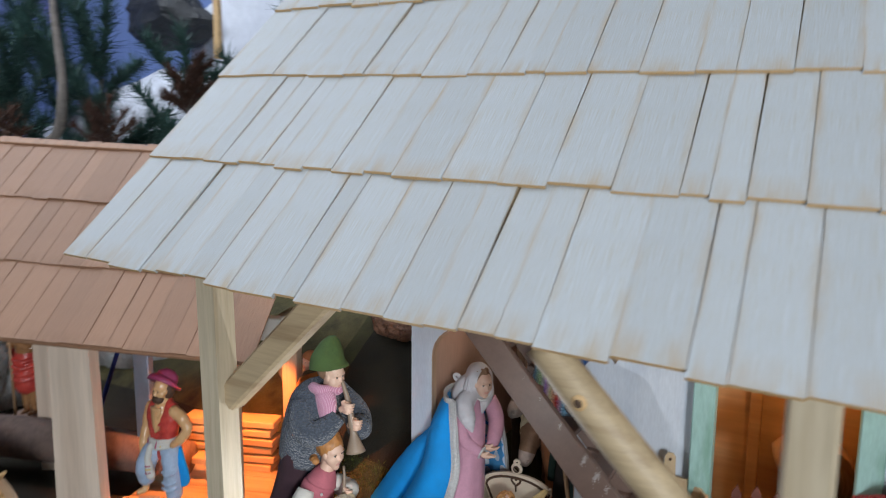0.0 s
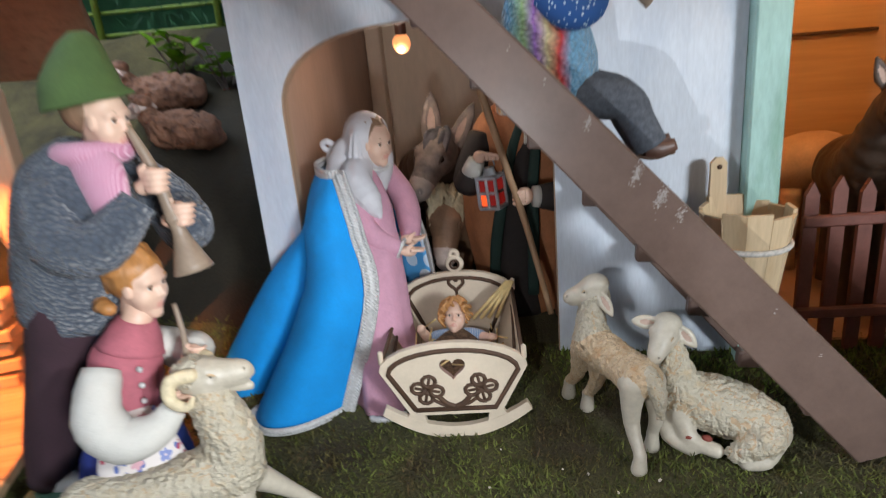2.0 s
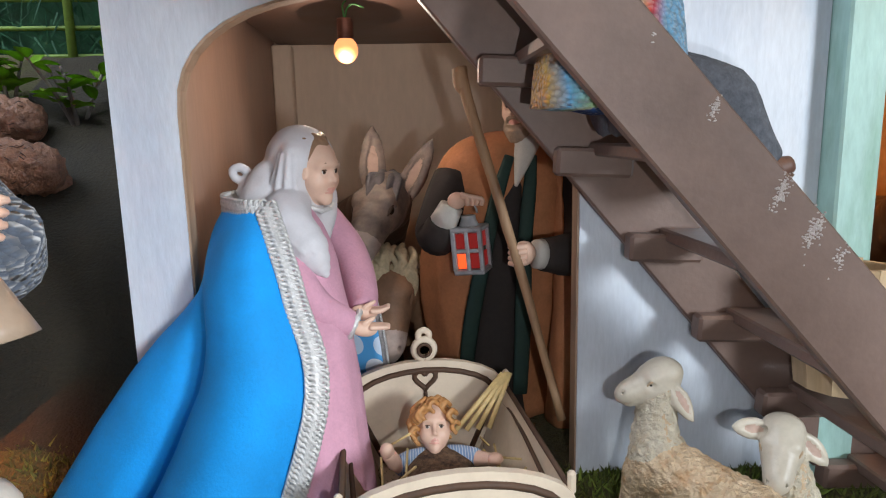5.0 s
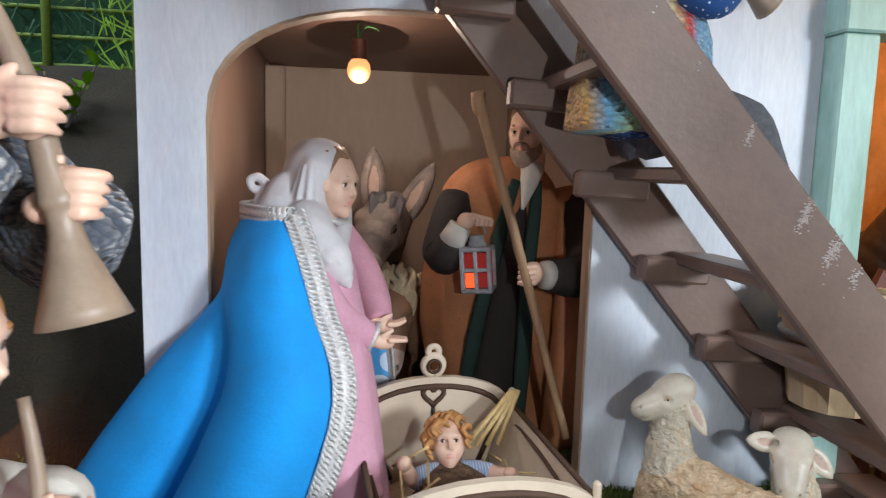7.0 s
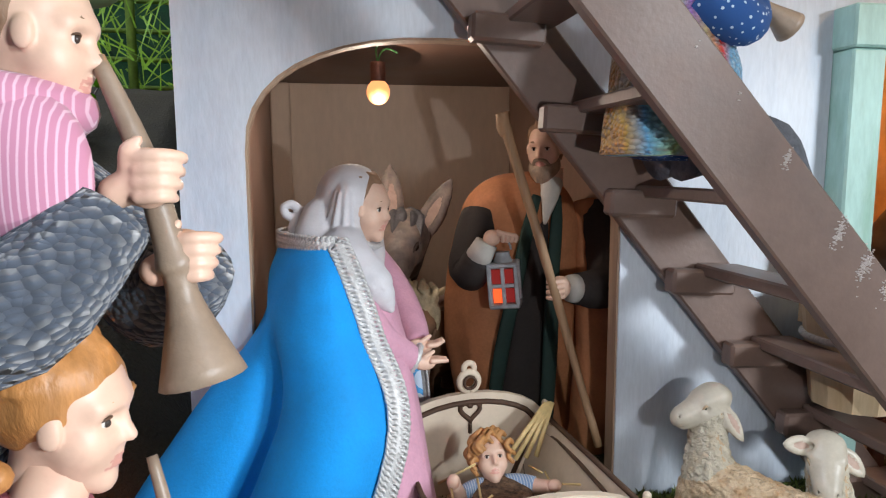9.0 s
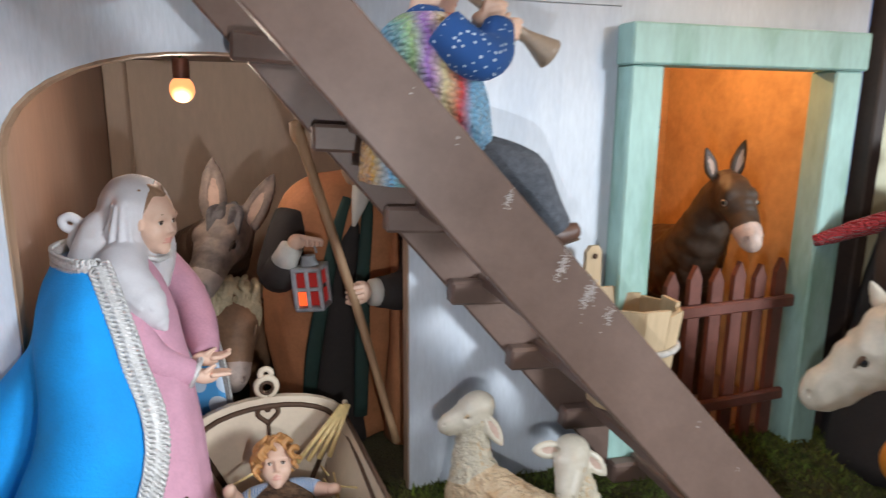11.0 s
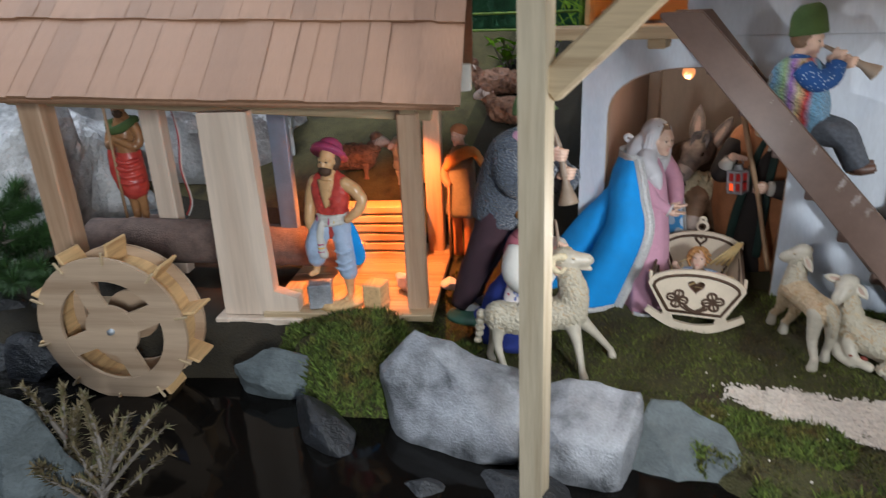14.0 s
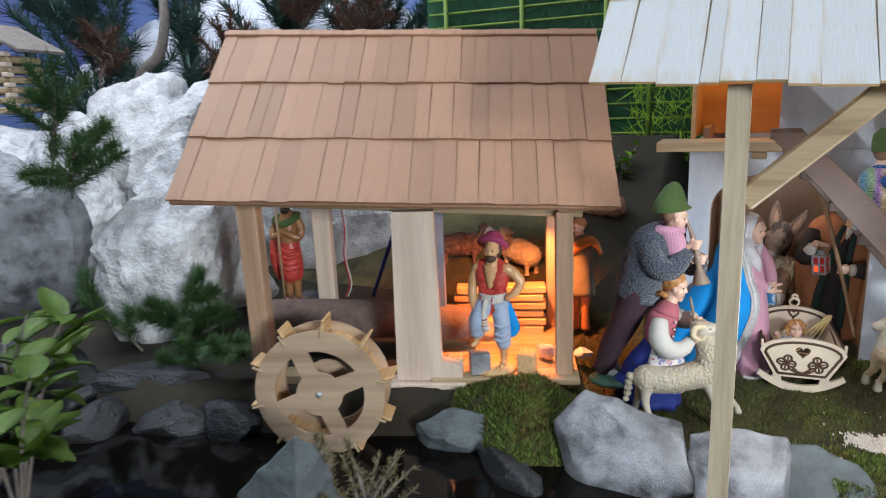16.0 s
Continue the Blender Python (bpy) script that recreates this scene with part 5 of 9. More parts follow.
def flap(k, base, tip, w, m, inner, face, fold=0.45):
    """An ear: a flattened leaf with a hollow, lined face."""
    base, tip, face = Vector(base), Vector(tip), Vector(face).normalized()
    k.limb([base, base.lerp(tip, 0.35), base.lerp(tip, 0.72), tip], [w * 0.55, w, w * 0.72, w * 0.12], m, w * 0.3, flat=(face, 2.4))
    k.limb([base + face * w * 0.45, base.lerp(tip, 0.4) + face * w * 0.55, tip * 0.9 + base * 0.1 + face * w * 0.42], [w * 0.22, w * 0.50, w * 0.10], inner, w * 0.12, cut=True)
    k.limb([base.lerp(tip, 0.12) + face * w * 0.02, base.lerp(tip, 0.45) + face * w * 0.06, base.lerp(tip, 0.85)], [w * 0.30, w * 0.66, w * 0.20], inner, w * 0.05, flat=(face, 3.2))


def braid(s, pts, axis, w=0.0042, m=None):
    """A flat lace braid: two rows of small loops on a band, facing away from an upright axis."""
    m = m or M_LACE
    line = [Vector(p) for p in pts]
    dense = []
    for a, b in zip(line, line[1:]):
        k = max(1, round((b - a).length / 0.0006))
        dense += [a.lerp(b, i / k) for i in range(k)]
    dense.append(line[-1])
    run, want = 0.0, 0.0
    for i in range(1, len(dense)):
        run += (dense[i] - dense[i - 1]).length
        if run < want:
            continue
        want = run + w * 0.40
        p = dense[i]
        t = (dense[min(i + 3, len(dense) - 1)] - dense[max(i - 3, 0)]).normalized()
        o = Vector((p.x - axis[0], p.y - axis[1], 0)).normalized()
        lat = t.cross(o).normalized()
        o = lat.cross(t)
        for q in (-1, 1):
            c = p + lat * (q * w * 0.44) + t * (q * w * 0.10) + o * (w * 0.30)
            s.tube([c + lat * (w * 0.42 * math.cos(radians(g))) + t * (w * 0.40 * math.sin(radians(g))) + o * (w * 0.10 * math.sin(radians(2 * g))) for g in range(0, 361, 40)], w * 0.15, m, 5)
    s.tube(dense[::3] + [dense[-1]], w * 0.52, m, 8)


# ---- figurines in and before the stable ----
def lace(s, pts, r=0.0030, m=None):
    """A scalloped braid along a line."""
    line = [Vector(p) for p in pts]
    dense = []
    for a, b in zip(line, line[1:]):
        k = max(2, int((b - a).length / 0.0018))
        dense += [a.lerp(b, i / k) for i in range(k)]
    dense.append(line[-1])
    s.tube(dense, [r * (1.18 if i % 2 else 0.82) for i in range(len(dense))], m or M_LACE, 8)


# woman in blue
def spline(p, t):
    """A smooth curve through the points p; t runs from 0 to 1."""
    n = len(p) - 1
    i = min(n - 1, int(t * n))
    f = t * n - i
    a, b, c, d = p[max(0, i - 1)], p[i], p[i + 1], p[min(n, i + 2)]
    return 0.5 * ((2 * b) + (c - a) * f + (2 * a - 5 * b + 4 * c - d) * f * f + (3 * b - a - 3 * c + d) * f * f * f)


def drape(s, levels, heights, m, nu=64, nv=26):
    """A hanging cloth: plan curves from its near edge round to its far edge, at a few heights."""
    curves = [[Vector((x, y, z)) for x, y in lev] for lev, z in zip(levels, heights)]
    rows = []
    for j in range(nv + 1):
        keys = [spline([c[i] for c in curves], j / nv) for i in range(len(curves[0]))]
        rows.append([s.bm.verts.new(spline(keys, k / nu)) for k in range(nu + 1)])
    faces = [s.bm.faces.new((a[k], a[k + 1], b[k + 1], b[k])) for a, b in zip(rows, rows[1:]) for k in range(nu)]
    s.paint(faces, m)
    return rows, faces


s = Shape()
s.tube([(-0.127, -0.034, -0.024), (-0.130, -0.026, 0.02), (-0.134, -0.014, 0.060), (-0.138, -0.002, 0.092), (-0.143, 0.010, 0.118), (-0.148, 0.022, 0.138), (-0.148, 0.034, 0.148)],
       [(0.026, 0.034), (0.023, 0.032), (0.022, 0.030), (0.021, 0.026), (0.020, 0.023), (0.014, 0.015), (0.008, 0.009)], M_PINK, 30, (1, 0, 0), 0.06, 9)
hem = [(-0.157, -0.055), (-0.182, -0.079), (-0.207, -0.084), (-0.226, -0.064), (-0.219, -0.043), (-0.250, -0.047), (-0.280, -0.020), (-0.205, -0.004), (-0.150, 0.050), (-0.098, 0.042)]
waist = [(-0.129, -0.051), (-0.147, -0.066), (-0.165, -0.064), (-0.180, -0.048), (-0.178, -0.034), (-0.200, -0.036), (-0.222, -0.016), (-0.190, 0.004), (-0.150, 0.052), (-0.103, 0.036)]
arm = [(-0.138, -0.034), (-0.151, -0.047), (-0.165, -0.044), (-0.176, -0.032), (-0.181, -0.020), (-0.186, -0.011), (-0.187, 0.004), (-0.183, 0.020), (-0.155, 0.056), (-0.115, 0.044)]
shoulder = [(-0.145, -0.025), (-0.155, -0.033), (-0.166, -0.027), (-0.174, -0.016), (-0.180, -0.004), (-0.183, 0.008), (-0.183, 0.020), (-0.178, 0.034), (-0.158, 0.056), (-0.134, 0.054)]
nape = [(-0.151, -0.016), (-0.157, -0.017), (-0.164, -0.011), (-0.170, -0.002), (-0.174, 0.006), (-0.177, 0.015), (-0.178, 0.025), (-0.175, 0.036), (-0.160, 0.050), (-0.142, 0.050)]
rows, cape = drape(s, [hem, waist, arm, shoulder, nape], [-0.0215, 0.066, 0.108, 0.131, 0.1465], M_BLUE)
for row in rows:
    h = row[0].co.z
    for k in (0, len(row) - 1):
        row[k].co.z = h
braid(s, [r[0].co + Vector((0.0012, -0.0022, 0)) for r in rows], (-0.150, 0.030), 0.0056)
braid(s, [v.co + Vector((0, -0.001, 0.0025)) for v in rows[0][:34]], (-0.17, 0.02), 0.0034)
braid(s, [r[-1].co + Vector((0.001, 0, 0)) for r in rows], (-0.2, 0.03), 0.0040)
braid(s, [v.co.copy() for v in rows[-1]], (-0.150, 0.020), 0.0046)
before = set(s.bm.faces)
bmesh.ops.recalc_face_normals(s.bm, faces=cape)
bmesh.ops.solidify(s.bm, geom=cape, thickness=0.0016)
s.paint([f for f in s.bm.faces if f not in before], M_LINING)
lace(s, [(-0.127 + 0.0270 * math.cos(a), -0.034 + 0.0350 * math.sin(a), -0.020) for a in [radians(q) for q in range(-110, 40, 10)]], 0.0024)
s.tube([(-0.150, -0.006, 0.130), (-0.138, -0.018, 0.110), (-0.128, -0.018, 0.097), (-0.115, -0.011, 0.088)], [0.009, 0.0095, 0.0090, 0.0062], M_PINK, 14)
s.tube([(-0.134, 0.046, 0.134), (-0.119, 0.040, 0.114), (-0.112, 0.022, 0.098), (-0.109, 0.006, 0.090)], [0.010, 0.0105, 0.0095, 0.0065], M_PINK, 14)
lace(s, [(-0.1135 + 0.003 * math.cos(radians(q)), -0.010 + 0.0065 * math.sin(radians(q)), 0.0875 + 0.0065 * math.cos(radians(q))) for q in range(0, 361, 30)], 0.0014)
k = Sculpt(0.0005, 0.0008)
for y, z, tip in ((-0.009, 0.0850, 0.0), (0.001, 0.0905, 0.002)):
    k.ball((-0.1090, y, z), (0.0070, 0.0034, 0.0040), M_SKIN, (0, 14, 20))
    for q in range(4):
        k.limb([(-0.1050, y - 0.0028 + 0.0018 * q, z + 0.001), (-0.1010, y - 0.0020 + 0.0017 * q, z + 0.0008), (-0.0985 + 0.001 * abs(q - 1.5), y - 0.001 + 0.0015 * q, z + 0.0004 + tip)], [0.0014, 0.0013, 0.0010], M_SKIN, 0.0005)
    k.limb([(-0.1085, y - 0.002, z + 0.003), (-0.1040, y - 0.001, z + 0.0055)], [0.0015, 0.0010], M_SKIN, 0.0006)
k.put(s)
WH, WD = Vector((-0.1335, 0.0280, 0.1605)), (0.84, -0.54, -0.08)
face_marks(s, WH, 0.0124, WD)
strands(s, WH, 0.0124, WD, M_HAIR, 26, 0.0, -0.5, 5, 1.02)
k = Sculpt(0.0007, 0.0025)
wf, we, wu = bearings(WD)
wat = lambda x, y, z: WH + (wf * x + we * y + wu * z) * 0.0122
k.ball(wat(-0.80, 0, 0.46), (0.0188, 0.0162, 0.0176), M_VEIL, axes=[tuple(wf), tuple(we), tuple(wu)])
k.limb([wat(-0.85, 0, 0.2), wat(-1.05, 0, -0.8), wat(-0.95, 0, -1.8)], [0.0150, 0.0140, 0.0165], M_VEIL)
k.limb([wat(-0.35, 1.02, 0.7), wat(-0.42, 1.10, -0.4), wat(-0.42, 1.05, -1.3), (-0.1450, 0.002, 0.1370), (-0.1340, -0.010, 0.1260), (-0.1255, -0.014, 0.1140)], [0.0056, 0.0078, 0.0105, 0.0125, 0.0100, 0.0020], M_VEIL)
k.limb([wat(-0.35, -1.02, 0.7), wat(-0.35, -1.10, -0.4), wat(-0.10, -1.00, -1.40), (-0.1300, 0.024, 0.1330), (-0.1300, 0.004, 0.1230)], [0.0040, 0.0048, 0.0056, 0.0058, 0.0030], M_VEIL)
k.limb([wat(-1.05, 0, -0.1), (-0.1560, 0.031, 0.1560), (-0.1600, 0.022, 0.1420)], [0.0120, 0.0112, 0.0130], M_VEIL)
k.ball(wat(1.18, 0, 0.06), (0.0182, 0.0126, 0.0220), M_VEIL, axes=[tuple(wf), tuple(we), tuple(wu)], cut=True, k=0.0012)
core = [wat(-0.45, 1.02, 0.7), wat(-0.42, 1.10, -0.4), wat(-0.42, 1.05, -1.3), Vector((-0.1450, 0.002, 0.1370)), Vector((-0.1340, -0.010, 0.1260))]
for a in (-70, -36, -4, 30, 62):
    out = we * math.cos(radians(a)) + wf * math.sin(radians(a))
    k.limb([c + out * w for c, w in zip(core, (0.0056, 0.0080, 0.0107, 0.0127, 0.0098))], [0.0009, 0.0013, 0.0016, 0.0017, 0.0010], M_VEIL, 0.0010)
k.put(s, lump=0.0005)
lace(s, [wat(0.35, 0.78, -1.45), wat(0.62, 0.30, -1.62), wat(0.62, -0.30, -1.62), wat(0.35, -0.78, -1.45)], 0.0016)
k = Sculpt(0.0006, 0.0008)
k.limb([(-0.1660, 0.036, 0.158), (-0.1710, 0.033, 0.1560), (-0.1755, 0.0325, 0.1575), (-0.1765, 0.0325, 0.1615), (-0.1725, 0.033, 0.1630), (-0.1690, 0.034, 0.1600)], [0.0036, 0.0026, 0.0022, 0.0022, 0.0024, 0.0026], M_VEIL)
k.limb([(-0.168, 0.034, 0.157), (-0.1715, 0.030, 0.150), (-0.1685, 0.026, 0.144)], [0.0032, 0.0034, 0.0020], M_VEIL)
k.put(s)
s.ball((-0.1330, 0.0310, 0.1800), (0.0017, 0.0017, 0.0017), M_LACE, (0, 0, 0), 8)
s.rough(0.0010, 60, [M_BLUE, M_PINK])
figure(s, "standing_figurine", (-0.14, -0.03, 0), "woman figurine in bright blue cape with silver lace and white veil")

# man with staff
s = Shape()
s.tube([(-0.026, 0.096, -0.004), (-0.027, 0.096, 0.04), (-0.030, 0.095, 0.085), (-0.027, 0.094, 0.13), (-0.020, 0.092, 0.155), (-0.014, 0.090, 0.170), (-0.012, 0.089, 0.176)], [(0.040, 0.030), (0.044, 0.032), (0.047, 0.034), (0.044, 0.031), (0.039, 0.027), (0.022, 0.018), (0.010, 0.009)], M_CLOAK, 40, (1, 0, 0), 0.05, 8)
s.tube([(-0.032, 0.080, -0.004), (-0.033, 0.080, 0.04), (-0.030, 0.079, 0.09), (-0.025, 0.078, 0.13), (-0.017, 0.080, 0.158)], [(0.022, 0.022), (0.021, 0.022), (0.017, 0.021), (0.012, 0.018), (0.007, 0.012)], M_BLACK, 22, (1, 0, 0), 0.05, 6)
s.tube([(-0.052, 0.064, 0.036), (-0.048, 0.060, 0.07), (-0.040, 0.058, 0.11), (-0.032, 0.062, 0.142), (-0.024, 0.068, 0.164)], [(0.0045, 0.0018), (0.005, 0.0018), (0.0045, 0.0018), (0.004, 0.0018), (0.003, 0.0018)], M_GREENTRIM, 8, (1, 0, 0))
s.tube([(-0.020, 0.056, 0.020), (-0.018, 0.056, 0.07), (-0.017, 0.057, 0.11), (-0.013, 0.062, 0.145), (-0.010, 0.070, 0.164)], [(0.0045, 0.0018), (0.005, 0.0018), (0.0045, 0.0018), (0.004, 0.0018), (0.003, 0.0018)], M_GREENTRIM, 8, (1, 0, 0))
s.tube([(0.010, 0.062, -0.002), (0.012, 0.056, 0.040), (0.016, 0.060, 0.080), (0.018, 0.074, 0.120), (0.014, 0.084, 0.160)], [(0.012, 0.012), (0.014, 0.012), (0.015, 0.012), (0.014, 0.012), (0.008, 0.008)], M_CLOAK, 20, (1, 0, 0), 0.08, 5)
s.tube([(-0.0215, 0.0600, 0.147), (-0.017, 0.0655, 0.160), (-0.012, 0.076, 0.172)], [(0.0010, 0.0015), (0.0048, 0.003), (0.0080, 0.007)], M_WHITE, 14, (1, 0, 0))
s.tube([(-0.012, 0.078, 0.170), (-0.0105, 0.078, 0.182)], [0.0080, 0.0075], M_SKIN, 14)
s.tube([(0.018, 0.088, 0.152), (0.024, 0.066, 0.126), (0.012, 0.042, 0.110), (-0.012, 0.032, 0.111)], [0.014, 0.0150, 0.0135, 0.0095], M_BLACK, 16)
s.tube([(-0.011, 0.0325, 0.111), (-0.0165, 0.0312, 0.1115)], [0.0088, 0.0080], M_WHITE, 14)
s.ball((-0.0225, 0.0295, 0.1125), (0.0065, 0.005, 0.0070), M_SKIN, (0, 0, 0), 14)
for q in range(4):
    s.tube([(-0.022, 0.0255, 0.1172 - 0.0030 * q), (-0.0275, 0.0240, 0.1168 - 0.0030 * q), (-0.0310, 0.0275, 0.1166 - 0.0030 * q)], [0.0017, 0.0018, 0.0014], M_SKIN, 8)
s.tube([(-0.056, 0.084, 0.150), (-0.066, 0.070, 0.128), (-0.068, 0.062, 0.118), (-0.064, 0.056, 0.128)], [0.013, 0.0130, 0.0120, 0.0100], M_BLACK, 16)
s.tube([(-0.0655, 0.056, 0.126), (-0.060, 0.054, 0.137)], [0.0085, 0.0070], M_WHITE, 14)
s.ball((-0.0570, 0.0530, 0.1400), (0.0055, 0.0045, 0.005), M_SKIN, (0, 0, 0), 12)
for q in range(4):
    s.tube([(-0.0550, 0.0500, 0.1440 - 0.0005 * q), (-0.0515 + 0.0026 * q, 0.0490, 0.1425 - 0.0004 * q), (-0.0510 + 0.0026 * q, 0.0505, 0.1375)], 0.0014, M_SKIN, 7)
MH, MD = Vector((-0.0150, 0.0785, 0.1935)), (-0.62, -0.78, -0.08)
face_marks(s, MH, 0.0118, MD)
strands(s, MH, 0.0118, MD, M_HAIR, 20, 0.0, -0.7, 7, 1.04)
k = Sculpt(0.0006, 0.0006)
mf, me_, mu = bearings(MD)
mat_ = lambda x, y, z: MH + (mf * x + me_ * y + mu * z) * 0.0118
rn = random.Random(12)
for q in range(26):
    a = radians(-100 + 200 * q / 25)
    y, x = math.sin(a), math.cos(a)
    k.limb([mat_(0.12 + 0.60 * x, 0.72 * y, -0.62 - 0.22 * x), mat_(0.20 + 0.72 * x, 0.70 * y, -1.05 - 0.15 * x), mat_(0.22 + 0.60 * x + rn.uniform(-0.1, 0.1), 0.50 * y, -1.50 - 0.25 * x)], [0.0012, 0.0019, 0.0008], M_BEARD)
for q in (-1, 1):
    k.limb([mat_(0.98, 0.06 * q, -0.52), mat_(0.90, 0.30 * q, -0.60), mat_(0.72, 0.48 * q, -0.86)], [0.0010, 0.0013, 0.0008], M_BEARD)
k.put(s)
s.rough(0.0010, 80, [M_CLOAK, M_BLACK, M_HAIR])
figure(s, "standing_figurine", (-0.02, 0.085, 0), "bearded man figurine in rust cloak over black robe")

s = Shape()
s.tube([(-0.006, 0.008, 0.024), (-0.022, 0.022, 0.090), (-0.036, 0.026, 0.140), (-0.052, 0.034, 0.196), (-0.056, 0.036, 0.212)], [0.0022, 0.0026, 0.0027, 0.0030, 0.0042], M_STAFF, 10)
s.ball((-0.0555, 0.0350, 0.2055), (0.0042, 0.0036, 0.0075), M_STAFF, (0, -10, 0), 10)
s.rough(0.0005, 200)
tagged(s.make("walking_staff", None, "", (-0.006, 0.008, 0.024)), "knobbly wooden walking staff held by a figurine", "staff")

lan = thing("lantern", pose(-0.0480, 0.0520, 0.0985, 0, -5, -22), "grey tin lantern with glowing red panes", "lantern")
boxed("base", (0, 0, 0.001), (0.0185, 0.0185, 0.003), M_LANTERN, lan)
boxed("roof", (0, 0, 0.0255), (0.0190, 0.0190, 0.003), M_LANTERN, lan)
s = Shape()
s.tube([(0, 0, 0.027), (0, 0, 0.031), (0, 0, 0.033)], [0.006, 0.0045, 0.0045], M_LANTERN, 10)
s.make("chimney", lan)
s = Shape()
s.tube([(0.0055 * math.cos(radians(a)), 0, 0.034 + 0.0075 * math.sin(radians(a))) for a in range(0, 181, 20)], 0.0007, M_LANTERN, 6)
s.make("handle", lan)
for x in (-0.0080, 0.0080):
    for y in (-0.0080, 0.0080):
        boxed("corner_bar", (x, y, 0.0135), (0.0026, 0.0026, 0.023), M_LANTERN, lan, bevel=0.0004)
for y in (-0.0082, 0.0082):
    boxed("bar", (0, y, 0.0135), (0.0022, 0.0018, 0.023), M_LANTERN, lan, bevel=0.0003)
    boxed("bar", (0, y, 0.0135), (0.0145, 0.0016, 0.0022), M_LANTERN, lan, bevel=0.0003)
for z, m in ((0.0075, M_REDHOT), (0.0190, M_REDPANE)):
    for x in (-0.0038, 0.0038):
        boxed("pane", (x, -0.0072, z), (0.0052, 0.0008, 0.0085), m if not (m is M_REDHOT and x > 0) else M_REDPANE, lan, bevel=0)
    boxed("pane", (-0.0072, 0, z), (0.0008, 0.0120, 0.0085), M_REDPANE, lan, bevel=0)
    boxed("pane", (0.0072, 0, z), (0.0008, 0.0120, 0.0085), M_REDPANE, lan, bevel=0)


def ear(s, base, tip, width, m, inner, face):
    base, tip, face = Vector(base), Vector(tip), Vector(face)
    mid = base.lerp(tip, 0.45)
    s.tube([base, mid, base.lerp(tip, 0.8), tip], [(width * 0.55, width * 0.35), (width, width * 0.4), (width * 0.7, width * 0.3), (width * 0.12, width * 0.1)], m, 12, tuple((tip - base).cross(face)))
    s.tube([base + face * width * 0.28, mid + face * width * 0.34, tip * 0.92 + base * 0.08 + face * width * 0.15], [(width * 0.3, width * 0.1), (width * 0.68, width * 0.14), (width * 0.15, width * 0.1)], inner, 10, tuple((tip - base).cross(face)))


# donkey and ox at the back of the stable
s = Shape()
k = Sculpt(0.0008, 0.0025)
at = beast_head(k, (-0.0990, 0.126, 0.1370), (-0.1190, 0.088, 0.1030), 0.0182, M_DONKEY, M_DONKEYPALE)
k.limb([(-0.098, 0.134, 0.134), (-0.112, 0.155, 0.112), (-0.124, 0.180, 0.097), (-0.130, 0.212, 0.092)], [0.017, 0.027, 0.032, 0.024], M_DARKFUR, 0.006)
flap(k, (-0.1085, 0.133, 0.139), (-0.1075, 0.147, 0.1835), 0.0098, M_DONKEY, M_EARPINK, (0.15, -1.0, 0.1))
flap(k, (-0.0885, 0.129, 0.133), (-0.0665, 0.127, 0.1740), 0.0092, M_DONKEY, M_EARPINK, (-0.35, -1.0, 0.25))
for x in (-0.145, -0.105):
    for y in (0.165, 0.225):
        k.limb([(x, y, 0.085), (x, y, 0.04), (x, y, -0.003)], [0.010, 0.006, 0.007], M_DARKFUR, 0.004)
k.put(s, lump=0.0006)
beast_eyes(s, at, 0.0182, M_DARKFUR, 0.19)
k = Sculpt(0.0007, 0.0007)
rn = random.Random(90)
for q in range(22):
    x = -0.1005 + rn.uniform(-0.011, 0.011)
    k.limb([(x * 0.6 - 0.040, 0.138, 0.1495 + rn.uniform(-0.003, 0.003)), (x, 0.1170, 0.1480 + rn.uniform(-0.003, 0.002)), (x - 0.003 + rn.uniform(-0.004, 0.002), 0.1045, 0.1350 + rn.uniform(-0.005, 0.004))], [0.0026, 0.0024, 0.0006], M_MANE)
k.put(s)
figure(s, "donkey_figurine", (-0.12, 0.17, 0), "grey-brown painted donkey figurine with long pale-lined ears")
s = Shape()
k = Sculpt(0.0008, 0.0025)
at = beast_head(k, (-0.0960, 0.120, 0.0830), (-0.1000, 0.090, 0.0380), 0.0185, M_OX, M_MUZZLE, 0.55, 0.28)
k.limb([(-0.092, 0.120, 0.078), (-0.080, 0.14, 0.06), (-0.070, 0.17, 0.05), (-0.065, 0.215, 0.045)], [0.015, 0.026, 0.031, 0.022], M_OX, 0.006)
flap(k, (-0.0800, 0.116, 0.087), (-0.0590, 0.106, 0.0955), 0.0070, M_MUZZLE, M_EARPINK, (0, -1, -0.3))
k.limb([(-0.0800, 0.116, 0.093), (-0.070, 0.110, 0.100), (-0.066, 0.104, 0.107)], [0.0040, 0.0032, 0.0012], M_CURL, 0.001)
for x in (-0.085, -0.055):
    for y in (0.135, 0.200):
        k.limb([(x, y, 0.05), (x, y, 0.02), (x, y, -0.003)], [0.010, 0.006, 0.007], M_OX, 0.004)
k.put(s, lump=0.0005)
beast_eyes(s, at, 0.0185, M_OX, 0.17)
k = Sculpt(0.0006, 0.0005)
rn = random.Random(4)
for q in range(46):
    x, z = -0.0965 + rn.uniform(-0.0155, 0.0155), 0.0915 + rn.uniform(-0.010, 0.010)
    y = 0.1130 - 0.06 * (0.096 - z)
    b = rn.uniform(-0.003, 0.003)
    k.limb([(x, y + 0.004, z + 0.003), (x + b, y - 0.0055, z), (x - b * 0.5, y - 0.0085, z - 0.006), (x + b, y - 0.0095, z - 0.013)], [0.0022, 0.0022, 0.0018, 0.0006], M_CURL)
k.put(s)
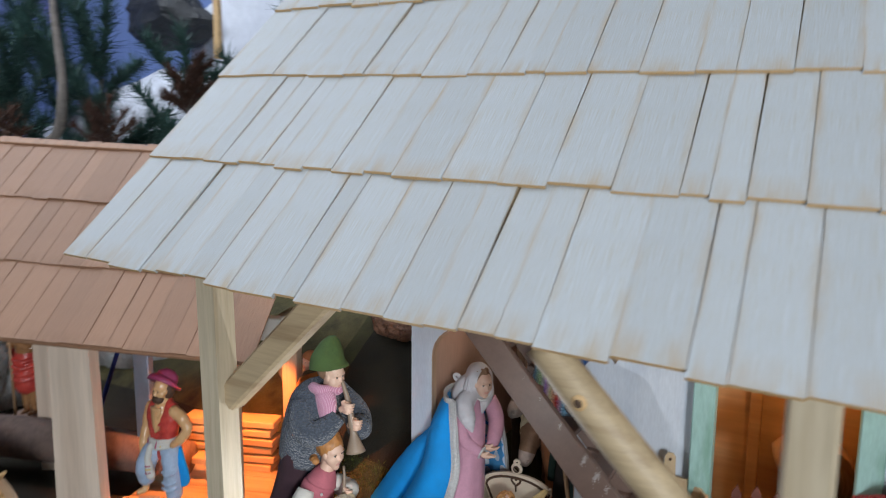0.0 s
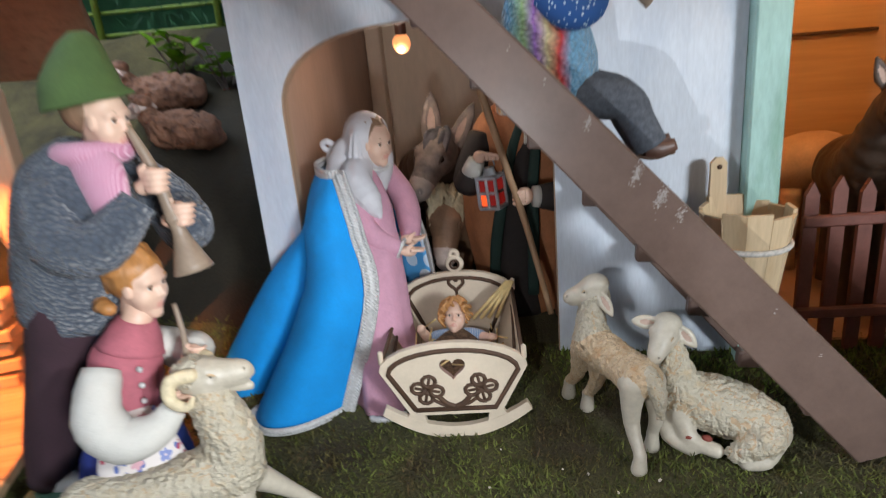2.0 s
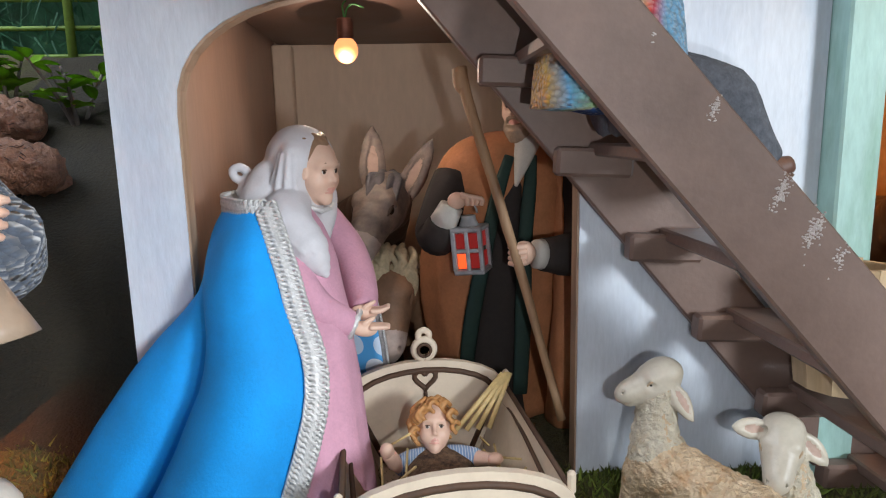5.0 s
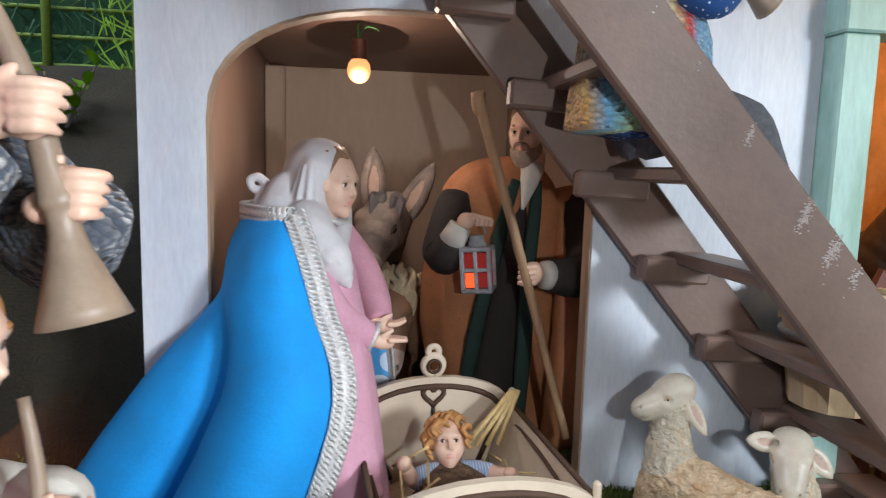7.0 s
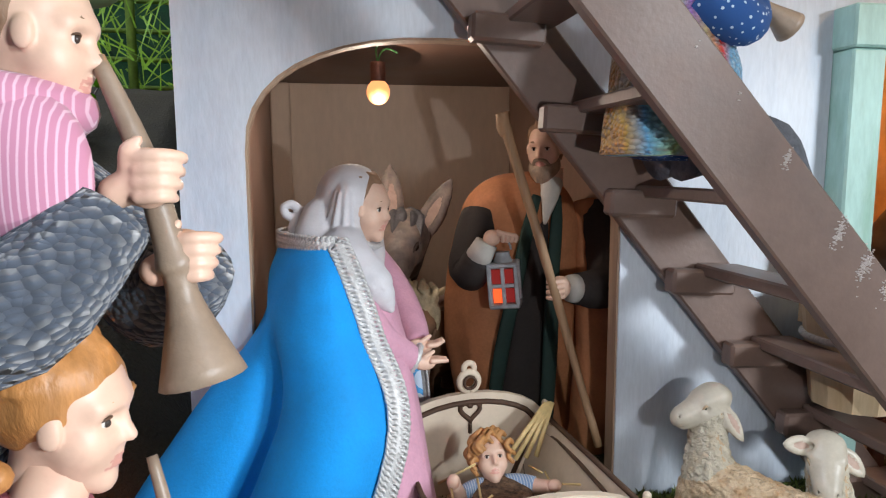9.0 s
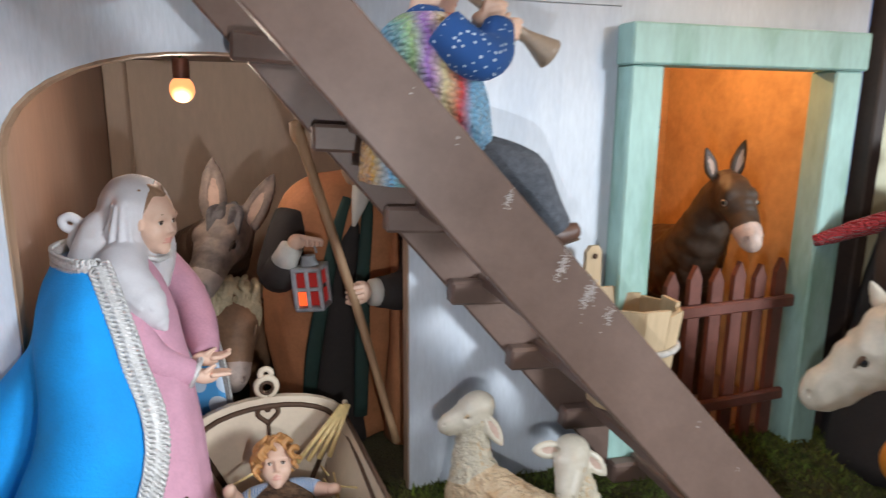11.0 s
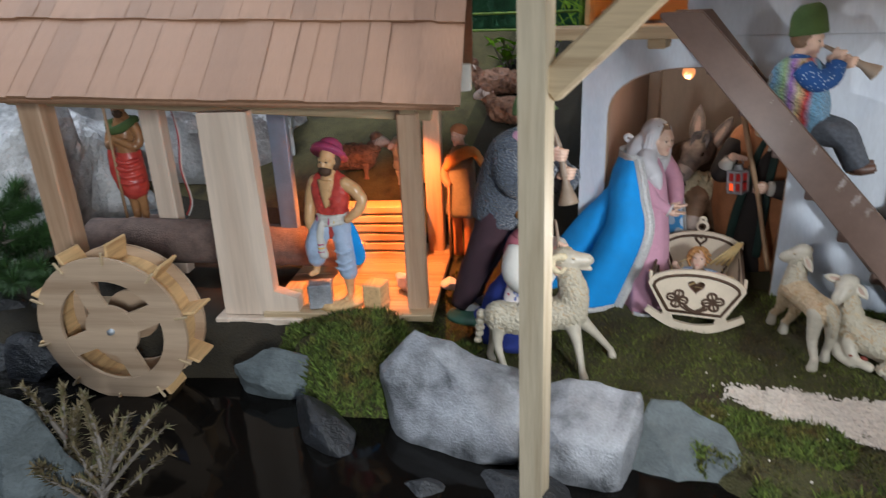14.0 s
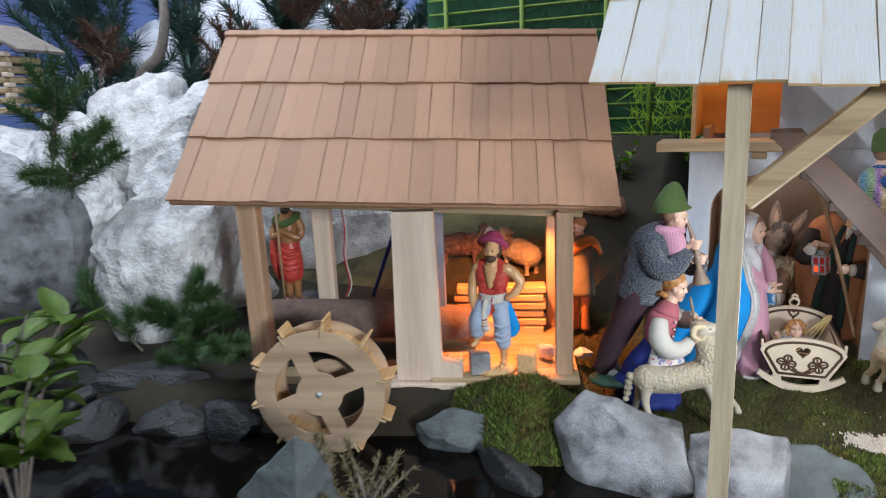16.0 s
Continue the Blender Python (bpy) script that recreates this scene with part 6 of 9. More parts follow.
figure(s, "ox_figurine", (-0.075, 0.15, 0), "tan ox figurine with a cream curly forelock")

# ---- cradle ----
crib = thing("cradle", pose(-0.0745, -0.036, -0.021, 0, 0, 5), "cream wooden rocking cradle with burnt line ornaments", "cradle")


def cradle_panel(w_top, w_bot, z0, z1, crown, n=12):
    pts = [(-w_bot, z0), (w_bot, z0), (w_top, z1)]
    pts += [(w_top * math.cos(math.pi * k / n), z1 + crown * math.sin(math.pi * k / n)) for k in range(1, n)]
    return pts + [(-w_top, z1)]


def burnt(s, pts, y, r=0.0011, close=False):
    p = [(x, y, z) for x, z in pts]
    s.tube(p + ([p[0]] if close else []), r, M_BURN, 6)


ZB, ZF, ZK = 0.0185, 0.058, 0.064
front = cradle_panel(0.0480, 0.0300, ZB, 0.0520, 0.0190)


def heart(w, c, n=22):
    return [(w * 16 * math.sin(t) ** 3 / 17, c + w * (13 * math.cos(t) - 5 * math.cos(2 * t) - 2 * math.cos(3 * t) - math.cos(4 * t)) / 17) for t in [2 * math.pi * k / n for k in range(n)]]


def pierced(outline, hole, y, depth, m):
    """A flat board with a hole through it."""
    s = Shape()
    loops = []
    for yy in (y, y + depth):
        edges, pair = [], []
        for pts in (outline, hole):
            vs = [s.bm.verts.new((x, yy, z)) for x, z in pts]
            edges += [s.bm.edges.new((a, b)) for a, b in zip(vs, vs[1:] + vs[:1])]
            pair.append(vs)
        bmesh.ops.triangle_fill(s.bm, edges=edges, use_beauty=True)
        loops.append(pair)
    for a, b in zip(*loops):
        for i in range(len(a)):
            j = (i + 1) % len(a)
            s.bm.faces.new((a[i], a[j], b[j], b[i]))
    s.paint(list(s.bm.faces), m, False)
    return s


hole = heart(0.0090, 0.0530)
s = pierced(front, hole, -0.052, 0.004, M_CRIB)
edge_ = s.slot(M_HEART)
for f in s.bm.faces:
    c = f.calc_center_median()
    if abs(f.normal.y) < 0.5 and abs(c.x) < 0.012 and 0.040 < c.z < 0.066:
        f.material_index = edge_
s.make("front_panel", crib)
s = Shape()
burnt(s, [(x * 0.88, 0.0420 + (z - 0.0420) * 0.82) for x, z in front], -0.0522, 0.0016, True)
burnt(s, [(x * 0.865, 0.0420 + (z - 0.0420) * 0.80) for x, z in front], -0.0521, 0.0013, True)
for cx in (-0.0175, 0.0175):
    for a in range(4):
        an = radians(90 * a + (12 if cx > 0 else -12))
        px, pz = cx + 0.0062 * math.cos(an), 0.0375 + 0.0062 * math.sin(an)
        burnt(s, [(px + 0.0044 * math.cos(radians(q)), pz + 0.0040 * math.sin(radians(q))) for q in range(0, 360, 40)], -0.0522, 0.0014, True)
        burnt(s, [(cx, 0.0375), (cx + 0.0085 * math.cos(an), 0.0375 + 0.0085 * math.sin(an))], -0.0522, 0.0010)
    burnt(s, [(cx * 0.62, 0.0330), (cx * 0.35, 0.0275), (0, 0.0245)], -0.0522, 0.0018)
    burnt(s, [(cx * 0.80, 0.0300), (cx * 0.45, 0.0262), (0, 0.0245)], -0.0522, 0.0013)
s.make("burnt_ornament", crib, "dark burnt clover ornament")


back = cradle_panel(0.0450, 0.0270, ZB, ZK - 0.004, 0.0190)
s = Shape()
s.plate(back, 0.004, M_CRIB, Matrix.Translation((0, 0.0525, 0)))
s.make("back_panel", crib)
s = Shape()
burnt(s, [(x * 0.86, 0.047 + (z - 0.047) * 0.84) for x, z in back[1:] + back[:1]], 0.0521, 0.0016)
burnt(s, [(x, z) for x, z in heart(0.0062, 0.0690)], 0.0521, 0.0014, True)
burnt(s, [(0, 0.0560), (0, 0.0620)], 0.0521, 0.0011)
s.make("burnt_ornament", crib, "dark burnt heart ornament")
s = Shape()
s.tube([(0.0052 * math.cos(radians(a)), 0.0545, 0.0850 + 0.0052 * math.sin(radians(a))) for a in range(-90, 271, 20)], (0.0020, 0.0022), M_CRIB, 8)
s.tube([(0.0030 * math.cos(radians(a)), 0.0545, 0.0925 + 0.0030 * math.sin(radians(a))) for a in range(-90, 271, 24)], (0.0013, 0.0018), M_CRIB, 8)
s.tube([(0.0034 * math.cos(radians(a)), 0.0520, 0.0850 + 0.0034 * math.sin(radians(a))) for a in range(-90, 271, 24)], 0.0009, M_BURN, 6)
s.make("hanging_ring", crib)
for k in (-1, 1):
    s = Shape()
    vs = [s.bm.verts.new(p) for p in ((k * 0.0270, -0.049, ZB + 0.001), (k * 0.0270, 0.053, ZB + 0.001), (k * 0.0435, 0.053, ZK - 0.001), (k * 0.0455, -0.049, ZF))]
    s.paint([s.bm.faces.new(vs)], M_CRIB, False)
    bmesh.ops.solidify(s.bm, geom=list(s.bm.faces), thickness=0.003)
    s.tube([(k * 0.0452, -0.049, ZF + 0.0007), (k * 0.0432, 0.053, ZK - 0.0003)], 0.0014, M_BURN, 6)
    inner = [(k * (0.0435 - 0.3837 * (ZF - z) - 0.0008), y, z) for y, z in ((-0.042, ZF - 0.006), (0.046, ZK - 0.009), (0.046, ZB + 0.010), (-0.042, ZB + 0.010))]
    s.tube(inner + inner[:1], 0.0011, M_BURN, 6)
    s.make("side_panel", crib)
    for y in (-0.049, 0.050):
        boxed("corner_post", (k * (0.0462 if y < 0 else 0.0440), y, ZF + 0.0025 if y < 0 else ZK + 0.0025), (0.0034, 0.0034, 0.010), M_CRIB, crib)
boxed("bottom", (0, 0.002, ZB + 0.0015), (0.053, 0.102, 0.003), M_CRIB, crib)
for y in (-0.048, 0.048):
    s = Shape()
    n = 14
    low = [(0.0500 * (2 * k / n - 1), 0.0200 * (2 * k / n - 1) ** 2 - 0.001) for k in range(n + 1)]
    top = [(0.0470 * (2 * k / n - 1), 0.0085 + 0.0165 * (2 * k / n - 1) ** 2) for k in range(n + 1)][::-1]
    s.plate([(x, z - 0.002) for x, z in low] + [(x, z - 0.002) for x, z in top], 0.0045, M_CRIB, Matrix.Translation((0, y, 0)))
    s.make("rocker", crib)
    for k in (-1, 1):
        s = Shape()
        s.plate([(k * 0.020, 0.0085), (k * 0.034, 0.0130), (k * 0.0300, 0.0200), (k * 0.0230, 0.0200)], 0.0040, M_CRIB, Matrix.Translation((0, y + 0.0002, 0)))
        s.make("rocker_leg", crib)

s = Shape()
cm = crib.matrix_world
s.ball((0, -0.010, 0.016), (0.025, 0.032, 0.011), M_FUR, (0, 0, 0), 14)
face_marks(s, (0.0, 0.0190, 0.0375), 0.0090, (-0.10, -0.88, 0.48), None, M_CURLHAIR, False)
k = Sculpt(0.0006, 0.0006)
k.ball((0.0, 0.0235, 0.0400), (0.0098, 0.0085, 0.0098), M_CURLHAIR)
rn = random.Random(3)
for q in range(34):
    a, b = radians(rn.uniform(-40, 220)), rn.uniform(-0.004, 0.006)
    c0 = Vector((0.0102 * math.cos(a), 0.0195 + b, 0.0400 + 0.0102 * math.sin(a)))
    k.limb([c0 + Vector((0.0022 * math.cos(g), -0.0010 * g, 0.0022 * math.sin(g))) for g in (0, 1.5, 3.0, 4.5)], 0.0011, M_CURLHAIR)
k.put(s)
s.tube([(-0.010, 0.014, 0.025), (-0.019, 0.008, 0.026), (-0.024, 0.004, 0.034)], [0.0048, 0.0042, 0.0032], M_SKIN, 10)
s.ball((-0.0245, 0.003, 0.036), (0.0035, 0.003, 0.004), M_SKIN, (0, 0, 0), 10)
s.tube([(0.010, 0.014, 0.025), (0.019, 0.006, 0.026), (0.025, 0.000, 0.028)], [0.0048, 0.0042, 0.0032], M_SKIN, 10)
s.ball((0.026, -0.001, 0.029), (0.004, 0.0035, 0.003), M_SKIN, (0, 0, 0), 10)
s.tube([(0.0, 0.014, 0.026), (0, 0.004, 0.024), (0, -0.012, 0.022)], [(0.011, 0.005), (0.017, 0.006), (0.014, 0.006)], M_FUR, 14, (1, 0, 0))
for q in (-1, 1):
    s.tube([(q * 0.006, 0.014, 0.025), (q * 0.013, 0.011, 0.0255), (q * 0.019, 0.006, 0.0262)], [(0.0055, 0.0045), (0.0055, 0.0048), (0.0048, 0.0044)], M_BABYCLOTH, 12, (0, 0, 1))
bmesh.ops.transform(s.bm, matrix=cm @ pose(0, 0, 0.0185), verts=s.bm.verts)
figure(s, "baby_figurine", tuple(cm @ Vector((0, 0.0, 0.020))), "small baby figurine with golden curls lying in a cradle")
s = Shape()
rn = random.Random(4)
for k in range(46):
    x0, y0 = rn.uniform(-0.030, 0.030), rn.uniform(-0.04, 0.045)
    if abs(x0) < 0.024 and y0 > -0.030:
        continue
    a = rn.uniform(0, 6.28)
    l = rn.uniform(0.012, 0.026)
    p = Vector((x0, y0, 0.019 + rn.uniform(0, 0.010)))
    s.tube([p, p + Vector((l * math.cos(a) * 0.7, l * math.sin(a), rn.uniform(-0.002, 0.016)))], 0.0006, M_STRAW, 5)
for x0, x1 in ((0.018, 0.042), (0.024, 0.043), (0.012, 0.040), (0.030, 0.044)):
    s.tube([(x0, 0.030, 0.028), (x1, 0.040, 0.0535)], (0.0014, 0.0006), M_STRAW, 6)
bmesh.ops.transform(s.bm, matrix=cm @ pose(0, 0, 0.0200), verts=s.bm.verts)
tagged(s.make("straw", None, "", tuple(cm @ Vector((0, 0, 0.018)))), "dry yellow straw filling the cradle", "straw", kind="stuff")


# ---- sheep ----
def woolly(s, pts, rad, m, n=40, curl=0.0013, seed=0.0):
    """A body of wool: finely divided and set in curls."""
    pts = [Vector(p) for p in pts]
    P, R = [], []
    for i in range(len(pts) - 1):
        for k in range(11):
            f = k / 11
            e = f * f * (3 - 2 * f)
            P.append(pts[i].lerp(pts[i + 1], f))
            R.append(rad[i] + (rad[i + 1] - rad[i]) * e)
    P.append(pts[-1])
    R.append(rad[-1])
    d0, d1 = (P[0] - P[1]).normalized(), (P[-1] - P[-2]).normalized()
    P = [P[0] + d0 * R[0] * 0.75, P[0] + d0 * R[0] * 0.5] + P + [P[-1] + d1 * R[-1] * 0.5, P[-1] + d1 * R[-1] * 0.75]
    R = [R[0] * 0.35, R[0] * 0.75] + R + [R[-1] * 0.75, R[-1] * 0.35]
    rings = s.tube(P, R, m, n)
    for ring, p in zip(rings, P):
        for v in ring:
            d = (v.co - p).normalized()
            c = 0.6 - 1.8 * abs(noise.noise(v.co * 110 + Vector((seed, 0, 0)))) + 0.4 * noise.noise(v.co * 300 + Vector((0, seed, 0)))
            v.co += d * curl * c
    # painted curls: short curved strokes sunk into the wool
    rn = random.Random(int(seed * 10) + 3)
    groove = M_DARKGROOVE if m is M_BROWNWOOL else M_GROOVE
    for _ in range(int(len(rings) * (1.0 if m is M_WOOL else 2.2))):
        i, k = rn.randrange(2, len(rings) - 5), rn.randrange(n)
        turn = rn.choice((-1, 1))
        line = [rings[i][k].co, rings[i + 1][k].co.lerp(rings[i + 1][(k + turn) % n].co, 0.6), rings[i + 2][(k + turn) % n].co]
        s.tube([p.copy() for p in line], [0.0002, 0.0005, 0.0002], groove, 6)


def sheep_head(s, c, nose, m, face, ears=True, r=0.0115):
    c, nose = Vector(c), Vector(nose)
    d = nose - c
    s.tube([c - d * 0.3, c, c + d * 0.45, c + d * 0.85, nose], [r * 0.6, r, r * 0.82, r * 0.55, r * 0.3], face, 14)
    side = d.cross(Vector((0, 0, 1))).normalized()
    up = side.cross(d).normalized()
    s.ball(c - d * 0.12 + up * r * 0.45, (r * 0.95, r * 0.95, r * 0.75), m, (0, 0, 0), 12)
    for k in (-1, 1):
        s.ball(c + d * 0.38 + side * (k * r * 0.74) + up * r * 0.3, r * 0.085, M_EYE, (0, 0, 0), 8)
        if ears:
            b = c + side * (k * r * 0.8) + up * r * 0.2
            t = b + side * (k * r * 1.35) - up * r * 0.55 - d * 0.1
            ear(s, b, t, r * 0.42, face, M_EARPINK, tuple(d.normalized()))
    s.tube([nose - d * 0.05 - up * r * 0.20 - side * r * 0.25, nose - up * r * 0.24 + d * 0.02, nose - d * 0.05 - up * r * 0.20 + side * r * 0.25], r * 0.09, M_COLLAR, 6)


def leg(s, top, knee, hoof, m, r=0.0058):
    s.tube([top, knee, (hoof[0], hoof[1], hoof[2] + 0.006), hoof], [r * 1.3, r * 0.75, r * 0.55, r * 0.85], m, 12)


def ram_eyes(s, at, r):
    beast_eyes(s, at, r, M_GROOVE, 0.11)


s = Shape()
k = Sculpt(0.0007, 0.0030)
k.limb([(0.0200, -0.0600, 0.0330), (0.0270, -0.0690, 0.0320), (0.0360, -0.0810, 0.0300), (0.0455, -0.0935, 0.0280)], [0.0128, 0.0132, 0.0122, 0.0130], M_TANWOOL)
k.limb([(0.0195, -0.0585, 0.0380), (0.0200, -0.0555, 0.0520), (0.0215, -0.0540, 0.0640)], [0.0120, 0.0092, 0.0082], M_WOOL)
at = beast_head(k, (0.0225, -0.0535, 0.0695), (0.0050, -0.0530, 0.0640), 0.0088, M_WHITEFUR, M_WHITEFUR, 0.6, 0.30, M_LIPS)
k.ball((0.0235, -0.0535, 0.0740), (0.0080, 0.0080, 0.0060), M_WHITEFUR)
flap(k, (0.0250, -0.0600, 0.0690), (0.0330, -0.0640, 0.0545), 0.0042, M_WHITEFUR, M_EARPINK, (0.3, -1, 0.0))
flap(k, (0.0255, -0.0465, 0.0690), (0.0330, -0.0415, 0.0560), 0.0042, M_WHITEFUR, M_EARPINK, (0.3, -1, 0.0))
for top, knee, foot, m in (((0.0140, -0.0560, 0.0270), (0.0105, -0.0500, 0.0060), (0.0050, -0.0440), M_TANWOOL), ((0.0250, -0.0610, 0.0240), (0.0225, -0.0580, 0.0040), (0.0170, -0.0540), M_TANWOOL), ((0.0410, -0.0985, 0.0260), (0.0400, -0.1010, 0.0010), (0.0440, -0.1110), M_WHITEFUR), ((0.0530, -0.0920, 0.0240), (0.0560, -0.0930, 0.0020), (0.0545, -0.0900), M_WHITEFUR)):
    g = ground_height(*foot) + 0.001
    k.limb([top, knee, (foot[0], foot[1] + 0.001, g + 0.009)], [0.0085, 0.0050, 0.0036], m, 0.003)
    k.limb([(foot[0], foot[1], g + 0.008), (foot[0] - 0.0008, foot[1] - 0.001, g)], [0.0038, 0.0050], M_WHITEFUR, 0.0015)
k.limb([(0.0500, -0.1010, 0.0340), (0.0545, -0.1060, 0.0240), (0.0560, -0.1060, 0.0080)], [0.0046, 0.0050, 0.0024], M_WOOL, 0.002)
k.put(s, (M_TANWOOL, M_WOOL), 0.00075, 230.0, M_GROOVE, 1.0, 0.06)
ram_eyes(s, at, 0.0088)
figure(s, "sheep_figurine", (0.028, -0.082, -0.02), "standing lamb figurine with tan wool and cream face", "sheep figurine", "sheep")
s = Shape()
k = Sculpt(0.0007, 0.0030)
k.limb([(0.0740, -0.0800, 0.0060), (0.0900, -0.0820, 0.0030), (0.1050, -0.0860, -0.0010), (0.1180, -0.0920, -0.0060)], [0.0160, 0.0182, 0.0178, 0.0160], M_WOOL)
k.limb([(0.0720, -0.0810, 0.0120), (0.0680, -0.0800, 0.0280), (0.0650, -0.0790, 0.0420)], [0.0140, 0.0105, 0.0085], M_WOOL)
at = beast_head(k, (0.0635, -0.0790, 0.0530), (0.0540, -0.0925, 0.0400), 0.0092, M_WHITEFUR, M_WHITEFUR, 0.6, 0.30, M_LIPS)
k.ball((0.0640, -0.0780, 0.0570), (0.0082, 0.0080, 0.0058), M_WHITEFUR)
flap(k, (0.0575, -0.0770, 0.0560), (0.0425, -0.0780, 0.0585), 0.0046, M_WHITEFUR, M_EARPINK, (0.1, -1, 0.25))
flap(k, (0.0700, -0.0810, 0.0540), (0.0800, -0.0840, 0.0425), 0.0046, M_WHITEFUR, M_EARPINK, (-0.2, -1, 0.3))
k.limb([(0.0700, -0.0900, 0.0000), (0.0760, -0.0960, -0.0140), (0.0900, -0.1010, -0.0190)], [0.0075, 0.0052, 0.0046], M_WHITEFUR)
k.limb([(0.0640, -0.0840, 0.0000), (0.0640, -0.0920, -0.0140), (0.0760, -0.0980, -0.0200)], [0.0075, 0.0050, 0.0044], M_WHITEFUR)
k.limb([(0.1220, -0.0960, -0.0080), (0.1150, -0.1060, -0.0080), (0.1000, -0.1060, -0.0170)], [0.0110, 0.0100, 0.0055], M_WOOL)
k.limb([(0.1240, -0.0990, -0.0160), (0.1160, -0.1080, -0.0205), (0.1060, -0.1085, -0.0215)], [0.0060, 0.0052, 0.0050], M_WHITEFUR)
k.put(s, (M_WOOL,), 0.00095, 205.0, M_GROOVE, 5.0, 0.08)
ram_eyes(s, at, 0.0092)
for x in (0.0745, 0.0850):
    s.ball((x, -0.0985, -0.0110 - 0.1 * (x - 0.0745)), (0.0034, 0.0022, 0.0022), M_RIBBON, (0, 20, 0), 10)
figure(s, "sheep_figurine", (0.085, -0.10, -0.02), "lying cream sheep figurine beside the stairs", "sheep figurine", "sheep")
s = Shape()
k = Sculpt(0.0008, 0.0030)
k.limb([(-0.2380, -0.2150, 0.0250), (-0.2200, -0.2100, 0.0240), (-0.2000, -0.2010, 0.0260), (-0.1780, -0.1890, 0.0300)], [0.0160, 0.0160, 0.0160, 0.0165], M_WOOL)
k.limb([(-0.1740, -0.1860, 0.0300), (-0.1720, -0.1860, 0.0500), (-0.1780, -0.1870, 0.0700)], [0.0165, 0.0145, 0.0115], M_WOOL)
at = beast_head(k, (-0.1820, -0.1870, 0.0830), (-0.1590, -0.1800, 0.0845), 0.0105, M_WHITEFUR, M_WHITEFUR, 0.6, 0.30, M_LIPS)
k.ball((-0.1850, -0.1870, 0.0860), (0.0100, 0.0100, 0.0090), M_WOOL)
k.limb([(-0.1660, -0.1820, 0.0765), (-0.1590, -0.1800, 0.0750)], [0.0036, 0.0024], M_WHITEFUR, 0.001)
for q in (-1, 1):
    k.limb([(-0.1800, -0.1870 + q * 0.0090, 0.0900), (-0.1880, -0.1870 + q * 0.0135, 0.0890), (-0.1890, -0.1870 + q * 0.0155, 0.0800), (-0.1810, -0.1870 + q * 0.0160, 0.0765), (-0.1765, -0.1870 + q * 0.0160, 0.0815)], [0.0034, 0.0036, 0.0032, 0.0024, 0.0012], M_CURL, 0.0006)
for top, knee, foot in (((-0.1700, -0.1940, 0.0180), (-0.1630, -0.1980, 0.0000), (-0.1560, -0.2040)), ((-0.1680, -0.1800, 0.0200), (-0.1550, -0.1690, 0.0020), (-0.1400, -0.1560)), ((-0.2360, -0.2220, 0.0200), (-0.2370, -0.2240, -0.0020), (-0.2290, -0.2270)), ((-0.2440, -0.2080, 0.0200), (-0.2480, -0.2080, -0.0020), (-0.2520, -0.2090))):
    g = ground_height(*foot) + 0.001
    k.limb([top, knee, (foot[0], foot[1], g + 0.007)], [0.0080, 0.0046, 0.0032], M_WHITEFUR, 0.003)
    k.limb([(foot[0], foot[1], g + 0.007), (foot[0] + 0.002, foot[1], g)], [0.0034, 0.0045], M_WHITEFUR, 0.0015)
for q in range(5):
    k.ball((-0.2560 - 0.0012 * q, -0.2190, 0.0260 - 0.0074 * q), 0.0056 - 0.0004 * q, M_WOOL, k=0.0012)
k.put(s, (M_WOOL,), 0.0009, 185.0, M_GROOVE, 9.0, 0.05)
ram_eyes(s, at, 0.0105)
figure(s, "sheep_figurine", (-0.20, -0.20, -0.02), "glossy cream ram figurine looking up at the girl", "sheep figurine", "sheep")


# ---- shepherd with a shawm ----
def hand(s, c, r=0.0062):
    k = Sculpt(r / 9, r * 0.16)
    k.ball((c[0] + r * 0.1, c[1] - r * 0.05, c[2]), (r * 0.95, r * 0.62, r * 1.12), M_SKIN)
    for q in range(4):
        z = c[2] + r * (0.76 - 0.48 * q)
        out = (1.30, 1.20, 1.10, 0.92)[q]
        k.limb([(c[0] - r * 0.1, c[1] - r * 0.58, z), (c[0] + r * 0.62, c[1] - r * 0.74, z + r * 0.05), (c[0] + r * out, c[1] - r * 0.34, z), (c[0] + r * out, c[1] + r * 0.35, z - r * 0.1)], [r * 0.27, r * 0.27, r * 0.23, r * 0.17], M_SKIN, r * 0.10)
    k.limb([(c[0] - r * 0.5, c[1] - r * 0.3, c[2] + r * 0.4), (c[0] - r * 0.4, c[1] - r * 0.6, c[2] + r * 1.0), (c[0], c[1] - r * 0.6, c[2] + r * 1.35)], [r * 0.32, r * 0.26, r * 0.18], M_SKIN)
    k.limb([(c[0], c[1], c[2]), (c[0] - r * 1.0, c[1], c[2] - r * 0.5)], [r * 0.7, r * 0.62], M_SKIN)
    k.put(s)


s = Shape()
s.ball((-0.278, -0.170, -0.001), (0.040, 0.026, 0.008), M_BASE, (0, 0, 25), 16)
for y in (-0.172, -0.152):
    s.tube([(-0.300, y, 0.008), (-0.290, y, 0.040), (-0.270, y * 0.99, 0.085), (-0.256, y * 0.99, 0.130)], [0.0125, 0.0145, 0.0180, 0.0190], M_PLUM, 16)
    s.tube([(-0.304, y, 0.006), (-0.288, y - 0.002, 0.006), (-0.280, y - 0.003, 0.005)], [0.008, 0.008, 0.005], M_WHITE, 10)
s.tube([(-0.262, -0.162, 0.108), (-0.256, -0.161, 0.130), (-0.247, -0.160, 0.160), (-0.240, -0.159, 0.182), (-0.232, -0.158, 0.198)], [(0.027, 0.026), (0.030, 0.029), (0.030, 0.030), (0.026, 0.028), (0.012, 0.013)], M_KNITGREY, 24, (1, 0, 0))
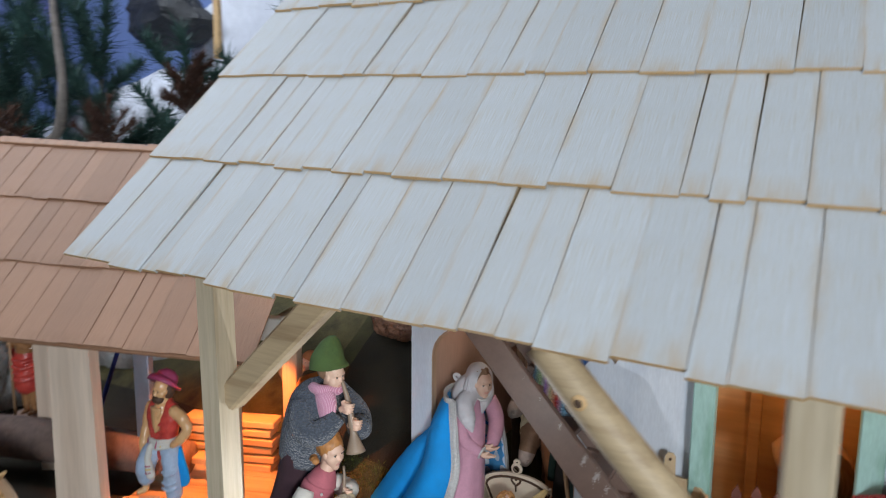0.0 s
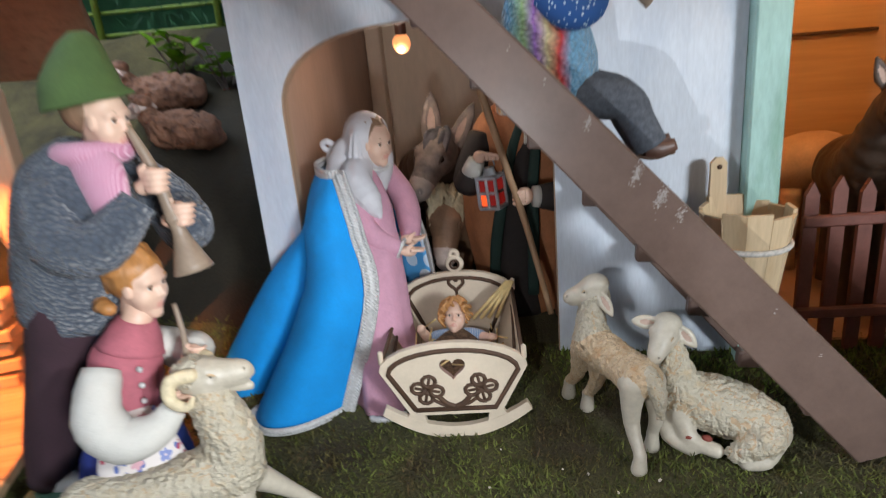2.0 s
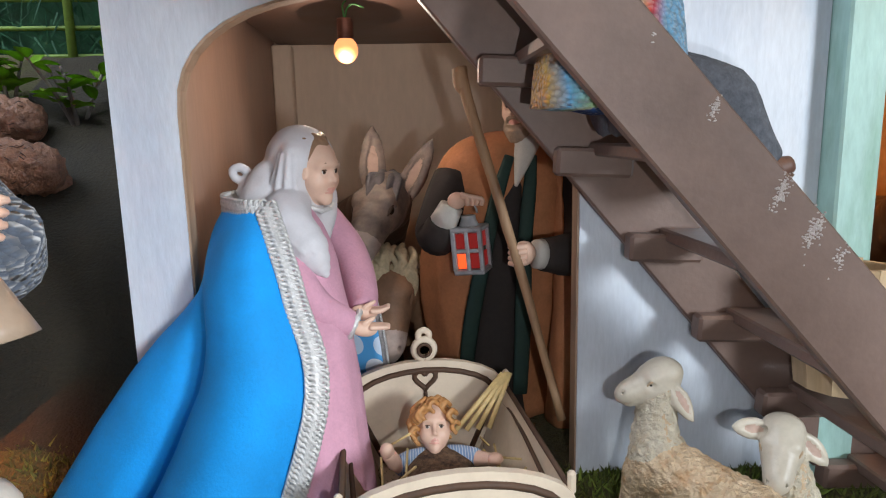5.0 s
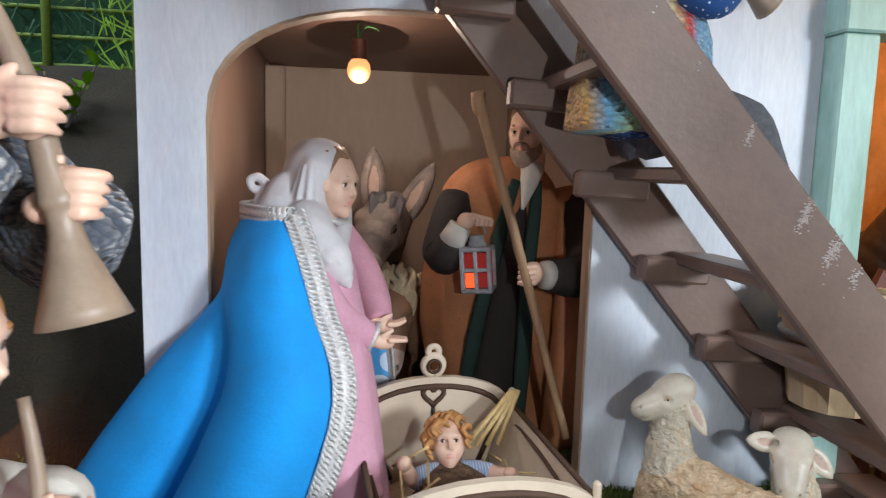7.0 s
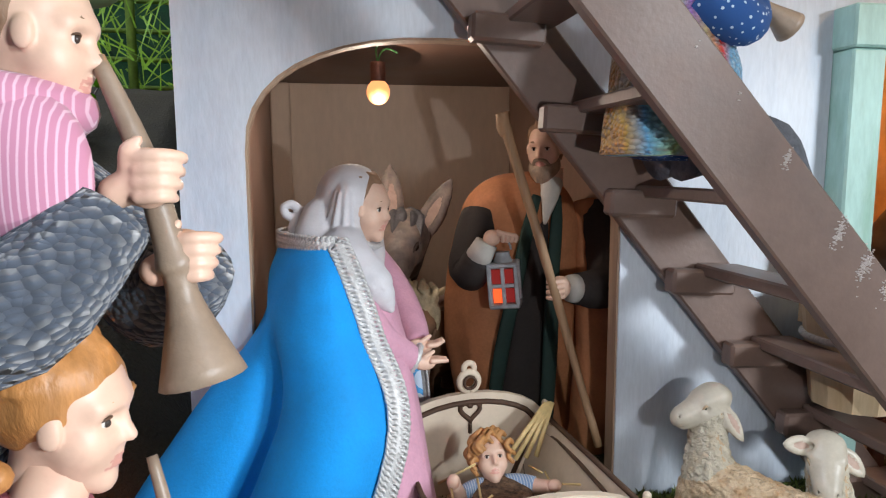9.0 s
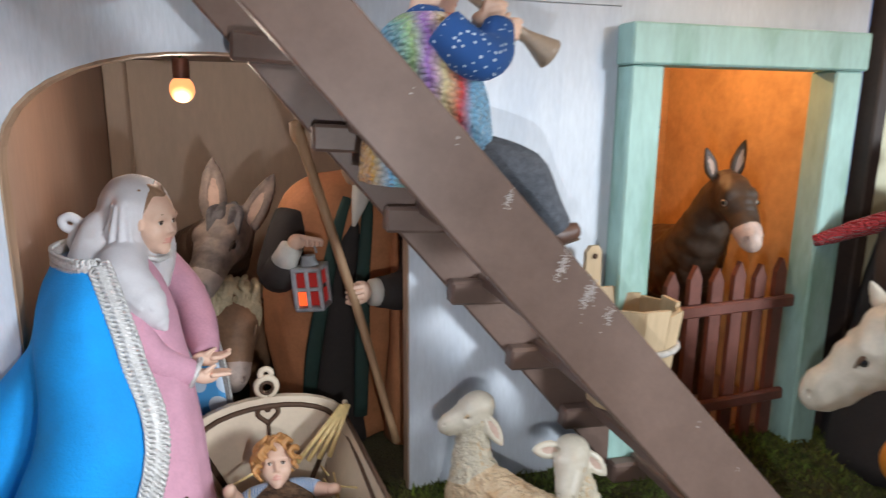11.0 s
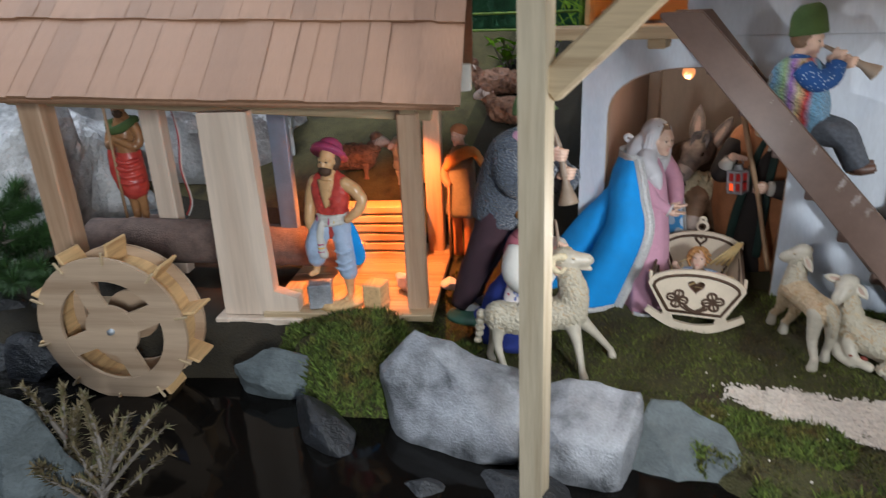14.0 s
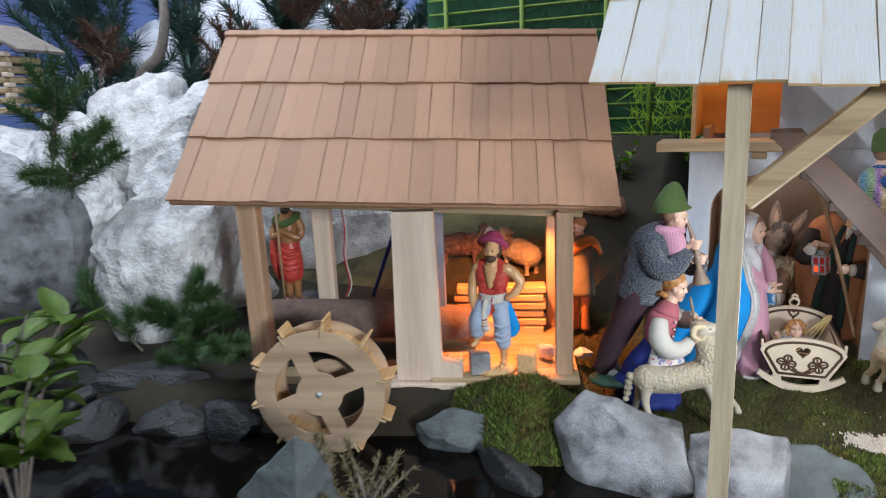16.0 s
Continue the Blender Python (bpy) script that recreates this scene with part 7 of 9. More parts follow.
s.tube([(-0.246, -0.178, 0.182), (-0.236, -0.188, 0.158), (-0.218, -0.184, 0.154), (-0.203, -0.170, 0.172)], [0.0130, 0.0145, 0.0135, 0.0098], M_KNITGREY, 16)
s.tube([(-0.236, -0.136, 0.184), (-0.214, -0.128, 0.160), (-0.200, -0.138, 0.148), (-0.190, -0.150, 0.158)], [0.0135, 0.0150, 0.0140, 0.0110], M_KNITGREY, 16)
s.tube([(-0.226, -0.168, 0.195), (-0.218, -0.172, 0.186), (-0.216, -0.174, 0.174), (-0.218, -0.174, 0.166)], [(0.010, 0.008), (0.0125, 0.008), (0.0115, 0.007), (0.008, 0.005)], M_SCARF, 16, (1, 0, 0))
s.tube([(-0.238, -0.170, 0.196), (-0.224, -0.173, 0.1965), (-0.2125, -0.160, 0.1950), (-0.222, -0.146, 0.1965), (-0.238, -0.150, 0.197)], 0.0060, M_SCARF, 12)
face_marks(s, (-0.2180, -0.160, 0.2105), 0.0120, (1, -0.05, -0.10))
s.ball((-0.2240, -0.160, 0.2160), (0.0128, 0.0125, 0.0120), M_HAIR, (0, 0, 0), 16)
s.tube([(-0.224, -0.159, 0.219), (-0.2245, -0.159, 0.226), (-0.2235, -0.158, 0.236), (-0.222, -0.157, 0.246), (-0.2215, -0.157, 0.252)], [(0.0225, 0.020), (0.0195, 0.018), (0.0150, 0.0145), (0.0100, 0.0100), (0.0030, 0.004)], M_GREENHAT, 20, (1, 0, 0), 0.04, 5)
hand(s, (-0.1965, -0.164, 0.180))
hand(s, (-0.1905, -0.158, 0.161))
s.tube([(-0.206, -0.160, 0.207), (-0.198, -0.160, 0.186), (-0.1930, -0.161, 0.166), (-0.1915, -0.161, 0.160), (-0.1910, -0.161, 0.157), (-0.190, -0.161, 0.150), (-0.1865, -0.162, 0.132)], [0.0018, 0.0030, 0.0036, 0.0048, 0.0038, 0.0044, 0.0105], M_SHAWM, 16)
s.rough(0.0009, 110, [M_PLUM, M_GREENHAT])
figure(s, "shepherd_figurine", (-0.275, -0.165, 0), "shepherd figurine in green hat and slate knitted jumper with a shawm")

# girl with a flute
s = Shape()
s.tube([(-0.242, -0.174, -0.022), (-0.238, -0.176, 0.016), (-0.232, -0.178, 0.045), (-0.231, -0.178, 0.062)], [(0.038, 0.025), (0.034, 0.025), (0.024, 0.022), (0.017, 0.016)], M_NAVY, 26, (1, 0, 0), 0.10, 8)
s.tube([(-0.220, -0.196, 0.004), (-0.218, -0.198, 0.026), (-0.220, -0.194, 0.050), (-0.224, -0.188, 0.064)], [(0.026, 0.008), (0.025, 0.010), (0.019, 0.010), (0.012, 0.008)], M_FLORAL, 18, (1, 0.4, 0), 0.06, 5)
s.tube([(-0.231, -0.180, 0.060), (-0.229, -0.178, 0.078), (-0.226, -0.176, 0.094), (-0.224, -0.175, 0.103)], [(0.0165, 0.0165), (0.0185, 0.0180), (0.0165, 0.0175), (0.007, 0.007)], M_VEST, 18, (1, 0, 0))
for k in range(3):
    s.ball((-0.2125 + 0.001 * k, -0.190, 0.072 + 0.009 * k), 0.0016, M_LACE, (0, 0, 0), 8)
s.tube([(-0.228, -0.194, 0.092), (-0.226, -0.208, 0.074), (-0.214, -0.210, 0.062), (-0.200, -0.204, 0.064), (-0.192, -0.196, 0.072)], [0.0095, 0.0120, 0.0115, 0.0090, 0.0060], M_WHITE, 16)
s.tube([(-0.220, -0.160, 0.090), (-0.206, -0.154, 0.082), (-0.196, -0.162, 0.086), (-0.192, -0.170, 0.090)], [0.0095, 0.0115, 0.0100, 0.0065], M_WHITE, 16)
hand(s, (-0.1895, -0.174, 0.0905), 0.0048)
hand(s, (-0.1885, -0.192, 0.0735), 0.0050)
s.tube([(-0.222, -0.174, 0.100), (-0.216, -0.169, 0.118)], [0.0085, 0.0075], M_SKIN, 12)
s.tube([(-0.224, -0.175, 0.094), (-0.221, -0.172, 0.104), (-0.219, -0.171, 0.110)], [(0.0170, 0.0175), (0.0130, 0.0135), (0.0095, 0.0095)], M_VEST, 18, (1, 0, 0))
face_marks(s, (-0.2150, -0.1680, 0.1280), 0.0130, (1, -0.12, -0.12), None, M_AUBURN)
strands(s, (-0.2150, -0.1680, 0.1280), 0.0130, (1, -0.12, -0.12), M_AUBURN, 24, 0.0, -0.35, 9, 1.08)
for k in range(13):
    a = radians(88 + 14 * k)
    s.ball((-0.2215 + 0.0142 * math.cos(a), -0.1685 + 0.0142 * math.sin(a), 0.1200 + 0.0010 * (k % 2)), (0.0046, 0.0040, 0.0038), M_AUBURN, (0, 0, 0), 10)
s.tube([(-0.1975, -0.1690, 0.1165), (-0.1925, -0.175, 0.098), (-0.187, -0.190, 0.076)], [0.0013, 0.0018, 0.0022], M_SHAWM, 10)
s.ball((-0.266, -0.176, 0.002), (0.020, 0.016, 0.010), M_NAVY, (0, 0, 20), 14)
s.rough(0.0011, 110, [M_NAVY, M_WHITE, M_VEST, M_AUBURN])
figure(s, "girl_figurine", (-0.225, -0.185, 0), "girl figurine with auburn hair, rose vest, floral apron and flute")

# boy with a shawm on the stairs
s = Shape()
s.tube([(-0.012, -0.052, 0.186), (-0.008, -0.052, 0.205), (-0.006, -0.052, 0.228), (-0.005, -0.052, 0.248), (-0.003, -0.052, 0.262)], [(0.021, 0.019), (0.022, 0.020), (0.021, 0.019), (0.017, 0.019), (0.007, 0.008)], M_DOTTED, 22, (1, 0, 0))
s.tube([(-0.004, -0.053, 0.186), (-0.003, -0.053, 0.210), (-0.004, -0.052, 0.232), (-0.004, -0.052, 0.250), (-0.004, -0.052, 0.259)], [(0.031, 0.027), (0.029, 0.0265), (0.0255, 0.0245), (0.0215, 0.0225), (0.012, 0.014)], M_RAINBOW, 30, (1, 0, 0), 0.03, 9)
for y0, y1 in ((-0.072, -0.066), (-0.032, -0.040)):
    s.tube([(-0.002, y0, 0.251), (0.009, y0 - 0.005, 0.241), (0.021, y1 - 0.002, 0.243), (0.026, y1 + 0.005, 0.255)], [0.0095, 0.0100, 0.0092, 0.0070], M_DOTTED, 14)
hand(s, (0.024, -0.055, 0.2605), 0.0052)
hand(s, (0.034, -0.050, 0.2545), 0.0050)
for y in (-0.062, -0.044):
    s.tube([(-0.006, y, 0.190), (0.018, y, 0.194), (0.038, y, 0.190), (0.047, y, 0.176), (0.054, y, 0.163)], [0.0150, 0.0140, 0.0125, 0.0115, 0.0105], M_GREYWOOL, 16)
    s.tube([(0.052, y, 0.162), (0.059, y, 0.1605), (0.069, y, 0.163)], [0.0058, 0.0060, 0.0035], M_SHOE, 12)
    s.tube([(0.046, y, 0.158), (0.055, y, 0.156), (0.068, y, 0.159)], [(0.005, 0.0012)] * 3, M_BURN, 8, (0, 1, 0))
face_marks(s, (0.000, -0.052, 0.2740), 0.0112, (1, -0.15, -0.12))
s.ball((-0.004, -0.052, 0.2775), (0.0118, 0.0120, 0.0120), M_HAIR, (0, 0, 0), 14)
s.tube([(-0.001, -0.052, 0.279), (-0.002, -0.052, 0.288), (-0.003, -0.052, 0.299), (-0.004, -0.052, 0.305)], [(0.0165, 0.0155), (0.0155, 0.0145), (0.0135, 0.0130), (0.007, 0.007)], M_GREENHAT, 18, (1, 0, 0), 0.05, 5)
s.tube([(0.0130, -0.052, 0.2690), (0.028, -0.051, 0.2610), (0.042, -0.049, 0.2535), (0.046, -0.049, 0.2515), (0.057, -0.048, 0.2450)], [0.0014, 0.0024, 0.0032, 0.0036, 0.0075], M_SHAWM, 14)
s.rough(0.0010, 110, [M_GREYWOOL, M_GREENHAT, M_RAINBOW])
figure(s, "boy_figurine", (-0.006, -0.052, 0.19), "boy figurine in rainbow knitted waistcoat sitting on the stairs")

# donkey and resting animal in the doorway
s = Shape()
k = Sculpt(0.0008, 0.0025)
at = beast_head(k, (0.2300, 0.028, 0.1680), (0.2240, -0.006, 0.1370), 0.0145, M_DARKFUR, M_MUZZLE)
flap(k, (0.2220, 0.034, 0.174), (0.2150, 0.036, 0.1950), 0.0052, M_DARKFUR, M_EARPINK, (0.0, -1.0, 0.1))
flap(k, (0.2380, 0.034, 0.175), (0.2450, 0.034, 0.2010), 0.0056, M_DARKFUR, M_EARPINK, (-0.1, -1.0, 0.1))
k.limb([(0.231, 0.040, 0.158), (0.232, 0.056, 0.128), (0.238, 0.080, 0.104), (0.244, 0.115, 0.098), (0.248, 0.140, 0.092)], [0.0135, 0.0200, 0.0280, 0.0300, 0.0200], M_DARKFUR, 0.006)
for x, y in ((0.228, 0.070), (0.250, 0.074), (0.236, 0.128), (0.258, 0.132)):
    k.limb([(x, y, 0.090), (x, y, 0.045), (x, y, -0.002)], [0.012, 0.007, 0.008], M_DARKFUR, 0.005)
k.put(s, lump=0.0008)
for q in (-1, 1):
    s.ball(at(0.34, 0.66 * q, 0.30), 0.0030, M_EYEWHITE, (0, 0, 0), 10)
    s.ball(at(0.36, 0.80 * q, 0.34), 0.0016, M_EYE, (0, 0, 0), 8)
figure(s, "donkey_figurine", (0.240, 0.09, 0), "dark brown donkey figurine looking over the picket fence")
s = Shape()
s.tube([(0.194, 0.165, 0.088), (0.216, 0.166, 0.094), (0.246, 0.168, 0.094), (0.268, 0.170, 0.086)], [0.016, 0.026, 0.027, 0.014], M_CALF, 20)
for x in (0.212, 0.248):
    for y in (0.156, 0.178):
        s.tube([(x, y, 0.076), (x, y, 0.035), (x, y, -0.002)], [0.011, 0.007, 0.008], M_CALF, 10)
s.rough(0.0010, 90)
figure(s, "calf_figurine", (0.230, 0.165, 0), "pale tan calf figurine standing behind the donkey")
s = Shape()
s.box((0.1595, 0.192, 0.245), (0.018, 0.004, 0.022), M_RED)
tagged(s.make("red_cloth", None, "", (0.1595, 0.192, 0.245)), "small dark red cloth hanging on the inner wall", "cloth")

# ---- white bull with a bell ----
s = Shape()
BA, BB = Vector((0.276, -0.156, 0.062)), Vector((0.420, -0.240, 0.052))
k = Sculpt(0.0015, 0.0060)
k.limb([BA + (BB - BA) * f for f in (0.0, 0.2, 0.45, 0.7, 0.95)], [0.0345, 0.0385, 0.0395, 0.0405, 0.0340], M_BULL)
k.limb([(0.3350, -0.1900, 0.0640), (0.3020, -0.1710, 0.0720), (0.2700, -0.1520, 0.0830), (0.2440, -0.1340, 0.0940)], [0.0330, 0.0350, 0.0300, 0.0225], M_BULL)
k.limb([(0.2900, -0.1650, 0.1020), (0.3300, -0.1880, 0.0960), (0.4000, -0.2280, 0.0850)], [0.0100, 0.0090, 0.0080], M_BULL, 0.008)
k.limb([(0.2300, -0.1200, 0.0900), (0.2420, -0.1320, 0.0640), (0.2640, -0.1480, 0.0450)], [0.0090, 0.0110, 0.0140], M_BULL, 0.006)
for q in range(5):
    f = 0.16 + 0.10 * q
    p = BA + (BB - BA) * f
    k.limb([p + Vector((-0.022, -0.034, 0.020)), p + Vector((-0.020, -0.038, 0.000)), p + Vector((-0.014, -0.034, -0.018))], [0.0020, 0.0026, 0.0018], M_BULL, 0.004)
for top, knee, hoof in (((0.270, -0.150, 0.050), (0.246, -0.144, 0.016), (0.224, -0.146, -0.032)), ((0.298, -0.180, 0.046), (0.294, -0.184, 0.010), (0.290, -0.188, -0.034)), ((0.388, -0.246, 0.056), (0.394, -0.256, 0.014), (0.384, -0.262, -0.034)), ((0.416, -0.220, 0.056), (0.424, -0.222, 0.014), (0.416, -0.226, -0.034))):
    k.limb([top, knee, (hoof[0] + 0.004, hoof[1], hoof[2] + 0.014)], [0.0210, 0.0112, 0.0076], M_BULL)
    k.limb([(hoof[0] + 0.003, hoof[1], hoof[2] + 0.012), hoof], [0.0078, 0.0105], M_BULL, 0.002)
k.limb([(0.424, -0.243, 0.070), (0.440, -0.254, 0.06), (0.440, -0.255, 0.03)], [0.006, 0.004, 0.006], M_BULL, 0.003)
at = beast_head(k, (0.2200, -0.1130, 0.1080), (0.1930, -0.0910, 0.0745), 0.0172, M_WHITEFUR, M_WHITEFUR, 0.6, 0.30)
k.limb([(0.2200, -0.1130, 0.1080), (0.2340, -0.1250, 0.0990)], [0.0160, 0.0180], M_WHITEFUR, 0.006)
k.ball((0.2170, -0.1110, 0.1190), (0.0125, 0.0120, 0.0085), M_WHITEFUR, k=0.003)
for q in (-1, 1):
    sx, sy = 0.62 * q, 0.78 * q
    k.limb([(0.2180 + 0.0095 * sx, -0.110 + 0.0095 * sy, 0.1210), (0.2130 + 0.0180 * sx, -0.110 + 0.0180 * sy, 0.1260), (0.2070 + 0.0205 * sx, -0.110 + 0.0205 * sy, 0.1350)], [0.0048, 0.0040, 0.0014], M_WHITEFUR, 0.002)
    flap(k, (0.2225 + 0.0150 * sx, -0.1110 + 0.0150 * sy, 0.1120), (0.2300 + 0.0240 * sx, -0.1150 + 0.0240 * sy, 0.0930), 0.0078, M_WHITEFUR, M_WHITEFUR, (-0.62 * q - 0.3, -0.78, 0.15))
k.put(s, lump=0.0011)
beast_eyes(s, at, 0.0172, M_BURN, 0.16)
figure(s, "bull_figurine", (0.33, -0.19, -0.03), "white glazed bull figurine standing on the moss")
col = thing("bull_collar", pose(0.2385, -0.1295, 0.0945), "red-brown leather collar with an orange bell on the bull", "collar")
axis = Vector((0.82, -0.57, -0.42)).normalized()
s = Shape()
a1 = Vector((-axis.y, axis.x, 0)).normalized()
a2 = a1.cross(axis) * -1
ringp = [a1 * (0.0242 * math.cos(radians(q))) + a2 * (0.0265 * math.sin(radians(q))) for q in range(0, 361, 12)]
s.tube(ringp, (0.0085, 0.0022), M_COLLAR, 8, tuple(axis))
s.make("strap", col)
s = Shape()
for q in range(150, 260, 18):
    p = a1 * (0.0264 * math.cos(radians(q))) + a2 * (0.0288 * math.sin(radians(q)))
    s.ball(p, 0.0019, M_EYE, (0, 0, 0), 8)
s.make("studs", col, "dark studs")
s = Shape()
s.ball((-0.009, 0.008, -0.0475), (0.0130, 0.0130, 0.0140), M_AMBER, (0, 0, 0), 18)
s.make("bell", col, "round orange brass bell")
s = Shape()
s.tube([(-0.006, 0.006, -0.058), (-0.003, 0.004, -0.067), (0.001, 0.004, -0.075)], [0.006, 0.008, 0.005], M_RED, 10)
s.make("ribbon", col, "red ribbon")

# king
s = Shape()
s.tube([(0.342, -0.036, -0.014), (0.342, -0.036, 0.05), (0.341, -0.038, 0.10), (0.339, -0.040, 0.14), (0.337, -0.043, 0.166), (0.336, -0.045, 0.178)], [(0.056, 0.046), (0.050, 0.042), (0.044, 0.036), (0.040, 0.030), (0.028, 0.022), (0.010, 0.010)], M_BLACK, 26, (1, 0, 0), 0.05, 9)
s.tube([(0.330, -0.082, 0.020), (0.329, -0.076, 0.080), (0.331, -0.070, 0.130), (0.334, -0.062, 0.160)], [(0.030, 0.005), (0.022, 0.005), (0.014, 0.005), (0.006, 0.004)], M_RED, 12, (1, 0, 0))
for k in (-1, 1):
    s.tube([(0.331 + 0.036 * k, -0.078, 0.020), (0.331 + 0.027 * k, -0.080, 0.080), (0.332 + 0.018 * k, -0.075, 0.120), (0.334 + 0.008 * k, -0.066, 0.156)], [(0.0105, 0.006), (0.0105, 0.006), (0.0095, 0.006), (0.007, 0.005)], M_FUR, 12, (1, 0, 0))
s.tube([(0.318, -0.082, 0.098), (0.332, -0.086, 0.094), (0.348, -0.083, 0.100)], [0.004, 0.0055, 0.004], M_GREENTRIM, 10)
s.tube([(0.306, -0.042, 0.150), (0.292, -0.060, 0.115), (0.300, -0.078, 0.090)], [0.015, 0.017, 0.013], M_BLACK, 14)
s.tube([(0.298, -0.078, 0.094), (0.303, -0.083, 0.086)], [0.0145, 0.0145], M_FUR, 14)
s.tube([(0.368, -0.042, 0.150), (0.384, -0.062, 0.120), (0.376, -0.080, 0.110)], [0.015, 0.017, 0.013], M_BLACK, 14)
face_marks(s, (0.336, -0.0470, 0.1925), 0.0124, (-0.20, -0.98, 0.0), M_DARKSKIN, M_GREYHAIR)
rn = random.Random(31)
for k in range(70):
    a, b = rn.uniform(0, 6.283), rn.uniform(0.1, 1.25)
    q = Vector((math.sin(b) * math.cos(a), math.sin(b) * math.sin(a), math.cos(b)))
    if q.y < -0.45 and q.z < 0.75:
        continue
    s.ball((0.336 + 0.0128 * q.x, -0.0465 + 0.0130 * q.y, 0.1925 + 0.0155 * q.z), 0.0030, M_GREYHAIR, (0, 0, 0), 7)
for k in range(13):
    a = radians(200 + 11.5 * k)
    s.ball((0.335 + 0.0105 * math.cos(a), -0.0500 + 0.0115 * math.sin(a), 0.1820 - 0.003 * math.sin(math.pi * k / 12)), (0.0030, 0.0028, 0.0042), M_GREYHAIR, (0, 0, 0), 7)
s.tube([(0.372, -0.054, 0.158), (0.352, -0.066, 0.159), (0.335, -0.069, 0.161), (0.318, -0.064, 0.162), (0.300, -0.046, 0.158), (0.282, -0.026, 0.147), (0.266, -0.012, 0.137)], [(0.004, 0.006), (0.005, 0.010), (0.006, 0.011), (0.006, 0.010), (0.004, 0.008), (0.004, 0.006), (0.003, 0.004)], M_REDKNIT, 16, (0, 1, 0))
s.tube([(0.322, -0.056, 0.165), (0.336, -0.062, 0.165), (0.350, -0.056, 0.165), (0.348, -0.036, 0.170), (0.324, -0.036, 0.170)], [0.0085] * 5, M_REDKNIT, 12)
s.rough(0.0014, 110, [M_BLACK, M_FUR, M_REDKNIT])
figure(s, "king_figurine", (0.34, -0.045, 0), "dark coated king figurine with fur trim and red knitted scarf")

# ---- neighbouring house ----
nb = thing("neighbour_house", (0, 0, 0), "cream plastered toy house with navy window and red awning", "house")
boxed("wall", (0.612, 0.006, 0.30), (0.590, 0.012, 0.66), M_CREAMWALL, nb)
boxed("corner_timber", (0.3105, -0.002, 0.30), (0.010, 0.014, 0.64), M_DARKPOST, nb)
win = boxed("window", (0.408, -0.004, 0.172), (0.118, 0.008, 0.075), M_WINBLUE, nb)
boxed("pane", (0.412, -0.0085, 0.170), (0.088, 0.003, 0.054), M_WINPANE, win)
boxed("door", (0.470, -0.004, 0.055), (0.100, 0.008, 0.118), M_TEAL, nb)
s = Shape()
for k in range(9):
    s.tube([(0.342 + 0.030 * k, 0.000, 0.330), (0.342 + 0.030 * k, -0.034, 0.312), (0.342 + 0.030 * k, -0.050, 0.296)], [(0.0160, 0.004), (0.0160, 0.004), (0.0135, 0.0025)], M_AWNING, 12, (1, 0, 0))
s.make("awning", nb, "scalloped dull red awning")
boxed("side_wall", (0.902, 0.20, 0.30), (0.010, 0.38, 0.66), M_CREAMWALL, nb)


# ---- water mill ----
MILL = pose(-0.335, -0.194, 0, 0, 0, 20.5)
mill = thing("mill", MILL, "open wooden mill hut with planed posts and shingle roof", "mill")
boxed("post", (-0.411, 0.010, 0.110), (0.026, 0.026, 0.27), M_MILLPINE, mill, bevel=0.0015)
boxed("post", (-0.351, 0.128, 0.110), (0.026, 0.020, 0.27), M_BOARD, mill, bevel=0.0015)
boxed("post", (-0.0085, 0.008, 0.108), (0.022, 0.017, 0.222), M_MILLPINE, mill, bevel=0.0015)
boxed("post", (-0.010, 0.190, 0.110), (0.022, 0.022, 0.23), M_MILLPINE, mill, bevel=0.0015)
boxed("post", (-0.180, 0.100, 0.125), (0.022, 0.012, 0.20), M_METAL, mill, bevel=0.001, label="blue-grey steel strip")
s = Shape()
s.plate([(-0.226, 0.002), (-0.140, 0.002), (-0.140, 0.022), (-0.166, 0.030), (-0.169, 0.226), (-0.221, 0.226)], 0.016, M_BOARD, Matrix.Translation((0, -0.012, 0)))
s.make("board_pillar", mill, "broad planed board")
boxed("sill", (-0.185, -0.006, -0.006), (0.100, 0.030, 0.014), M_BOARD, mill)
boxed("sill", (-0.37, 0.006, 0.000), (0.10, 0.03, 0.014), M_PINEX, mill)
for k in range(6):
    boxed("floor_plank", (-0.085, 0.002 + 0.038 * k, 0.002), (0.19, 0.0370, 0.008), M_PINEX, mill, bevel=0.0008)
boxed("eave_beam", (-0.215, 0.016, 0.2290), (0.46, 0.014, 0.012), M_PINEX, mill, (0, 3.4, 0))
boxed("beam", (-0.008, 0.10, 0.224), (0.016, 0.20, 0.012), M_PINEX, mill)
boxed("beam_end", (0.040, 0.020, 0.250), (0.030, 0.016, 0.026), M_WHITE, mill, label="white painted beam end")

mroof = thing("mill_roof", MILL @ pose(-0.476, -0.072, 0.256, 42, 0, 0) @ pose(0, 0, 0, 0, 3.6, 0), "red-brown wooden shingle roof of the mill", "roof")
boxed("deck", (0.262, 0.150, -0.004), (0.520, 0.300, 0.006), M_BROWNSH, mroof)
shingles(mroof, shingle_brown_mesh, 0.527, 3, 0.1015, 21, 0.017, 0.033, 0.0012)
boxed("back_slope", (0.262, 0.318, -0.158), (0.525, 0.010, 0.31), M_BROWNSH, mroof, (6, 0, 0))
boxed("ridge_board", (0.262, 0.306, 0.001), (0.527, 0.010, 0.008), M_BROWNSH, mroof)

wheel = thing("water_wheel", MILL @ pose(-0.304, -0.095, 0.024), "plywood water wheel with four broad spokes and paddles", "water wheel")


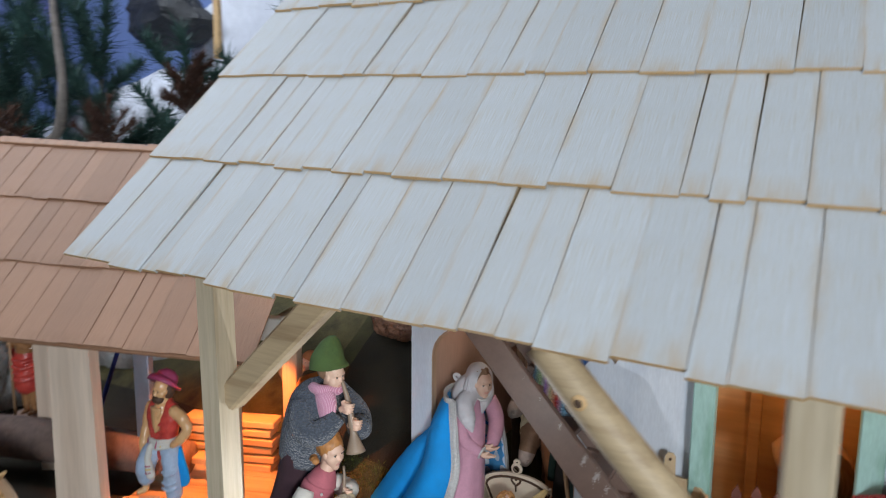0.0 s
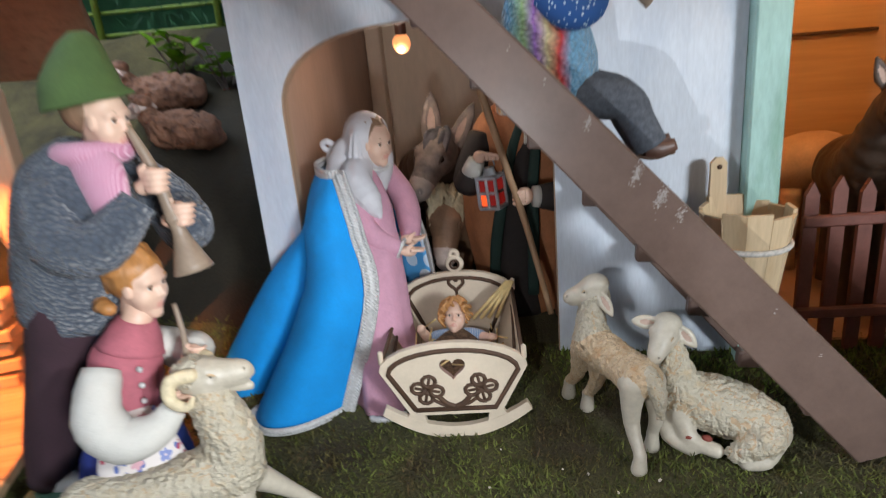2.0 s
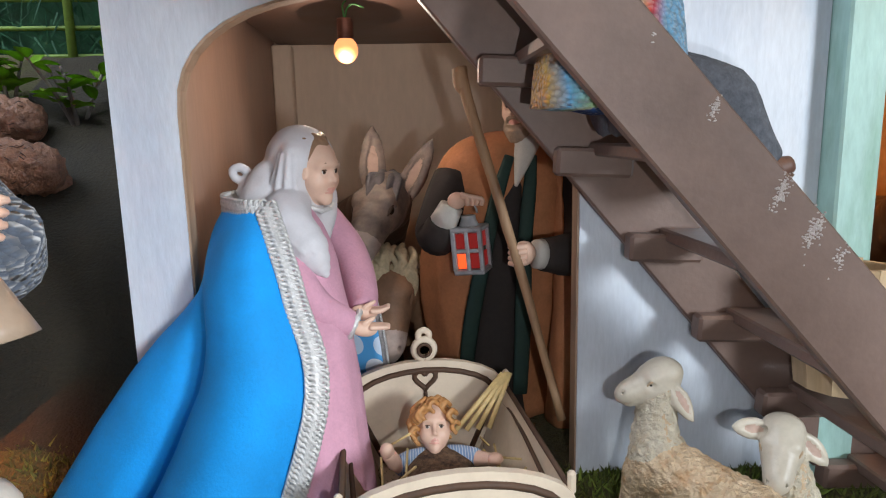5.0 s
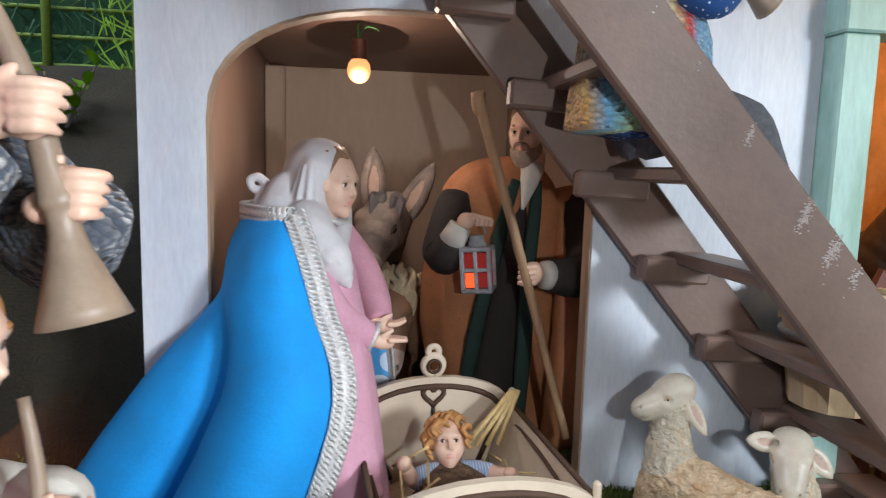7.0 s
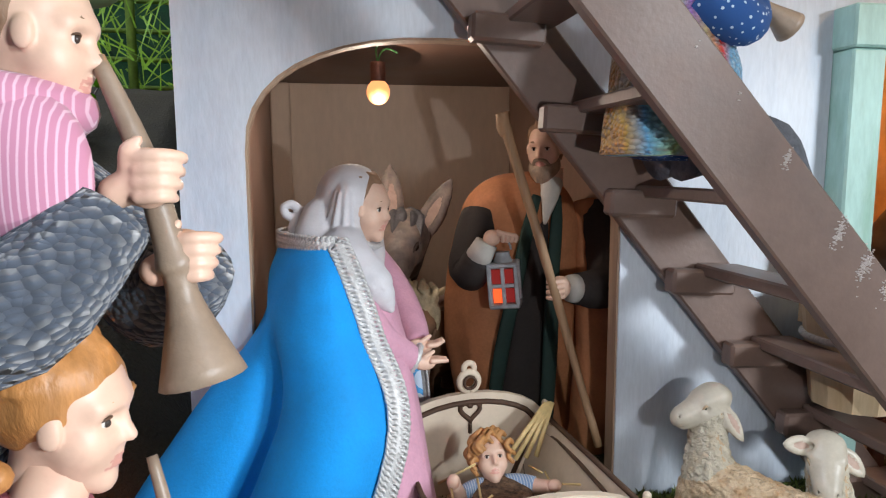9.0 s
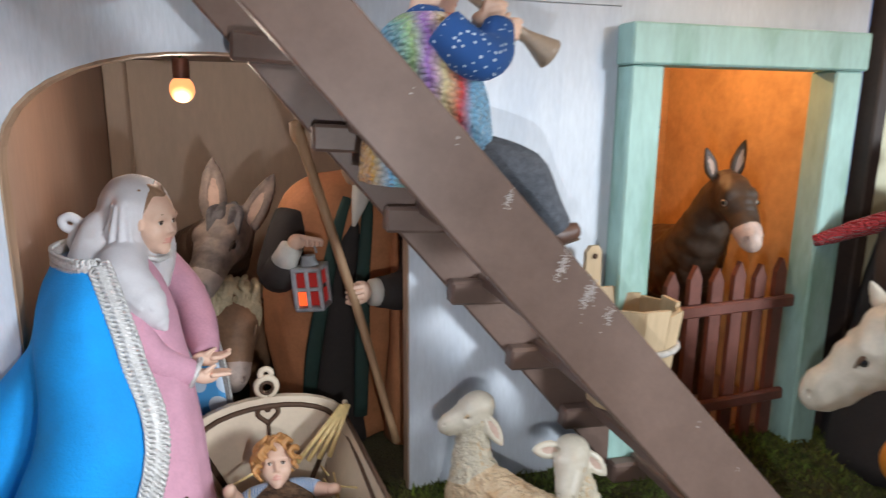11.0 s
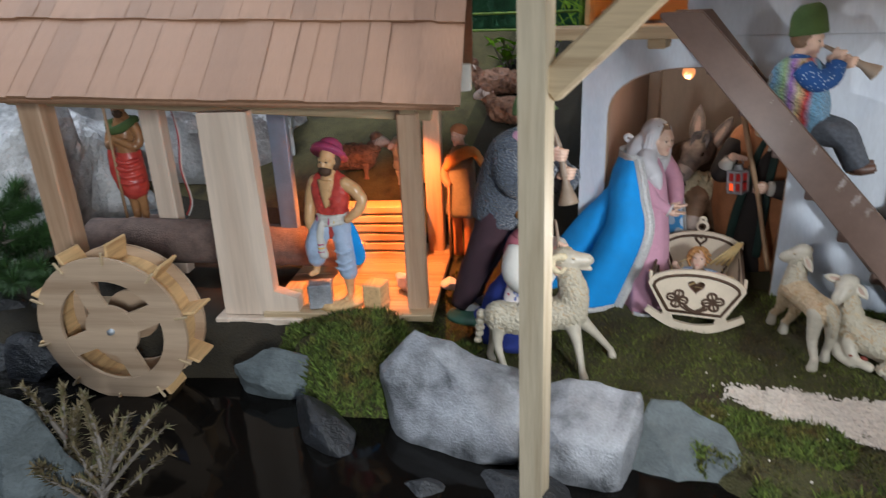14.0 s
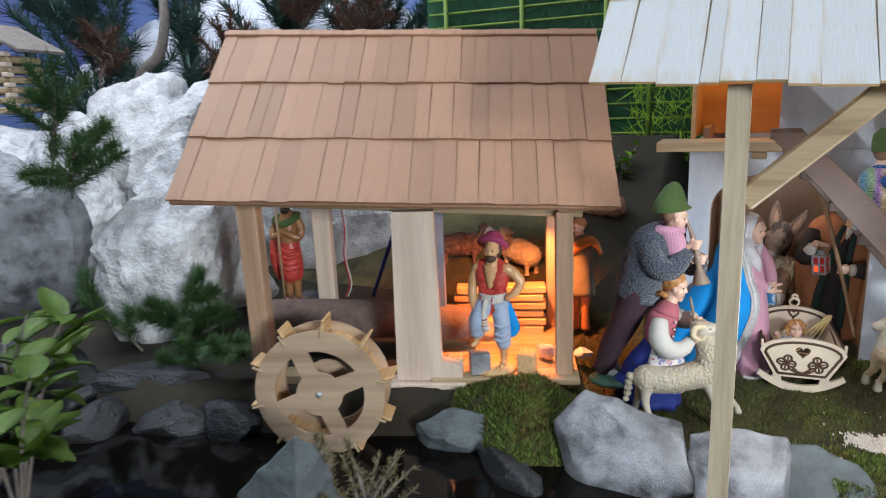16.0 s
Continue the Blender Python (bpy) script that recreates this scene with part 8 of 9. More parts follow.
def ring_shape(s, r0, r1, y, t, m, n=48):
    q = []
    for k in range(n):
        a = 2 * math.pi * k / n
        q.append([s.bm.verts.new((r * math.cos(a), yy, r * math.sin(a))) for r, yy in ((r0, y), (r1, y), (r1, y + t), (r0, y + t))])
    fs = []
    for k in range(n):
        a, b = q[k], q[(k + 1) % n]
        fs += [s.bm.faces.new((a[i], a[(i + 1) % 4], b[(i + 1) % 4], b[i])) for i in range(4)]
    s.paint(fs, m, False)


for y in (-0.004, 0.034):
    s = Shape()
    ring_shape(s, 0.0545, 0.0790, y, 0.004, M_WHEEL)
    s.plate([(0.0280 * math.cos(2 * math.pi * k / 36), 0.0280 * math.sin(2 * math.pi * k / 36)) for k in range(36)], 0.0036, M_WHEEL, Matrix.Translation((0, y + 0.0002, 0)))
    s.make("rim", wheel)
    for k in range(4 if y < 0 else 0):
        a = radians(22 + 90 * k)
        s = Shape()
        ca, sa = math.cos(a), math.sin(a)
        s.plate([(0.014 * ca + 0.0110 * sa, 0.014 * sa - 0.0110 * ca), (0.058 * ca + 0.0105 * sa, 0.058 * sa - 0.0105 * ca), (0.058 * ca - 0.0105 * sa, 0.058 * sa + 0.0105 * ca), (0.014 * ca - 0.0110 * sa, 0.014 * sa + 0.0110 * ca)], 0.0034, M_WHEEL, Matrix.Translation((0, y + 0.0003, 0)))
        s.make("spoke", wheel)
s = Shape()
s.tube([(0, -0.0075, 0), (0, 0.060, 0)], 0.0032, M_LANTERN, 12)
s.make("axle", wheel, "dark steel axle")
for k in range(10):
    a = radians(12 + 36 * k)
    boxed("paddle", (0.0780 * math.cos(a), 0.019, 0.0780 * math.sin(a)), (0.026, 0.034, 0.0035), M_BUTT, wheel, (0, -math.degrees(a), 0))
    boxed("peg", (0.0790 * math.cos(a), -0.0052, 0.0790 * math.sin(a)), (0.014, 0.0030, 0.0026), M_PINEX, wheel, (0, -math.degrees(a), 0))
s = Shape()
ring_shape(s, 0.0660, 0.0690, 0.0005, 0.033, M_BUTT, 40)
s.make("drum", wheel)


def at_mill(x, y, z):
    return tuple(MILL @ Vector((x, y, z)))


s = Shape()
s.tube([at_mill(-0.445, 0.100, 0.050), at_mill(-0.30, 0.100, 0.048), at_mill(-0.122, 0.100, 0.040)], [0.029, 0.028, 0.024], M_LOG, 22)
s.rough(0.002, 50)
tagged(s.make("log", None, "", at_mill(-0.28, 0.10, 0.02)), "grey-brown bark log lying across the mill", "log")
crate = thing("plank_stack", MILL @ pose(-0.095, 0.165, 0.004), "stack of sawn planks on the mill floor", "planks")
for k in range(6):
    boxed("plank", (0.004 * (k % 2), 0.0, 0.006 + 0.0125 * k), (0.135, 0.030, 0.0095), M_ORANGE, crate, (0, 0, 1.5 * (k % 3 - 1)))
boxed("plank", (-0.045, -0.045, 0.030), (0.09, 0.022, 0.009), M_ORANGE, crate)
st = thing("wood_block", MILL @ pose(-0.118, 0.004, 0.007), "grey wooden block under the man's foot", "block")
boxed("block", (0, 0, 0.014), (0.026, 0.022, 0.028), M_ROCK, st, (0, 0, 12))
st = thing("wood_block", MILL @ pose(-0.056, 0.008, 0.006), "pale sawn wooden block", "block")
boxed("block", (0, 0, 0.014), (0.022, 0.024, 0.028), M_BUTT, st, (0, 0, -14))
st = thing("wood_block", MILL @ pose(-0.150, 0.012, 0.006), "small pale wooden block", "block")
boxed("block", (0, 0, 0.010), (0.020, 0.020, 0.022), M_BUTT, st, (0, 0, 5))
rock("white_stone", at_mill(-0.030, 0.045, 0.020), (0.014, 0.010, 0.014), M_SNOW, "small white stone on the mill floor", 71, amp=0.4, sub=3)
rock("white_stone", at_mill(0.022, 0.060, 0.010), (0.016, 0.010, 0.008), M_SNOW, "small white stone beside the mill post", 73, amp=0.4, sub=3)

# man in a red waistcoat
s = Shape()
s.tube([(0, 0.004, 0.0), (0, 0.004, 0.006)], [0.030, 0.027], M_BUTT, 18)
k = Sculpt(0.0009, 0.0018)
k.limb([(0.012, -0.006, 0.0075), (0.0125, 0.000, 0.0085), (0.0125, 0.002, 0.014), (0.013, 0.001, 0.030), (0.012, 0.001, 0.050)], [0.0030, 0.0036, 0.0040, 0.0056, 0.0062], M_YELLOWSKIN)
k.limb([(-0.019, -0.019, 0.0365), (-0.0175, -0.013, 0.0375), (-0.017, -0.011, 0.044), (-0.016, -0.010, 0.060)], [0.0028, 0.0036, 0.0040, 0.0058], M_YELLOWSKIN)
k.limb([(0.018, 0.002, 0.129), (0.028, 0.004, 0.122), (0.0345, 0.004, 0.1125), (0.030, 0.000, 0.102), (0.0215, -0.004, 0.0945)], [0.0066, 0.0064, 0.0054, 0.0052, 0.0040], M_YELLOWSKIN)
k.limb([(-0.017, 0.002, 0.129), (-0.0225, 0.002, 0.117), (-0.0245, -0.001, 0.104), (-0.022, -0.007, 0.090), (-0.0175, -0.012, 0.0800)], [0.0066, 0.0066, 0.0056, 0.0054, 0.0038], M_YELLOWSKIN)
k.ball((-0.0160, -0.0135, 0.0765), (0.0038, 0.0030, 0.0044), M_YELLOWSKIN)
k.limb([(0.001, 0.000, 0.1120), (0.001, 0.000, 0.1260), (0.001, 0.003, 0.1420)], [0.0090, 0.0100, 0.0058], M_YELLOWSKIN)
k.put(s)
k = Sculpt(0.0009, 0.0022)
k.limb([(0.013, 0.001, 0.036), (0.012, 0.001, 0.050), (0.0105, 0.002, 0.068), (0.0065, 0.003, 0.088)], [0.0092, 0.0098, 0.0106, 0.0120], M_TROUSER)
k.limb([(-0.016, -0.011, 0.052), (-0.0155, -0.012, 0.064), (-0.012, -0.009, 0.076), (-0.005, 0.001, 0.089)], [0.0092, 0.0104, 0.0106, 0.0118], M_TROUSER)
for z in (0.040, 0.047, 0.058):
    k.limb([(0.004, -0.0075, z + 0.002), (0.013, -0.0088, z), (0.0215, -0.004, z + 0.003)], 0.0011, M_TROUSER, 0.0014)
k.put(s, lump=0.0006)
k = Sculpt(0.0009, 0.0020)
k.limb([(0.0, 0.003, 0.082), (0.0, 0.003, 0.098)], [0.0125, 0.0125], M_PAINTRED)
for q in (-1, 1):
    k.limb([(0.007 * q, 0.002, 0.080), (0.0075 * q, 0.002, 0.098), (0.0095 * q, 0.002, 0.116), (0.0125 * q, 0.003, 0.128), (0.006 * q, 0.005, 0.136)], [0.0105, 0.0098, 0.0106, 0.0084, 0.0050], M_PAINTRED)
    for x, z in ((0.013, 0.104), (0.015, 0.112), (0.012, 0.120)):
        k.limb([(x * q, -0.006, z), (0.006 * q, -0.0095, z - 0.005)], 0.0010, M_PAINTRED, 0.0012)
k.put(s, lump=0.0005)
s.tube([(0.001, -0.0088, 0.106), (0.001, -0.0092, 0.118), (0.001, -0.0075, 0.134)], [(0.0015, 0.002), (0.0050, 0.0028), (0.0085, 0.0030)], M_YELLOWSKIN, 12, (1, 0, 0))
k = Sculpt(0.0008, 0.0010)
for z, y in ((0.089, 0.0), (0.0925, 0.0006), (0.096, 0.001)):
    k.limb([(-0.0165, 0.002 + y, z), (-0.010, -0.0085 + y, z + 0.0006), (0.0, -0.0115 + y, z), (0.011, -0.0085 + y, z + 0.001), (0.0170, 0.002 + y, z + 0.002)], 0.0024, M_WHITE)
k.limb([(-0.004, -0.0135, 0.090), (-0.0055, -0.0160, 0.078), (-0.0050, -0.0150, 0.064), (-0.0035, -0.0150, 0.058)], [0.0030, 0.0036, 0.0044, 0.0046], M_WHITE)
k.put(s, lump=0.0005)
for x, m in ((-0.0115, M_PLUMHAT), (-0.007, M_YELLOW), (0.0035, M_PLUMHAT), (0.0085, M_YELLOW)):
    s.tube([(x, -0.0100 - 0.0022 * (abs(x) < 0.006), 0.088), (x + 0.0008, -0.0106 - 0.0022 * (abs(x) < 0.006), 0.0925), (x + 0.0010, -0.0092 - 0.0022 * (abs(x) < 0.006), 0.0975)], 0.0010, m, 8)
for z, m in ((0.0700, M_PLUMHAT), (0.0660, M_YELLOW), (0.0620, M_PLUMHAT)):
    s.tube([(-0.0090, -0.0170, z), (-0.0048, -0.0198, z - 0.0004), (-0.0008, -0.0172, z)], 0.0008, m, 8)
s.ball((0.001, -0.0045, 0.1420), (0.0072, 0.0054, 0.0056), M_BURN, (0, 0, 0), 14)
s.ball((0.001, 0.0060, 0.1500), (0.0112, 0.0095, 0.0120), M_BURN, (0, 0, 0), 14)
face_marks(s, (0.001, 0.001, 0.1505), 0.0092, (0, -1, 0), M_YELLOWSKIN, M_BURN)
s.tube([(0.001, 0.0040, 0.1560), (0.001, 0.0056, 0.1580), (0.001, 0.0070, 0.1592)], [0.0188, 0.0184, 0.0130], M_PLUMHAT, 24)
s.tube([(0.001, 0.0048, 0.1570), (0.001, 0.0110, 0.1650), (0.001, 0.0140, 0.1685)], [0.0125, 0.0112, 0.0060], M_PLUMHAT, 20)
s.tube([(0.016, 0.006, 0.086), (0.022, 0.005, 0.066), (0.0235, 0.006, 0.052), (0.020, 0.006, 0.044)], [(0.004, 0.003), (0.0075, 0.0038), (0.0080, 0.0040), (0.004, 0.003)], M_BLUE, 12, (1, 0, 0), 0.10, 5)
s.rough(0.0006, 160)
ob = figure(s, "miller_figurine", (0, 0, 0), "bearded man figurine in red waistcoat and plum hat")
ob.matrix_world = MILL @ pose(-0.100, 0.016, 0.006, 0, 0, -18)
ob.scale = (1.08, 1.08, 1.08)

s = Shape()
s.tube([(0, 0, 0), (0, 0, 0.006)], [0.022, 0.020], M_BROWNWALL, 16)
k = Sculpt(0.0010, 0.0018)
for x in (-0.006, 0.006):
    k.limb([(x, -0.006, 0.0065), (x, 0.000, 0.0075), (x, 0.001, 0.020), (x * 1.05, 0, 0.034), (x * 1.1, 0, 0.055)], [0.0030, 0.0040, 0.0048, 0.0058, 0.0070], M_BRONZE)
k.limb([(0, 0.001, 0.070), (0, 0.001, 0.098), (0, 0.001, 0.114), (0, 0.002, 0.128)], [0.0120, 0.0125, 0.0115, 0.0055], M_BRONZE)
for q in (-1, 1):
    k.limb([(0.014 * q, 0.001, 0.116), (0.0195 * q, 0.000, 0.104), (0.0175 * q, -0.006, 0.094), (0.007 * q, -0.012, 0.099), (-0.004, -0.0115, 0.103)], [0.0058, 0.0054, 0.0050, 0.0042, 0.0036], M_BRONZE)
k.put(s)
k = Sculpt(0.0010, 0.0016)
k.limb([(0, 0, 0.046), (0, 0, 0.066), (0, 0.001, 0.084)], [0.0155, 0.0150, 0.0128], M_PAINTRED)
for z, w in ((0.052, 0.0022), (0.060, 0.0024), (0.068, 0.0024), (0.076, 0.0022)):
    k.limb([(-0.015, -0.004, z + 0.010), (-0.004, -0.0150, z + 0.003), (0.007, -0.0135, z), (0.0145, -0.003, z + 0.002)], w, M_PAINTRED, 0.0012)
k.limb([(-0.015, 0.006, 0.118), (-0.021, 0.005, 0.090), (-0.0235, 0.005, 0.060), (-0.0225, 0.006, 0.036)], [0.0050, 0.0078, 0.0085, 0.0040], M_PAINTRED)
k.put(s, lump=0.0006)
k = Sculpt(0.0010, 0.0016)
k.limb([(-0.014, -0.004, 0.117), (-0.006, -0.0105, 0.112), (0.004, -0.0110, 0.113), (0.014, -0.004, 0.119), (0.010, 0.009, 0.121), (-0.010, 0.009, 0.120), (-0.014, -0.002, 0.118)], 0.0046, M_GREENHAT)
k.put(s, lump=0.0008)
face_marks(s, (0, 0, 0.1370), 0.0086, (0.3, -0.95, 0.0), M_BRONZE, M_BURN)
s.ball((0, 0.003, 0.1415), (0.0105, 0.0100, 0.0095), M_BURN, (0, 0, 0), 14)
s.ball((0.0015, -0.0055, 0.1300), (0.0062, 0.0048, 0.0056), M_BURN, (0, 0, 0), 12)
s.tube([(-0.005, -0.0165, 0.0), (-0.005, -0.0165, 0.140)], 0.0016, M_STAFF, 8)
s.rough(0.0006, 160)
ob = figure(s, "herdsman_figurine", (0, 0, 0), "bearded bronze-skinned herdsman figurine in red cloth with a stick")
ob.matrix_world = MILL @ pose(-0.418, 0.165, 0.050, 0, 0, -10)
ob.scale = (1.18, 1.18, 1.18)
rock("bank_stone", at_mill(-0.405, 0.185, 0.022), (0.060, 0.050, 0.042), M_DARKROCK, "dark stone carrying the herdsman", 77)

s = Shape()
for x in (-0.008, 0.008):
    s.tube([(x, 0, 0.0), (x, 0, 0.030), (x, 0, 0.070)], [0.0070, 0.0060, 0.0085], M_CLOAK, 12)
s.tube([(0, 0, 0.056), (0, 0, 0.090), (0, 0, 0.130), (0, 0, 0.148)], [(0.022, 0.016), (0.019, 0.014), (0.017, 0.013), (0.008, 0.008)], M_COAT, 18, (1, 0, 0), 0.08, 6)
s.tube([(-0.016, -0.004, 0.120), (0.0, -0.014, 0.134), (0.018, -0.002, 0.140), (0.028, 0.006, 0.120)], [(0.006, 0.009), (0.007, 0.010), (0.006, 0.012), (0.004, 0.009)], M_SHAWL, 14)
s.tube([(-0.013, 0, 0.132), (-0.020, -0.006, 0.108), (-0.010, -0.014, 0.096)], [0.0065, 0.0065, 0.0050], M_OX, 12)
face_marks(s, (-0.002, -0.002, 0.1590), 0.0088, (-0.3, -0.95, 0.0))
s.ball((-0.002, 0.001, 0.165), (0.0112, 0.0112, 0.0085), M_CLOAK, (0, 0, 0), 14)
s.tube([(-0.011, -0.016, 0.0), (-0.011, -0.016, 0.10)], 0.0018, M_STAFF, 8)
s.rough(0.0006, 160)
ob = figure(s, "traveller_figurine", (0, 0, 0), "traveller figurine in tan coat with a pale shawl and stick")
ob.matrix_world = pose(-0.366, -0.030, 0.006, 0, 0, 0)

bulb = lamp("mill_bulb", "SPOT", MILL @ pose(-0.060, 0.085, 0.205, 20, 6, 0), 5.8, (1.0, 0.28, 0.075), 0.0)
bulb.data.spot_size, bulb.data.spot_blend = radians(108), 0.45

# cables in the mill
s = Shape()
s.tube([at_mill(-0.318, 0.115, 0.215), at_mill(-0.314, 0.113, 0.180), at_mill(-0.318, 0.112, 0.140), at_mill(-0.312, 0.112, 0.100), at_mill(-0.320, 0.110, 0.080)], 0.0009, M_RED, 6)
s.tube([at_mill(-0.316, 0.113, 0.215), at_mill(-0.311, 0.111, 0.180), at_mill(-0.315, 0.110, 0.140), at_mill(-0.309, 0.110, 0.100), at_mill(-0.316, 0.108, 0.080)], 0.0009, M_WHITE, 6)
tagged(s.make("twisted_wire", None, "", at_mill(-0.315, 0.112, 0.08)), "thin red and white twisted wires beside the post", "cable")
s = Shape()
s.tube([at_mill(-0.285, 0.14, 0.070), at_mill(-0.262, 0.14, 0.130), at_mill(-0.235, 0.14, 0.200)], 0.0030, M_NAVY, 8)
tagged(s.make("cable", None, "", at_mill(-0.285, 0.14, 0.07)), "thick dark blue cable behind the mill", "cable")


# ---- hillside behind ----
def hill_sheep(x, y, turn, m, seed, label, lying=False):
    s = Shape()
    woolly(s, [(-0.030, 0, 0.030), (0.0, 0, 0.033), (0.028, 0, 0.032)], [0.0175, 0.0195, 0.0175], m, 44, 0.0050, seed)
    woolly(s, [(0.030, 0, 0.036), (0.042, 0, 0.050)], [0.0130, 0.0100], m, 30, 0.0030, seed + 1)
    sheep_head(s, (0.045, 0, 0.058), (0.066, 0.004, 0.050), m, M_MUZZLE, True, 0.0108)
    if lying:
        s.tube([(0.026, -0.012, 0.020), (0.034, -0.020, 0.008), (0.018, -0.026, 0.004)], [0.009, 0.006, 0.005], m, 10)
        s.tube([(-0.030, -0.012, 0.020), (-0.018, -0.024, 0.010), (-0.002, -0.026, 0.004)], [0.012, 0.008, 0.005], m, 10)
    for lx in () if lying else (-0.028, 0.026):
        for ly in (-0.010, 0.010):
            leg(s, (lx, ly, 0.022), (lx, ly, 0.012), (lx, ly, -0.002), m, 0.0056)
    ob = figure(s, "sheep_figurine", (0, 0, 0), label, "sheep figurine", "sheep on the hillside")
    ob.matrix_world = pose(x, y, ground_height(x, y) - (0.010 if lying else 0), 0, 0, turn)


hill_sheep(-0.388, 0.200, 172, M_BROWNWOOL, 21, "brown woolly sheep figurine lying on the hillside", True)
hill_sheep(-0.430, 0.255, 200, M_BROWNWOOL, 25, "brown woolly sheep figurine lying behind another sheep", True)
hill_sheep(-0.618, 0.085, 20, M_BROWNWOOL, 27, "brown woolly sheep figurine on the dark hillside")
hill_sheep(-0.500, 0.080, 150, M_WOOL, 29, "pale sheep figurine on the hillside")


def needles(name, base, tip, count, length, m, label, seed, twigs=7, spread=0.5, category="fir twig", width=0.045):
    """A fir branch: a bent stem, side twigs, and many thin needles in one mesh."""
    rn = random.Random(seed)
    base, tip = Vector(base), Vector(tip)
    b = thing(name, tuple(base), label, category)
    s = Shape()
    axis = tip - base
    lines = [(Vector((0, 0, 0)), axis)]
    for k in range(twigs):
        f = rn.uniform(0.15, 0.9)
        side = Vector((rn.uniform(-1, 1), rn.uniform(-1, 1), rn.uniform(-0.3, 0.6))).normalized()
        lines.append((axis * f, axis * 0.30 * rn.uniform(0.7, 1.3) + side * axis.length * spread * (1 - 0.5 * f)))
    for o, d in lines:
        s.tube([o, o + d * 0.5 + Vector((0, 0, 0.04 * d.length)), o + d], [0.0022, 0.0015, 0.0006], M_BARK, 6)
    s.make("stem", b)
    verts, faces = [], []
    for k in range(count):
        o, d = lines[rn.randrange(len(lines))]
        f = rn.uniform(0.1, 1.0)
        p = o + d * f + Vector((0, 0, 0.16 * d.length * f * (1 - f)))
        w = (d.normalized() * 0.8 + Vector((rn.uniform(-1, 1), rn.uniform(-1, 1), rn.uniform(-0.8, 1)))).normalized() * length * rn.uniform(0.6, 1.2)
        c = w.cross(Vector((0, 0, 1))).normalized() * length * width
        u = w.cross(c).normalized() * length * 0.03
        i = len(verts)
        verts += [p - c, p + c, p + u, p + w]
        faces += [(i, i + 1, i + 3), (i + 1, i + 2, i + 3), (i + 2, i, i + 3)]
    me = bpy.data.meshes.new("needles")
    me.from_pydata([tuple(v) for v in verts], [], faces)
    me.materials.append(m)
    ob = new("needles", me)
    ob.parent = b
    return b


needles("fir_twig", (-0.93, -0.30, 0.0), (-0.84, -0.33, 0.11), 5200, 0.024, M_FIR, "dark green fir twig on the rocks", 1)
needles("fir_twig", (-0.88, -0.34, -0.02), (-0.77, -0.37, 0.05), 3400, 0.022, M_FIR, "dark green fir twig hanging by the wheel", 2)
needles("fir_twig", (-0.97, -0.33, 0.0), (-1.05, -0.36, 0.09), 1600, 0.024, M_FIR, "dark green fir twig on the shore", 3)
needles("fir_twig", (-1.18, -0.26, 0.22), (-1.04, -0.34, 0.31), 2600, 0.030, M_FIR, "bright green fir twig before the cliff", 4)
needles("fir_twig", (-1.25, -0.24, 0.26), (-1.12, -0.30, 0.38), 2200, 0.030, M_FIR, "green fir twig before the cliff", 5)


def leaf(s, base, tip, w, m, bend=0.25, face=(0, 0.3, 1)):
    base, tip = Vector(base), Vector(tip)
    d = tip - base
    side = d.cross(Vector(face)).normalized()
    up = side.cross(d).normalized()
    rows = []
    for k in range(7):
        f = k / 6
        c = base + d * f - up * (bend * d.length * f * f * 0.5)
        h = w * math.sin(math.pi * min(1, f * 0.93 + 0.05)) ** 0.8
        rows.append([s.bm.verts.new(c + side * h * q + up * abs(q) * h * 0.35) for q in (-1, -0.5, 0, 0.5, 1)])
    fs = [s.bm.faces.new((a[i], a[i + 1], b[i + 1], b[i])) for a, b in zip(rows, rows[1:]) for i in range(4)]
    s.paint(fs, m)
    old = set(s.bm.faces)
    bmesh.ops.solidify(s.bm, geom=fs, thickness=0.0007)
    s.paint([f for f in s.bm.faces if f not in old], m)


def leafy(name, base, height, count, size, m, label, seed, reach=0.6):
    rn = random.Random(seed)
    b = thing(name, base, label, "plant")
    s = Shape()
    tops = []
    for k in range(5):
        t = Vector((rn.uniform(-1, 1) * reach * height, rn.uniform(-1, 1) * reach * height, height * rn.uniform(0.7, 1.1)))
        s.tube([(0, 0, 0), t * 0.5 + Vector((0, 0, 0.1 * height)), t], [0.0022, 0.0018, 0.001], M_BARK, 6)
        tops.append(t)
    s.make("stem", b)
    for k in range(count):
        t = tops[k % 5]
        f = rn.uniform(0.35, 1.0)
        p = t * f + Vector((0, 0, 0.2 * height * f * (1 - f)))
        a = rn.uniform(0, 6.283)
        l = size * rn.uniform(0.7, 1.3)
        s = Shape()
        leaf(s, p, p + Vector((l * math.cos(a), l * math.sin(a), l * rn.uniform(-0.2, 0.8))), l * 0.27, m)
        s.make("leaf", b)
    return b


leafy("leafy_plant", (-0.80, -0.63, -0.06), 0.20, 64, 0.048, M_LEAF, "light green leafy plant at the pond's near edge", 3)
leafy("leafy_plant", (-0.90, -0.60, -0.06), 0.20, 44, 0.044, M_LEAF, "light green leafy plant among the dark stones", 5)
needles("dry_twig", (-0.460, -0.525, -0.07), (-0.435, -0.500, 0.035), 1500, 0.0085, M_HEATHER, "dry olive flowering twig over the water", 11, 12, 0.5, "twig", 0.16)
needles("dry_twig", (-0.470, -0.535, -0.07), (-0.480, -0.515, 0.030), 1500, 0.0085, M_HEATHER, "dry olive flowering twig over the water", 12, 12, 0.5, "twig", 0.16)
ivy = thing("ivy_leaf", (0.150, -0.318, -0.012), "single glossy dark green ivy leaf on the stones", "leaf")
